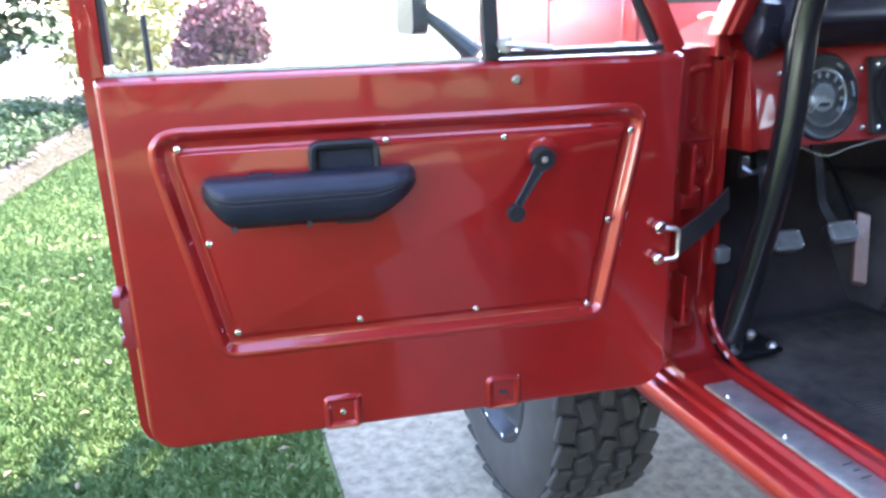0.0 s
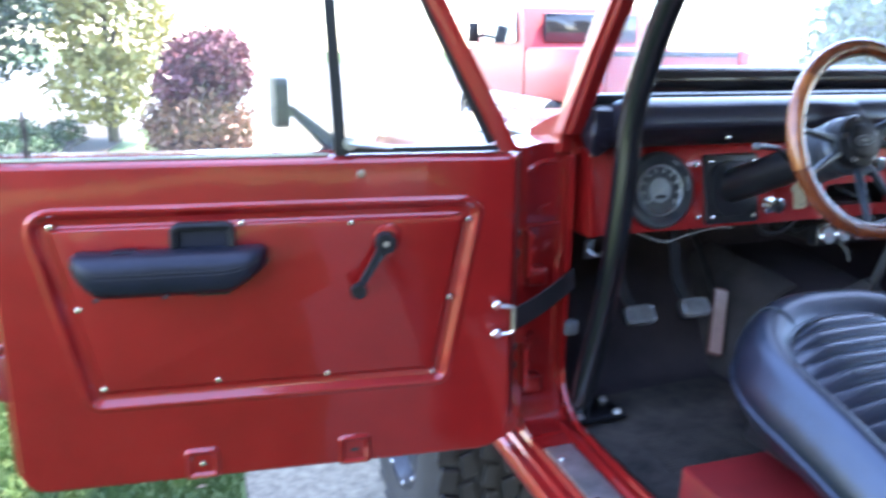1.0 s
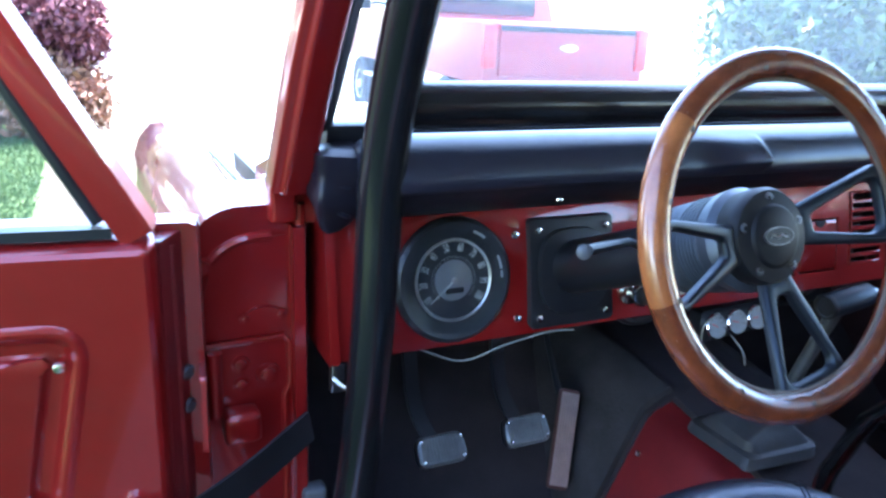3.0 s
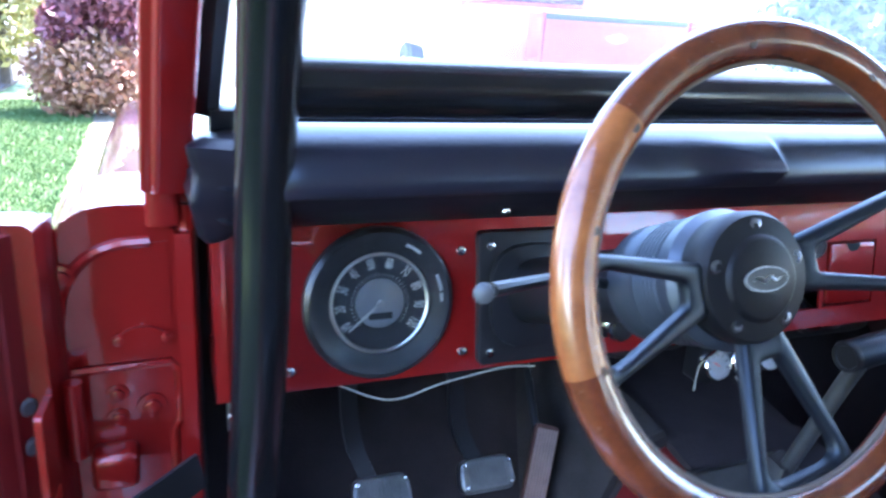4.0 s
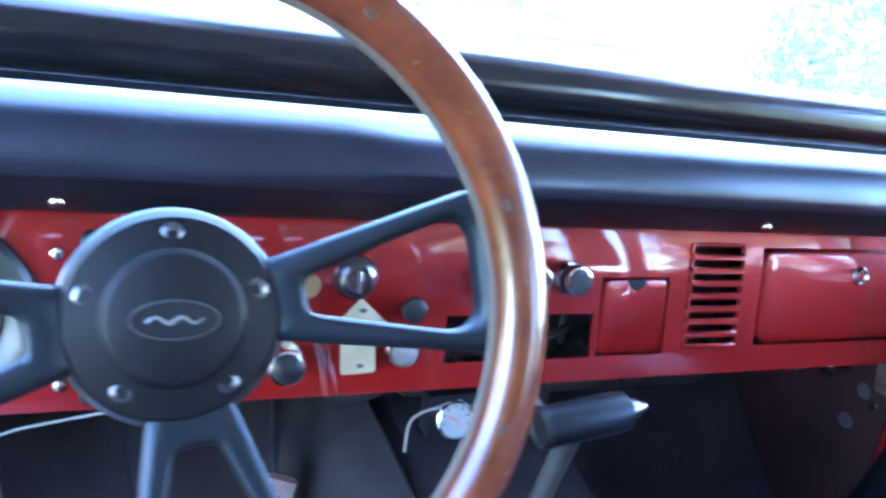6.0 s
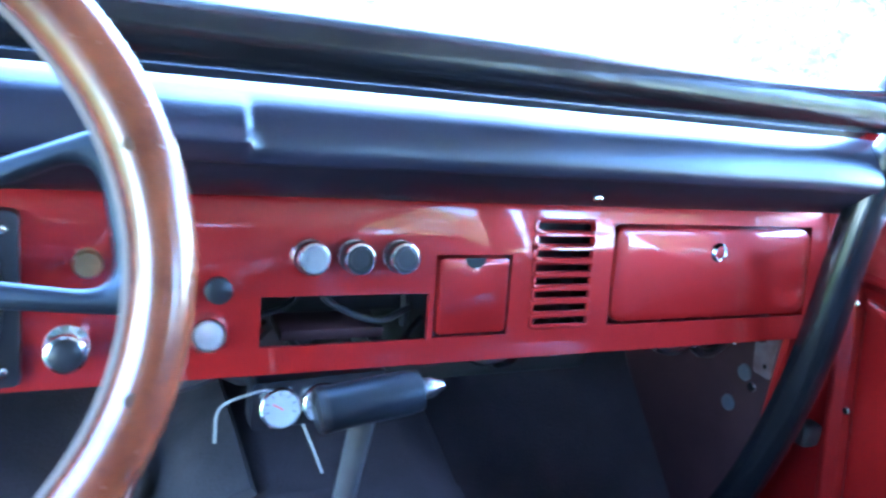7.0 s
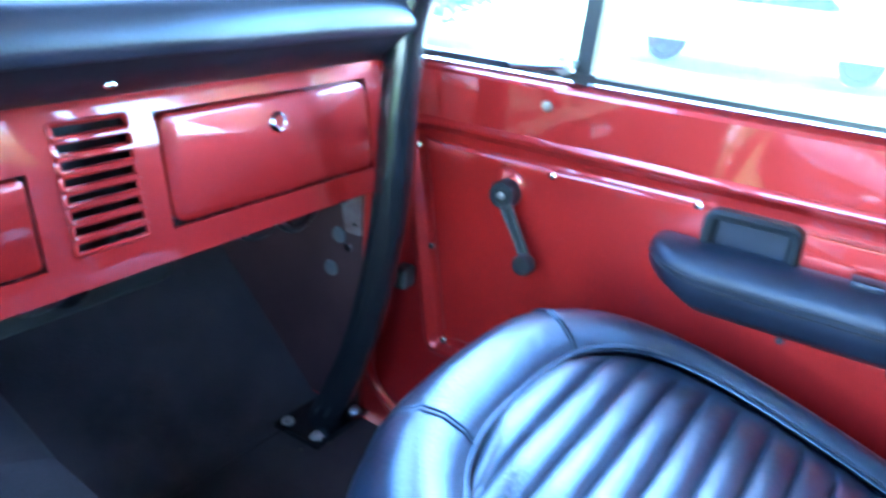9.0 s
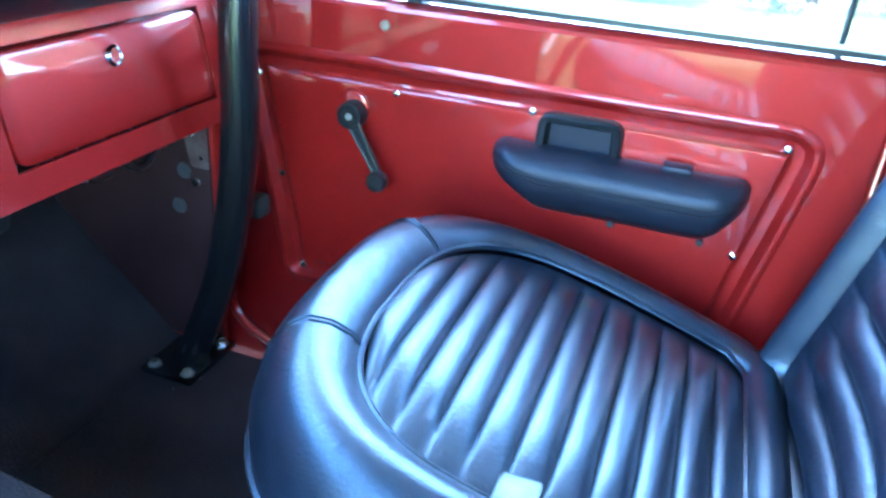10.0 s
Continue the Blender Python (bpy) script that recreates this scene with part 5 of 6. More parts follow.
acc = thing("accelerator_pedal", (-0.21, 0.16, 0.80), "long ribbed bare-metal accelerator pedal", "pedal")
A0, A1 = Vector((-0.245, 0.083, 0.794)), Vector((-0.190, 0.148, 0.940))
ax = (A1 - A0).normalized()
sx = Vector((1, 0, 0)) - ax * ax.x
sx.normalize()
nx_ = sx.cross(ax).normalized()
if nx_.y > 0:
    nx_ = -nx_
L = (A1 - A0).length
part("pedal_plate", prism(rounded([(-0.020, 0), (-0.020, L), (0.020, L), (0.020, 0)], 0.008, 3), -0.006, 0.0, lambda a, d, b: A0 + sx * a + ax * b + nx_ * d), COPPERY, acc)
for k in range(7):
    a = -0.0150 + k * 0.0050
    part("rib", prism([(a - 0.0014, 0.006), (a - 0.0014, L - 0.006), (a + 0.0014, L - 0.006), (a + 0.0014, 0.006)], 0.0, 0.0036, lambda u, d, b: A0 + sx * u + ax * b + nx_ * d), PALE_RIB, acc)
part("pedal_rod", sweep([A1 - ax * 0.05 - nx_ * 0.006, A1 + Vector((0, 0.1, 0.08)), A1 + Vector((0.0, 0.2, 0.16))], 0.006, 8), BLACK_SATIN, acc)

# ---- levers ----
sh = thing("gear_lever", (-0.06, -0.22, 0.95), "black gear lever with round chrome-topped knob", "gear lever")
LEVER_CHROME = mat("dark_chrome", (0.20, 0.195, 0.19), 0.14, 1.0, 0, var=0.3, vscale=40, bump=0.05, bscale=90)
part("lever_shaft", sweep(smooth_path([(-0.085, -0.262, 0.93), (-0.112, -0.284, 1.02), (-0.120, -0.300, 1.062), (-0.125, -0.334, 1.138), (-0.132, -0.388, 1.198), (-0.137, -0.415, 1.227)], 6), [0.012] * 10 + [0.0112] * 8 + [0.0095] * 13, 14), LEVER_CHROME, sh, "dark chromed lever shaft")
part("lever_knob", lathe([(0.009, -0.026), (0.011, -0.022), (0.0165, -0.010), (0.0185, 0.0), (0.0172, 0.009), (0.0150, 0.0145)], axis_to((-0.141, -0.424, 1.237), (-0.2, -0.55, 0.75)), 28), BLACK_PAINT, sh)
part("knob_ring", lathe([(0.0158, 0.0143), (0.0154, 0.0163), (0.0138, 0.0168), (0.0130, 0.0156)], axis_to((-0.141, -0.424, 1.237), (-0.2, -0.55, 0.75)), 28), STEEL, sh, "bright knob ring")
part("knob_cap", lathe([(0.0135, 0.0150), (0.0128, 0.0158), (0, 0.0160)], axis_to((-0.141, -0.424, 1.237), (-0.2, -0.55, 0.75)), 28), BLACK_PAINT, sh, "black gloss knob disc")
STEM = mat("grey_lever_stem", (0.10, 0.10, 0.10), 0.4, 0.6, 0, var=0.2, vscale=25)
tl = thing("transfer_lever", (-0.018, -0.098, 0.955), "slim lever with black T-handle", "lever")
part("lever_stem", sweep([(-0.018, -0.098, 0.93), (-0.028, -0.178, 1.16), (-0.030, -0.195, 1.205)], 0.0095, 14), STEM, tl)
part("t_handle", sweep([(-0.066, -0.205, 1.214), (-0.062, -0.205, 1.2145), (0.0, -0.204, 1.222), (0.008, -0.204, 1.2232), (0.012, -0.204, 1.224), (0.021, -0.204, 1.225)], [0.0155, 0.0168, 0.0168, 0.0155, 0.007, 0.004], 20), SPOKE, tl)
hd = Vector((0.087, 0.001, 0.011)).normalized()
part("handle_cap", lathe([(0.0172, -0.004), (0.0176, 0.0), (0.016, 0.003), (0.013, 0.0025), (0.012, 0.001), (0, 0.001)], axis_to((-0.068, -0.205, 1.2138), -hd), 28), PLASTIC, tl, "dished black end cap")
part("handle_tip", lathe([(0.008, 0.0), (0.008, 0.008), (0.005, 0.013), (0.003, 0.018), (0, 0.019)], axis_to((0.010, -0.204, 1.2235), hd), 16), DARK_STEEL, tl)
boot = thing("lever_boot", (-0.045, -0.095, 0.955), "folded grey vinyl lever boot on the tunnel", "boot")
bm = bmesh.new()
rings = []
for z, hx, hy, mx, my in ((0.946, 0.080, 0.072, -0.026, -0.096), (0.960, 0.076, 0.067, -0.026, -0.096), (0.964, 0.066, 0.058, -0.026, -0.098), (0.980, 0.056, 0.047, -0.026, -0.102), (0.986, 0.048, 0.041, -0.025, -0.104), (1.002, 0.034, 0.030, -0.023, -0.109), (1.010, 0.026, 0.024, -0.022, -0.113), (1.030, 0.013, 0.013, -0.021, -0.124)):
    o = rounded([(-hx, -hy), (-hx * 0.86, hy), (hx, hy * 0.92), (hx * 0.8, -hy)], min(hx, hy) * 0.25, 4)
    rings.append([(mx + u + 0.005 * math.sin(60 * v + 90 * z), my + v + 0.003 * math.sin(70 * u), z + 0.004 * math.sin(44 * u + 31 * v)) for u, v in o])
loops(bm, rings, True, True)
part("boot_skin", bm, BOOT, boot, angle=25)

# ---- seats ----
def build_seat(cx, label, drop=0.0, riser=(0.19, -0.46, 0.886), hw=0.240, square=0.82, droop=0.03):
    st = thing("bucket_seat", (cx, -0.58, 0.735), label, "car seat", "front seats")
    y0, y1 = -0.302, -0.80
    outl = []
    for j in range(64):
        t = math.pi * j / 63
        ct, sn = math.cos(t), math.sin(t)
        outl.append((hw * math.copysign(abs(ct) ** square, ct), y0 - 0.23 + 0.23 * abs(sn) ** square))
    outl += [(-hw, y1 + 0.03), (-hw + 0.03, y1), (hw - 0.03, y1), (hw, y1 + 0.03)]
    cen = (0.0, -0.60)
    n = 120
    door = 1 if cx > 0 else -1

    def spread(x, k):
        """The door-side bolster is narrower than the other one."""
        return x * (k + (0.22 * (0.92 - k) if k < 0.92 and k > 0.7 and x * door > 0 else 0.0))
    ang = list(np.linspace(-math.pi, math.pi, n, endpoint=False))
    O = polar(outl, cen, ang)

    def top(y, x=0.0):
        t = (y - y1) / (y0 - y1)
        return 0.982 - drop + 0.140 * t + 0.02 * math.sin(math.pi * t) - droop * (abs(x) / hw) ** 2.5 * t
    bm = bmesh.new()
    rings = []
    for k, dz in ((0.80, -0.128), (0.90, -0.122), (0.965, -0.104), (1.0, -0.075), (1.0, -0.045), (0.97, -0.018), (0.92, 0.004), (0.86, 0.014), (0.80, 0.012), (0.745, 0.003), (0.715, -0.007), (0.705, -0.012)):
        rings.append([(cx + (spread(x, k) if dz > -0.1 else x * k), cen[1] + (y - cen[1]) * k, top(cen[1] + (y - cen[1]) * k, x * k) + dz - (0.016 * max(0.0, x * door / hw) ** 3 * min(1, max(0, (k - 0.74) / 0.18)) if dz > -0.04 else 0.0)) for x, y in O])
    loops(bm, rings, False, True)
    cu = part("cushion_bolster", bm, VINYL, st, "smooth black vinyl bolster", angle=70)
    # pleated centre: rolls run across the seat
    ins = [(spread(x, 0.708), cen[1] + (y - cen[1]) * 0.708) for x, y in O]
    ya, yb = min(p[1] for p in ins), max(p[1] for p in ins)
    rolls = 11
    bm = bmesh.new()
    rows = []
    steps = rolls * 12
    for i in range(steps + 1):
        y = ya + (yb - ya) * i / steps
        y = min(max(y, ya + 1e-4), yb - 1e-4)
        xsr = [p for p in ins]
        hits = []
        for j in range(len(xsr)):
            a, b = xsr[j - 1], xsr[j]
            if (a[1] - y) * (b[1] - y) <= 0 and abs(a[1] - b[1]) > 1e-9:
                hits.append(a[0] + (b[0] - a[0]) * (y - a[1]) / (b[1] - a[1]))
        xl, xr = min(hits), max(hits)
        ph = (i / 12) % 1.0
        bulge = 0.0100 * max(0.0, 1 - (2 * ph - 1) ** 2) ** 0.55
        rows.append([(cx + xl + (xr - xl) * q / 16, y, top(y, xl + (xr - xl) * q / 16) - 0.015 + (bulge + 0.004) * min(1, 5 * min(q / 16, 1 - q / 16)) - (0.0 if 0 < q < 16 else 0.002)) for q in range(17)])
    vs = [[bm.verts.new(p) for p in r] for r in rows]
    for a, b in zip(vs, vs[1:]):
        for q in range(16):
            bm.faces.new((a[q], a[q + 1], b[q + 1], b[q]))
    part("cushion_pleats", bm, VINYL, st, "pleated black vinyl seat centre", angle=60)
    part("piping", sweep([(cx + spread(x, 0.712), cen[1] + (y - cen[1]) * 0.712, top(cen[1] + (y - cen[1]) * 0.712, x * 0.712) - 0.008) for x, y in O], 0.003, 6, closed=True), VINYL, cu)
    part("lower_piping", sweep([(cx + x * 1.004, cen[1] + (y - cen[1]) * 1.004, top(cen[1] + (y - cen[1]), x) - 0.076) for x, y in O], 0.004, 6, closed=True), VINYL, cu)
    # stitched seams over the bolster at the front corners
    for sx_ in (-1, 1):
        k0 = min(range(n), key=lambda j: abs(O[j][0] - sx_ * 0.135) + (0 if O[j][1] > -0.45 else 9))
        for step in (0, 1):
            x, y = O[k0][0] + 0.006 * step * sx_, O[k0][1] - 0.003 * step
            part("corner_seam", sweep([(cx + spread(x, k), cen[1] + (y - cen[1]) * k, top(cen[1] + (y - cen[1]) * k, x * k) + dz) for k, dz in ((0.72, -0.006), (0.745, 0.003), (0.80, 0.012), (0.86, 0.014), (0.92, 0.004), (0.97, -0.018), (1.0, -0.045), (1.0, -0.075))], 0.0015, 6), VINYL, cu)
    # backrest
    B = Matrix.Translation((cx, -0.795, 0.98)) @ pose(0, 0, 0, 16, 0, 0)
    bo = rounded([(-0.215, -0.02), (-0.225, 0.30), (-0.15, 0.50), (0.15, 0.50), (0.225, 0.30), (0.215, -0.02)], [0.02, 0.1, 0.09, 0.09, 0.1, 0.02], 8)
    bc = (0.0, 0.22)
    P = polar(bo, bc, ang)

    def bf(x, z, d):
        return B @ Vector((x, d - 0.04 * (x / 0.22) ** 2 * -1.0, z))
    bm = bmesh.new()
    rings = [[bf(bc[0] + (x - bc[0]) * k, bc[1] + (z - bc[1]) * k, d) for x, z in P] for k, d in ((0.86, -0.10), (0.97, -0.095), (1.0, -0.07), (1.0, -0.03), (0.985, -0.002), (0.968, 0.010), (0.945, 0.012), (0.920, 0.006), (0.902, -0.008), (0.896, -0.014))]
    loops(bm, rings, False, True)
    bk_ = part("backrest_bolster", bm, VINYL, st, "smooth black vinyl backrest edge", angle=70)
    I = [(bc[0] + (x - bc[0]) * 0.900, bc[1] + (z - bc[1]) * 0.900) for x, z in P]
    za, zb = min(p[1] for p in I), max(p[1] for p in I)
    rows = []
    rolls = 10
    steps = rolls * 12
    for i in range(steps + 1):
        z = min(max(za + (zb - za) * i / steps, za + 1e-4), zb - 1e-4)
        hits = []
        for j in range(len(I)):
            a, b = I[j - 1], I[j]
            if (a[1] - z) * (b[1] - z) <= 0 and abs(a[1] - b[1]) > 1e-9:
                hits.append(a[0] + (b[0] - a[0]) * (z - a[1]) / (b[1] - a[1]))
        xl, xr = min(hits), max(hits)
        ph = (i / 12) % 1.0
        bulge = 0.019 * max(0.0, 1 - (2 * ph - 1) ** 2) ** 0.55
        rows.append([bf(xl + (xr - xl) * q / 16, z, -0.015 + (bulge + 0.004) * min(1, 5 * min(q / 16, 1 - q / 16))) for q in range(17)])
    bm = bmesh.new()
    vs = [[bm.verts.new(p) for p in r] for r in rows]
    for a, b in zip(vs, vs[1:]):
        for q in range(16):
            bm.faces.new((a[q], a[q + 1], b[q + 1], b[q]))
    part("backrest_pleats", bm, VINYL, st, "pleated black vinyl backrest centre", angle=60)
    # base frame on a red riser
    part("seat_base", box((cx - 0.18, -0.77, 0.885), (cx + 0.18, -0.40, 0.955), 0.01), BLACK_SATIN, st)
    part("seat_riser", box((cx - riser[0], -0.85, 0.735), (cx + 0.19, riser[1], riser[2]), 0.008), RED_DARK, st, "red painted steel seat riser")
    return st


build_seat(-0.393, "black vinyl driver's bucket seat with pleated centre", 0.018, (0.294, -0.393, 0.85))
build_seat(0.413, "black vinyl passenger bucket seat with pleated centre", hw=0.262, square=0.70, droop=0.022)

# sill plate
spl = thing("sill_plate", (-0.765, -0.45, 0.742), "scuffed aluminium sill plate with screws", "sill plate")
part("plate", box((-0.795, -0.86, 0.7395), (-0.735, -0.11, 0.7455), 0.0015), ALU, spl)
for y in (-0.16, -0.3, -0.5, -0.7):
    screw(spl, (-0.782, y, 0.7455), (0, 0, 1), 0.9)

for k, (w, y) in enumerate(((0.030, -0.655), (0.018, -0.672), (0.026, -0.690))):
    part("etched_mark", box((-0.752 - w / 3, y + 0.262 - 0.0014, 0.7452), (-0.752 + w / 3, y + 0.262 + 0.0014, 0.7459)), GREY, spl, "dark etched mark")

# ---- wheels ----
fw = thing("off_road_wheel", (-0.735, 0.715, 0.0), "off-road wheel with chunky mud tyre on dark rim", "wheel", "wheels of the vehicle")
WM = axis_to((-0.735, 0.715, 0.415), (-1, 0, 0))
tyre = part("tyre", lathe([(0.22, 0.12), (0.225, 0.146), (0.29, 0.158), (0.355, 0.152), (0.388, 0.137), (0.398, 0.12), (0.400, 0.0), (0.398, -0.12), (0.388, -0.137), (0.355, -0.152), (0.29, -0.158), (0.225, -0.146), (0.22, -0.12)], WM, 72), RUBBER, fw)
blk = mesh_of(box((-0.0205, -0.031, -0.004), (0.0205, 0.031, 0.015), 0.004, 1), RUBBER, "tread_block")
for k in range(32):
    a = 2 * math.pi * k / 32
    for j, (h, s, off) in enumerate(((-0.118, 1.25, 0), (-0.06, 1.0, 0.5), (0.0, 0.95, 0.1), (0.06, 1.0, 0.6), (0.118, 1.25, 0.15))):
        t = a + off * 2 * math.pi / 32
        mm = WM @ Matrix.Translation((0.400 * math.cos(t), 0.400 * math.sin(t), h)) @ Euler((0, 0, t)).to_matrix().to_4x4() @ pose(0, 0, 0, 0, 90, 0) @ pose(0, 0, 0, 0, 0, 14 * (1 if j % 2 else -1)) @ Matrix.Diagonal((s, 1.05, 1, 1))
        piece("tread_block", blk, mm, tyre)
rim = part("rim", lathe([(0.222, 0.118), (0.222, 0.142), (0.205, 0.145), (0.198, 0.125), (0.188, 0.10), (0.10, 0.085), (0.07, 0.10), (0.045, 0.12), (0, 0.122)], WM, 48), BLACK_SATIN, fw, "dark alloy wheel rim")
for k in range(10):
    t = 2 * math.pi * k / 10
    screw(rim, WM @ Vector((0.207 * math.cos(t), 0.207 * math.sin(t), 0.144)), (-1, 0, 0), 1.4)

for sx_, y_, turn in ((-1, -1.62, 0), (1, 0.715, 180), (1, -1.62, 180)):
    copy_thing(fw, pose(sx_ * 0.735, y_, 0, 0, 0, turn))

# seat-belt buckle between the seats
BUCKLE = mat("polished_buckle", (0.055, 0.057, 0.06), 0.3, 1.0, 0, var=0.2, vscale=60, bump=0.05, bscale=120)
bu = thing("seatbelt_buckle", (0.17, -0.56, 0.80), "chrome seat-belt buckle on a black stalk", "buckle")
part("buckle_body", box((0.150, -0.585, 1.055), (0.192, -0.560, 1.118), 0.006, 3), BUCKLE, bu)
part("buckle_button", box((0.157, -0.588, 1.075), (0.185, -0.584, 1.100), 0.002, 2), PLASTIC, bu)
part("buckle_lip", box((0.146, -0.588, 1.112), (0.196, -0.557, 1.124), 0.004, 2), BUCKLE, bu)
part("buckle_stalk", sweep([(0.171, -0.572, 1.06), (0.165, -0.58, 0.95), (0.15, -0.60, 0.86)], 1, shape=[(-0.004, -0.017), (0.004, -0.017), (0.004, 0.017), (-0.004, 0.017)], up=(0, 1, 0)), PLASTIC, bu)

# wiring loom and insulation under the dash
loom = thing("wiring_loom", (0.2, 0.05, 1.14), "black taped wiring loom under the dash", "wiring")
rnd = random.Random(5)
for k in range(9):
    x0 = -0.22 + 0.09 * k
    q = [(x0, 0.06, 1.16), (x0 + 0.05, 0.045 + rnd.uniform(-0.01, 0.02), 1.125 - rnd.uniform(0, 0.025)), (x0 + 0.11, 0.05, 1.13 - rnd.uniform(0, 0.02)), (x0 + 0.17, 0.07, 1.16)]
    part("loom_cable", sweep(smooth_path(q, 5), rnd.uniform(0.004, 0.008), 8), PLASTIC, loom)
flap = thing("under_dash_insulation", (0.25, 0.03, 1.13), "ragged grey insulation hanging under the dash", "insulation")
for k, (xa, xb, dz, yy) in enumerate(((0.02, 0.13, 0.030, 0.020), (0.11, 0.25, 0.022, 0.028), (0.27, 0.36, 0.016, 0.018), (0.35, 0.47, 0.026, 0.03))):
    bm = bmesh.new()
    rows = []
    for i in range(15):
        x = xa + (xb - xa) * i / 14
        low = dz * (0.75 + 0.35 * math.sin(9 * i + 3 * k) * math.sin(2.3 * i))
        rows.append([bm.verts.new((x + 0.002 * math.sin(5 * j + i), yy + 0.006 * math.sin(0.9 * i + j) + 0.010 * j / 4, 1.150 - low * j / 4)) for j in range(5)])
    for a, b in zip(rows, rows[1:]):
        for j in range(4):
            bm.faces.new((a[j], a[j + 1], b[j + 1], b[j]))
    bmesh.ops.solidify(bm, geom=bm.faces[:], thickness=0.003)
    part("insulation_flap", bm, MAT_GREY, flap, "torn grey felt flap")
heater = thing("heater_box", (0.28, 0.24, 1.0), "dark heater box on the fire wall", "heater")
part("heater_case", box((0.12, 0.16, 1.02), (0.46, 0.365, 1.20), 0.02, 3), DARK, heater)
part("heater_outlet", lathe([(0.034, 0), (0.036, 0.02), (0.033, 0.03), (0.026, 0.03), (0.026, 0.005), (0, 0.005)], axis_to((0.29, 0.162, 1.08), (0, -1, -0.2)), 24), PLASTIC, heater)
ant = thing("antenna", (-0.732, 0.078, 1.315), "thin black antenna leaning over the fender", "antenna")
part("antenna_rod", sweep(smooth_path([(-0.732, 0.078, 1.318), (-0.734, 0.20, 1.325), (-0.728, 0.38, 1.315), (-0.719, 0.567, 1.30)], 5), 0.0028, 8), PLASTIC, ant)
part("antenna_base", lathe([(0.012, -0.006), (0.011, 0.004), (0.006, 0.012), (0, 0.013)], axis_to((-0.732, 0.078, 1.316), (0, 0.2, 1)), 16), PLASTIC, ant)
dm = thing("floor_mat", (-0.44, -0.3, 0.736), "dusty black rubber mat on the driver's floor", "floor mat")
part("mat_sheet", prism(rounded([(-0.672, -0.86), (-0.672, 0.06), (-0.24, 0.085), (-0.215, -0.86)], 0.03, 4), 0.7352, 0.7405, lambda a, d, b: (a, b, d)), FLOOR_MAT, dm)
for k in range(24):
    part("mat_rib", box((-0.60, -0.34 + 0.009 * k, 0.740), (-0.36, -0.3365 + 0.009 * k, 0.7422)), FLOOR_MAT, dm)
# seam across the passenger floor mat and a few crumbs of grit
seam = thing("floor_mat_seam", (0.46, 0.095, 0.736), "raised seam across the passenger floor mat", "mat seam")
part("seam_bead", sweep([(0.29, 0.095, 0.7355), (0.46, 0.0945, 0.7355), (0.66, 0.096, 0.7355)], 0.0022, 6), CARPET, seam)
grit = bmesh.new()
for k in range(34):
    c = Vector((rnd.uniform(-0.6, 0.6), rnd.uniform(-0.35, 0.08), 0.7365))
    if abs(c.x - 0.04) < 0.26:
        continue
    bmesh.ops.create_icosphere(grit, subdivisions=1, radius=rnd.uniform(0.0015, 0.004), matrix=Matrix.Translation(c))
tagged(part("floor_grit", grit, mat("dry_grit", (0.10, 0.085, 0.065), 0.9, var=0.3, vscale=30)), "dry grit and crumbs on the floor mat", "grit", kind="stuff")

# ---- outside ----
def noise_mat(name, c1, c2, scale, rough, bump, bscale):
    return mat(name, c1, rough, 0, 0, color2=c2, vscale=scale, bump=bump, bscale=bscale)


GRASS = mat("grass_ground", (0.04, 0.075, 0.016), 0.9, color2=(0.085, 0.12, 0.034), vscale=3, bump=0.6, bscale=60)
BLADE = mat("grass_blades", (0.026, 0.074, 0.013), 0.65, color2=(0.072, 0.128, 0.030), vscale=1.6)
CONCRETE = mat("worn_concrete", (0.085, 0.073, 0.050), 0.9, color2=(0.215, 0.182, 0.125), vscale=24, bump=0.5, bscale=120)
# darkened: dappled tree shade over the bed is put into the mulch colour
MULCH = mat("leaf_mulch", (0.014, 0.0095, 0.007), 0.9, color2=(0.055, 0.037, 0.024), vscale=9, bump=0.8, bscale=40)
PURPLE = mat("purple_leaves", (0.085, 0.022, 0.035), 0.55, color2=(0.20, 0.06, 0.07), vscale=3)
PINK = mat("pink_green_leaves", (0.16, 0.10, 0.05), 0.55, color2=(0.30, 0.13, 0.09), vscale=6)
GREEN = mat("green_leaves", (0.03, 0.07, 0.02), 0.5, color2=(0.09, 0.14, 0.035), vscale=2)
DARK_GREEN = mat("dark_glossy_leaves", (0.011, 0.026, 0.012), 0.4, color2=(0.038, 0.062, 0.026), vscale=2)
# GREEN made paler: sun glare and windscreen haze put into the leaf colour
PALE_GREEN = mat("light_paled_green_leaves", (0.10, 0.16, 0.06), 0.5, color2=(0.22, 0.28, 0.13), vscale=2)
COVER = mat("groundcover_leaves", (0.02, 0.05, 0.016), 0.55, color2=(0.055, 0.10, 0.03), vscale=3)
YELLOW = mat("yellow_green_leaves", (0.26, 0.235, 0.06), 0.55, color2=(0.40, 0.33, 0.11), vscale=3)
BARK = mat("bark", (0.10, 0.075, 0.055), 0.9, var=0.3, vscale=12, bump=0.8, bscale=40)
TRUCK_RED = mat("faded_truck_red", (0.26, 0.012, 0.014), 0.5, 0.0, 0.1, var=0.1)
# stone grey lowered to carry the tree shade that falls on the edging
STONE = mat("edging_stone", (0.060, 0.053, 0.046), 0.9, var=0.25, vscale=14, bump=0.5, bscale=60)

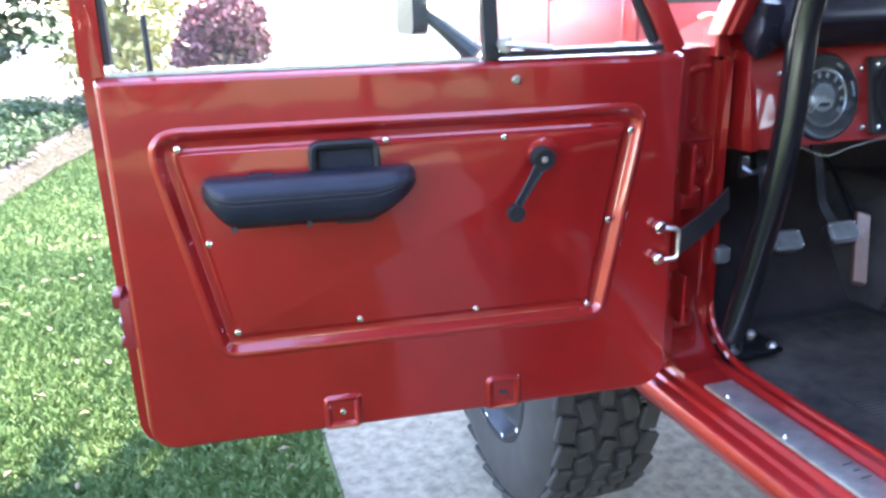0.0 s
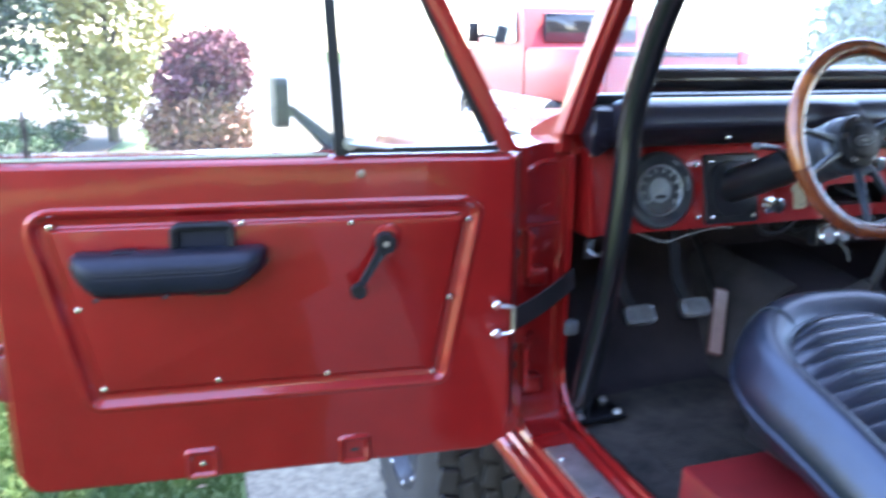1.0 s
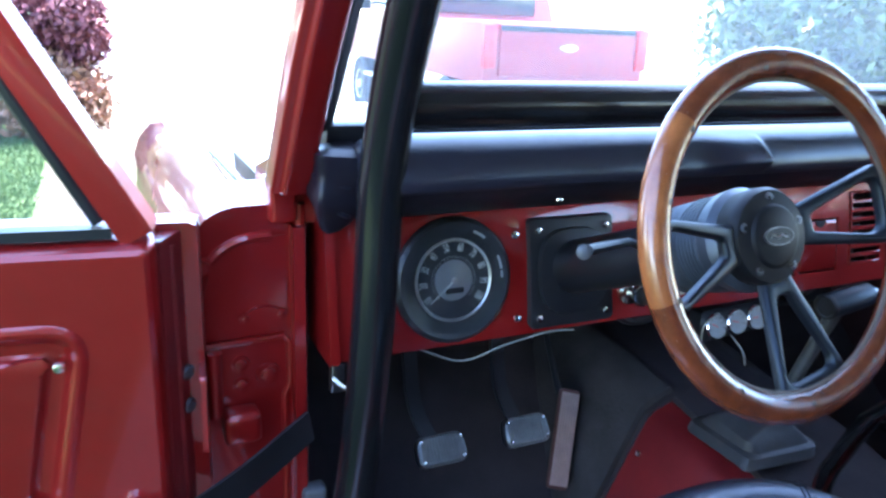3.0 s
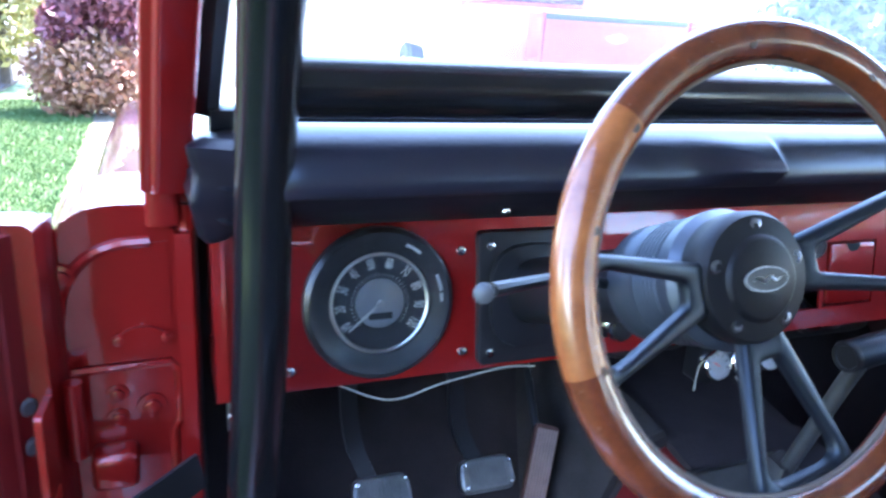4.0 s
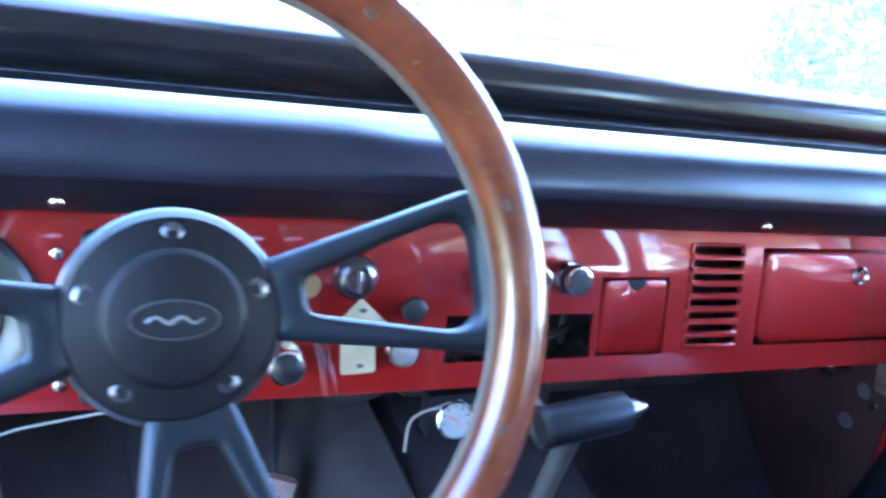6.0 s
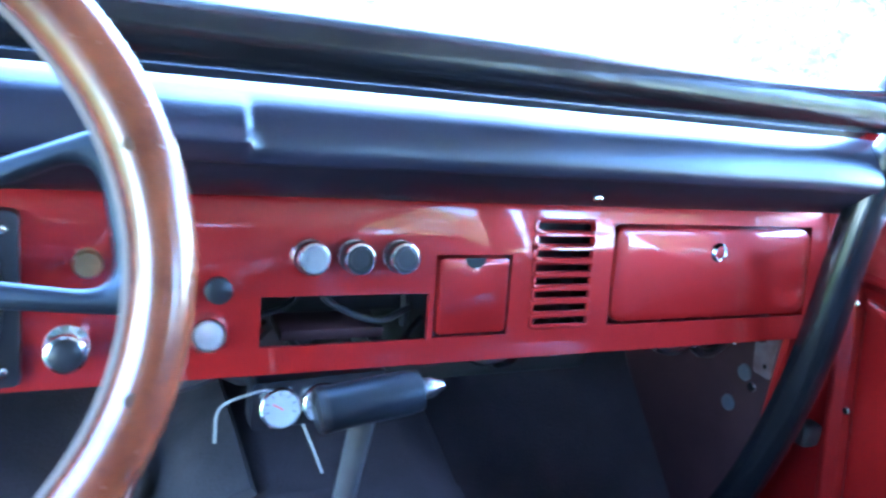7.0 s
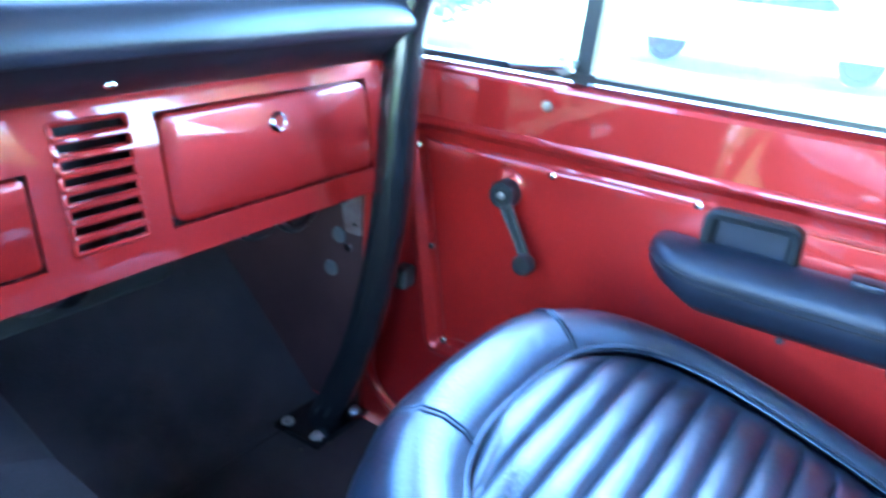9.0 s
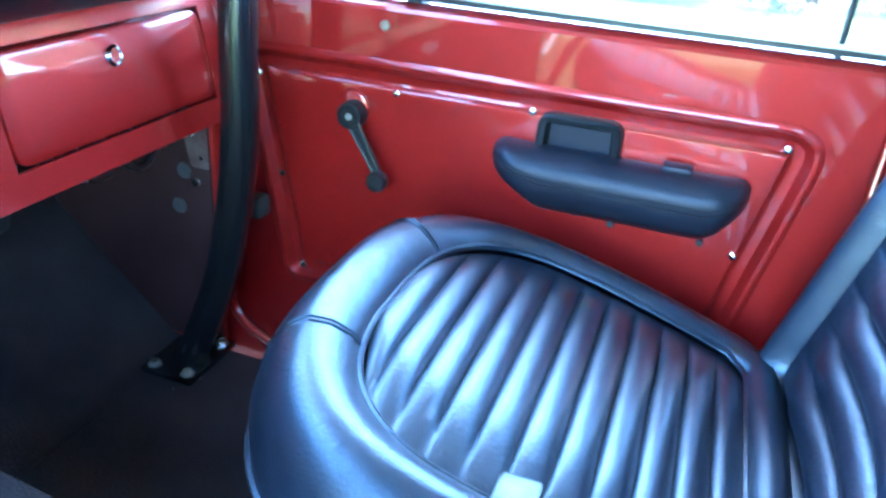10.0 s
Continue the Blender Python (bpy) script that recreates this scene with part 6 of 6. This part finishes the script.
g = tagged(part("ground", apply(bmesh.ops.create_grid and (lambda b: (bmesh.ops.create_grid(b, x_segments=60, y_segments=60, size=150), b)[1])(bmesh.new()), lambda x, y, z: (x, y + 20, -0.012)), GRASS), "green lawn reaching to the distance", "ground", kind="structure")
dw = tagged(part("driveway", box((-1.33, -8, -0.06), (7.5, 30, 0.0), 0.01), CONCRETE), "grey worn concrete driveway", "driveway", kind="structure")
for y in (-3.0, 1.9, 5.5, 9.0):
    part("slab_joint", box((-1.32, y, 0.0), (7.4, y + 0.012, 0.004), 0.0), MULCH, dw)
st_ = tagged(part("road", box((-60, 13.5, -0.05), (60, 60, 0.004), 0.0), mat("pale_asphalt", (0.16, 0.16, 0.16), 0.9, var=0.15, vscale=4, bump=0.4, bscale=90)), "pale sunlit asphalt street", "road", kind="structure")
bed = tagged(part("flower_bed", prism(rounded([(-3.75, 3.0), (-3.34, 5.0), (-3.05, 7.2), (-2.75, 8.6), (-2.5, 12), (-2.5, 16), (-14, 16), (-14, 3.0)], [0.4, 0.8, 0.8, 0.8, 1, 0.5, 1, 1], 5), -0.03, 0.02, lambda a, d, b: (a, b, d)), MULCH), "leaf-strewn garden bed", "flower bed", kind="structure")


def leaves(blobs, count, size, seed, drop=0.35):
    """Many small folded leaves scattered through ellipsoid clumps: each blob is (x, y, z, rx, ry, rz)."""
    rng = np.random.default_rng(seed)
    vol = np.array([b[3] * b[4] * b[5] for b in blobs]) ** 0.67
    pick = rng.choice(len(blobs), count, p=vol / vol.sum())
    d = rng.normal(size=(count, 3))
    d /= np.linalg.norm(d, axis=1)[:, None]
    rad = rng.uniform(drop, 1, count) ** 0.5
    B = np.array(blobs)[pick]
    c = B[:, :3] + d * rad[:, None] * B[:, 3:] * rng.uniform(0.85, 1.12, (count, 1))
    u = rng.normal(size=(count, 3))
    u /= np.linalg.norm(u, axis=1)[:, None]
    w = np.cross(u, rng.normal(size=(count, 3)))
    w /= np.linalg.norm(w, axis=1)[:, None]
    s = size * rng.uniform(0.6, 1.4, (count, 1))
    v = np.stack([c - u * s, c + w * s * 0.45, c + u * s, c - w * s * 0.45], 1).reshape(-1, 3)
    me = bpy.data.meshes.new("leaves")
    me.from_pydata(v.tolist(), [], [(4 * k, 4 * k + 1, 4 * k + 2, 4 * k + 3) for k in range(count)])
    return me


def foliage(name, label, category, base, blobs, count, size, material, seed, trunk=None, extra=None):
    t = thing(name, base, label, category)
    me = leaves(blobs, count, size, seed)
    me.materials.append(material)
    piece("crown", me, Matrix.Identity(4), t)
    if extra:
        me = leaves(extra[0], extra[1], size, seed + 1)
        me.materials.append(extra[2])
        piece("lower_leaves", me, Matrix.Identity(4), t)
    if trunk:
        for k, q in enumerate(trunk):
            part("trunk" if k == 0 else "limb", sweep(smooth_path(q, 5), list(np.linspace(0.09 if k == 0 else 0.04, 0.03 if k == 0 else 0.012, 5 * (len(q) - 1) + 1)), 8), BARK, t)
    return t


foliage("purple_shrub", "clipped purple-leaved shrub with pinkish lower leaves", "shrub", (-1.44, 9.0, 0),
        [(-1.24, 9.1, 1.28, 0.5, 0.5, 0.40), (-1.02, 8.9, 1.38, 0.38, 0.45, 0.34), (-1.56, 9.0, 0.98, 0.3, 0.45, 0.30), (-0.94, 9.0, 1.15, 0.32, 0.45, 0.42)], 9000, 0.05, PURPLE, 3,
        [[(-1.44, 9.0, 0), (-1.44, 9.0, 0.5), (-1.54, 9.05, 1.2)], [(-1.44, 9.0, 0.3), (-1.24, 8.95, 0.8), (-1.14, 8.9, 1.3)], [(-1.44, 9.0, 0.3), (-1.60, 9.0, 0.6), (-1.66, 9.0, 1.0)]],
        ([(-1.34, 8.85, 0.5, 0.7, 0.45, 0.5), (-1.04, 8.8, 0.4, 0.4, 0.4, 0.4), (-1.58, 8.9, 0.4, 0.4, 0.4, 0.4)], 5000, PINK))
foliage("yellow_tree", "sunlit yellow-green small tree", "tree", (-2.6, 11.5, 0),
        [(-2.5, 11.5, 1.8, 1.0, 0.9, 0.9), (-3.1, 11.6, 2.6, 1.0, 0.9, 0.9), (-2.2, 11.3, 3.0, 0.9, 0.9, 0.9), (-2.7, 11.3, 0.9, 0.8, 0.8, 0.6)], 9000, 0.07, YELLOW, 5,
        [[(-2.6, 11.5, 0), (-2.6, 11.5, 1.2), (-2.5, 11.5, 2.6)], [(-2.6, 11.5, 0.9), (-3.0, 11.5, 1.8), (-3.2, 11.6, 2.7)], [(-2.6, 11.5, 1.1), (-2.3, 11.4, 2.2), (-2.1, 11.3, 3.0)]])
foliage("dark_tree", "dark green broadleaf tree over the bed", "tree", (-4.3, 9.6, 0),
        [(-3.75, 9.4, 1.75, 0.5, 0.5, 0.38), (-4.3, 9.4, 2.3, 1.0, 0.9, 0.7), (-3.35, 9.3, 1.35, 0.32, 0.4, 0.24), (-3.95, 9.5, 1.2, 0.42, 0.5, 0.28), (-4.2, 9.6, 3.0, 1.2, 1.0, 0.8), (-3.3, 9.4, 1.9, 0.4, 0.4, 0.25)], 6500, 0.06, DARK_GREEN, 7,
        [[(-4.3, 9.6, 0), (-4.25, 9.6, 1.2), (-4.2, 9.5, 2.6)], [(-4.25, 9.6, 0.9), (-3.9, 9.5, 1.3), (-3.4, 9.3, 1.45)], [(-4.25, 9.6, 1.1), (-3.9, 9.45, 1.6), (-3.5, 9.4, 1.95)]])
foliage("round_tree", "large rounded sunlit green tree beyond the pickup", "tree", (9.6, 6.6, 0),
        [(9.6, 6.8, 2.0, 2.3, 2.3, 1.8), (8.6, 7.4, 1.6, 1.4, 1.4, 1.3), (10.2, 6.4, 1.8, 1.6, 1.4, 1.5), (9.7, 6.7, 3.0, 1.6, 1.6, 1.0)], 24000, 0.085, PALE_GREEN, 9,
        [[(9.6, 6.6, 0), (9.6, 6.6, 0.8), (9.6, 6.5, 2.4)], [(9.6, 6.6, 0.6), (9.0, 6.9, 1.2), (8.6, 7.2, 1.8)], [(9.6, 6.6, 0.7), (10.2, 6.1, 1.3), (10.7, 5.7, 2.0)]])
rng = np.random.default_rng(61)
cover_blobs = [(-3.95 - 0.55 * (k % 3) + rng.uniform(-0.15, 0.15) + 0.05 * k * 0.5, 4.2 + 0.36 * k, 0.14 + rng.uniform(0, 0.06), rng.uniform(0.3, 0.45), rng.uniform(0.3, 0.5), rng.uniform(0.12, 0.2)) for k in range(24)]
me = leaves(cover_blobs, 14000, 0.035, 62, 0.2)
me.materials.append(COVER)
tagged(new("groundcover", me), "low leafy green groundcover behind the edging", "groundcover", kind="stuff")
for k, (x, y, s) in enumerate(((-5.2, 8.6, 0.8), (-6.4, 7.4, 0.8))):
    foliage("low_shrub", "low green shrub in the bed", "shrub", (x, y, 0), [(x, y, 0.3 * s + 0.1, 0.7 * s, 0.6 * s, 0.4 * s), (x + 0.3 * s, y - 0.1, 0.3 * s, 0.4 * s, 0.4 * s, 0.3 * s)], 1500, 0.05, GREEN, 20 + k,
            [[(x, y, 0), (x, y, 0.1), (x, y + 0.02, 0.25 * s)]])

# stone edging along the bed
edging = thing("bed_edging", (-3.4, 8.4, 0.0), "grey stone edging along the bed", "edging")
rock = bmesh.new()
bmesh.ops.create_icosphere(rock, subdivisions=2, radius=0.5)
for v in rock.verts:
    v.co *= 1 + 0.22 * noise.noise(v.co * 2.1)
rock_me = mesh_of(rock, STONE, "edging_stone")
pts = smooth_path([(-4.0, 3.4, 0), (-3.72, 5.0, 0), (-3.52, 6.6, 0), (-3.38, 8.4, 0), (-3.22, 10.4, 0), (-3.1, 12.0, 0)], 9)
for k, p in enumerate(pts):
    piece("stone", rock_me, Matrix.Translation(p + Vector((0, 0, 0.02))) @ pose(0, 0, 0, 0, 0, random.uniform(0, 360)) @ Matrix.Diagonal((0.24, 0.13, 0.11, 1)), edging)

# lawn blades near the door
def blades(n, x0, x1, y0, y1, seed, h):
    rng = np.random.default_rng(seed)
    x, y = rng.uniform(x0, x1, n), rng.uniform(y0, y1, n)
    a = rng.uniform(0, 2 * math.pi, n)
    lean = rng.normal(0, 0.6, (n, 2)) * h
    hh = h * rng.uniform(0.5, 1.25, n)
    wd = 0.0040 * rng.uniform(0.7, 1.4, n)
    dx, dy = np.cos(a) * wd, np.sin(a) * wd
    z = np.full(n, -0.012)
    v = np.stack([np.stack([x - dx, y - dy, z], 1), np.stack([x + dx, y + dy, z], 1),
                  np.stack([x + lean[:, 0] * 0.4 + dx * 0.8, y + lean[:, 1] * 0.4 + dy * 0.8, z + hh * 0.6], 1), np.stack([x + lean[:, 0], y + lean[:, 1], z + hh], 1),
                  np.stack([x + lean[:, 0] * 0.4 - dx * 0.8, y + lean[:, 1] * 0.4 - dy * 0.8, z + hh * 0.6], 1)], 1).reshape(-1, 3)
    me = bpy.data.meshes.new("blades")
    me.from_pydata(v.tolist(), [], [tuple(range(5 * k, 5 * k + 5)) for k in range(n)])
    me.materials.append(BLADE)
    return me


lawn = new("lawn", blades(60000, -3.6, -1.34, 0.6, 4.0, 1, 0.038))
tagged(lawn, "short sunlit green lawn grass", "grass", kind="stuff")
lawn2 = new("lawn", blades(70000, -6.0, -1.36, 4.0, 10.0, 2, 0.045))
tagged(lawn2, "short sunlit green lawn grass", "grass", kind="stuff")

lawn3 = new("lawn", blades(60000, -6.0, -1.36, -4.5, 0.6, 3, 0.038))
tagged(lawn3, "short shaded green lawn grass", "grass", kind="stuff")
lawn4 = new("lawn", blades(40000, -6.0, -3.6, 0.6, 4.0, 4, 0.038))
tagged(lawn4, "short sunlit green lawn grass", "grass", kind="stuff")

# ---- parked pickup ----
truck = thing("pickup_truck", (3.9, 9.0, 0), "parked red pickup truck seen from behind", "truck")
TM = Matrix.Translation((3.70, 6.0, 0)) @ pose(0, 0, 0, 0, 0, -4)


def tb(lo, hi, bev=0.02):
    return apply(box(lo, hi, bev, 2), lambda x, y, z: TM @ Vector((x, y, z + 0.15)))


bedside = part("bed_box", tb((-0.97, 0.0, 0.72), (0.97, 2.1, 1.36), 0.05), TRUCK_RED, truck)
part("tailgate", tb((-0.80, -0.03, 0.82), (0.80, 0.02, 1.34), 0.02), TRUCK_RED, truck, "red tailgate")
part("tailgate_badge", apply(lathe([(0.11, 0), (0.10, 0.012), (0, 0.014)], Matrix.Identity(4), 24), lambda x, y, z: TM @ Vector((x, -0.03 - z, 1.27 + y * 0.42))), CHROME, truck, "plain oval badge")
part("handle_trim", tb((-0.8, -0.045, 1.27), (0.8, -0.025, 1.33), 0.008), BLACK_SATIN, truck)
part("rear_bumper", tb((-0.95, -0.18, 0.52), (0.95, 0.0, 0.72), 0.03), CHROME, truck)
for sx_ in (-1, 1):
    part("tail_lamp", tb((sx_ * 0.97 - 0.13 if sx_ > 0 else -0.98, -0.035, 0.9), (0.98 if sx_ > 0 else -0.84, 0.03, 1.33), 0.02), mat("tail_lens", (0.5, 0.02, 0.02), 0.2), truck)
cab = bmesh.new()
sec = rounded([(2.1, 0.72), (2.1, 1.36), (2.35, 1.92), (3.7, 1.94), (4.4, 1.38), (5.5, 1.25), (5.6, 0.72)], [0.05, 0.05, 0.1, 0.12, 0.08, 0.12, 0.1], 5)
part("cab", prism(sec, -0.97, 0.97, lambda a, d, b: TM @ Vector((d * (1 - 0.12 * max(0, b - 1.36)), a, b + 0.15)), cab), TRUCK_RED, truck)
GLASS_DARK = mat("dark_glass", (0.02, 0.025, 0.03), 0.08, 0, 0.3)
part("rear_window", tb((-0.68, 2.10, 1.42), (0.68, 2.24, 1.80), 0.02), GLASS_DARK, truck, "dark rear window")
for sx_ in (-1, 1):
    part("side_window", apply(prism(rounded([(2.45, 1.42), (2.6, 1.82), (3.6, 1.84), (4.1, 1.42)], 0.05, 4), 0.0, 0.02, lambda a, d, b: Vector((sx_ * (0.955 + d - 0.1 * (b - 1.36)), a, b + 0.15))), lambda x, y, z: TM @ Vector((x, y, z))), GLASS_DARK, truck)
    mirror = part("truck_mirror", tb((sx_ * 1.18 - 0.09, 3.75, 1.42), (sx_ * 1.18 + 0.09, 3.83, 1.72), 0.03), BLACK_SATIN, truck, "tall black tow mirror")
    part("mirror_bracket", tb((min(sx_ * 0.95, sx_ * 1.14), 3.77, 1.5), (max(sx_ * 0.95, sx_ * 1.14), 3.81, 1.54), 0.005), BLACK_SATIN, mirror)
    for y in (1.05, 4.75):
        w = part("truck_wheel", lathe([(0.0, 0.1), (0.2, 0.1), (0.24, 0.12), (0.40, 0.12), (0.44, 0.08), (0.44, -0.12), (0.2, -0.12)], TM @ axis_to((sx_ * 0.88, y, 0.44), (sx_, 0, 0)), 32), RUBBER, truck)
        part("wheel_rim", lathe([(0.22, 0.121), (0.2, 0.10), (0.08, 0.09), (0.06, 0.13), (0, 0.13)], TM @ axis_to((sx_ * 0.88, y, 0.44), (sx_, 0, 0)), 24), ALU, w)
    part("running_board", tb((min(sx_ * 0.9, sx_ * 1.08), 2.0, 0.48), (max(sx_ * 0.9, sx_ * 1.08), 4.2, 0.53), 0.015), STEEL, truck)

# trees behind the vehicle, whose image shows in the paint
for k, (x, y) in enumerate(((-5.0, -8.5), (-1.5, -9.5), (3.5, -9.5), (9.0, -8.0), (-14.0, -3.5), (-13.0, 4.5))):
    foliage("back_tree", "sunlit yellow-green tree behind the drive", "tree", (x, y, 0),
            [(x, y, 3.0, 2.1, 1.9, 2.0), (x + 0.9, y + 0.3, 1.7, 1.6, 1.2, 1.3), (x - 0.8, y, 4.6, 1.6, 1.5, 1.4)], 9000, 0.12, YELLOW if k > 1 else GREEN, 50 + k,
            [[(x, y, 0), (x + 0.05, y, 1.2), (x, y, 2.8)], [(x, y, 1.0), (x + 0.5, y + 0.2, 1.6), (x + 0.9, y + 0.3, 2.2)]])

# fallen leaves on the lawn and the drive
rng = np.random.default_rng(77)
n = 120
px_, py_ = rng.uniform(-3.6, -0.9, n), rng.uniform(0.5, 4.5, n)
ang_ = rng.uniform(0, 2 * math.pi, n)
sz = rng.uniform(0.012, 0.035, n)
vv, ff = [], []
for k in range(n):
    z0 = 0.004 if px_[k] > -1.32 else 0.03
    c_, s_ = math.cos(ang_[k]), math.sin(ang_[k])
    for a, b, h in ((-1, 0, 0.0), (0, -0.45, 0.006), (1, 0, 0.002), (0, 0.45, 0.008)):
        vv.append((px_[k] + sz[k] * (a * c_ - b * s_), py_[k] + sz[k] * (a * s_ + b * c_), z0 + h))
    ff.append((4 * k, 4 * k + 1, 4 * k + 2, 4 * k + 3))
me = bpy.data.meshes.new("fallen_leaves")
me.from_pydata(vv, [], ff)
me.materials.append(mat("dry_leaf", (0.09, 0.055, 0.03), 0.8, color2=(0.17, 0.12, 0.07), vscale=3))
tagged(new("fallen_leaves", me), "dry brown leaves scattered on lawn and drive", "leaves", kind="stuff")

# broad tree out of view, added so that its crown shades the parked vehicle
foliage("shade_tree", "unseen tall broad tree added to shade the drive", "tree", (6.4, -5.0, 0),
        [(1.3, 0.75, 7.5, 1.7, 1.6, 1.0), (2.3, 1.25, 7.6, 1.6, 1.5, 1.0), (3.1, 0.15, 7.7, 1.7, 1.6, 1.1), (2.1, -0.65, 7.6, 1.7, 1.6, 1.1), (1.4, -0.05, 7.3, 1.6, 1.6, 1.0), (3.2, 1.5, 7.6, 1.3, 1.3, 0.9), (3.4, -1.6, 8.0, 1.8, 1.7, 1.2), (2.0, -2.8, 7.5, 1.8, 1.6, 1.0), (0.6, -2.4, 7.3, 1.7, 1.6, 1.0), (2.6, -4.6, 7.6, 1.8, 1.6, 1.1), (1.0, -4.4, 7.4, 1.8, 1.7, 1.0), (-0.4, -3.6, 7.2, 1.6, 1.6, 0.9)], 40000, 0.15, GREEN, 81,
        [[(6.4, -5.0, 0), (6.2, -4.8, 2.5), (5.0, -3.4, 5.5), (3.6, -1.6, 7.6)], [(5.8, -4.3, 3.8), (4.0, -1.6, 6.0), (2.4, 0.8, 7.4)], [(5.3, -3.8, 4.8), (3.4, -2.0, 6.3), (1.6, -0.2, 7.3)]])

# pale car across the drive and shrubs beyond it
sedan = thing("parked_car", (12.0, 1.75, 0), "pale silver-blue parked car in the sun", "car")
PALE = mat("pale_silver_paint", (0.24, 0.25, 0.28), 0.3, 0.3, 0.8, var=0.05)
prof_c = rounded([(-2.1, 0.35), (-2.15, 0.78), (-1.2, 0.92), (-0.6, 1.36), (0.7, 1.38), (1.4, 0.95), (2.1, 0.85), (2.15, 0.35)], [0.1, 0.15, 0.2, 0.2, 0.2, 0.2, 0.12, 0.1], 5)
part("car_shell", prism(prof_c, 11.2, 12.9, lambda a, d, b: (d, 1.75 + a, b)), PALE, sedan)
part("side_windows", prism(rounded([(-1.05, 0.94), (-0.55, 1.30), (0.65, 1.31), (1.2, 0.97)], 0.06, 4), 11.18, 11.21, lambda a, d, b: (d, 1.75 + a, b)), GLASS_DARK, sedan)
for y in (0.40, 3.10):
    part("car_wheel", lathe([(0, 0.0), (0.2, 0.0), (0.22, 0.03), (0.29, 0.03), (0.31, 0.0), (0.31, -0.18), (0, -0.18)], axis_to((11.45, y, 0.31), (-1, 0, 0)), 24), RUBBER, sedan)
DRY = mat("dry_brown_leaves", (0.060, 0.036, 0.030), 0.6, color2=(0.13, 0.075, 0.055), vscale=4)
for k, (x, y, mt) in enumerate(((11.8, -1.35, DRY), (12.6, -2.9, YELLOW), (13.4, -5.4, PINK))):
    foliage("side_shrub", "dry brown leafy shrub beyond the drive" if mt is DRY else "pink and yellow leafy shrub beyond the drive", "shrub", (x, y, 0), [(x, y, 0.5, 0.8, 0.9, 0.5), (x + 0.4, y + 0.3, 0.8, 0.6, 0.6, 0.45)], 2500, 0.06, mt, 90 + k, [[(x, y, 0), (x, y, 0.2), (x, y + 0.05, 0.6)]])
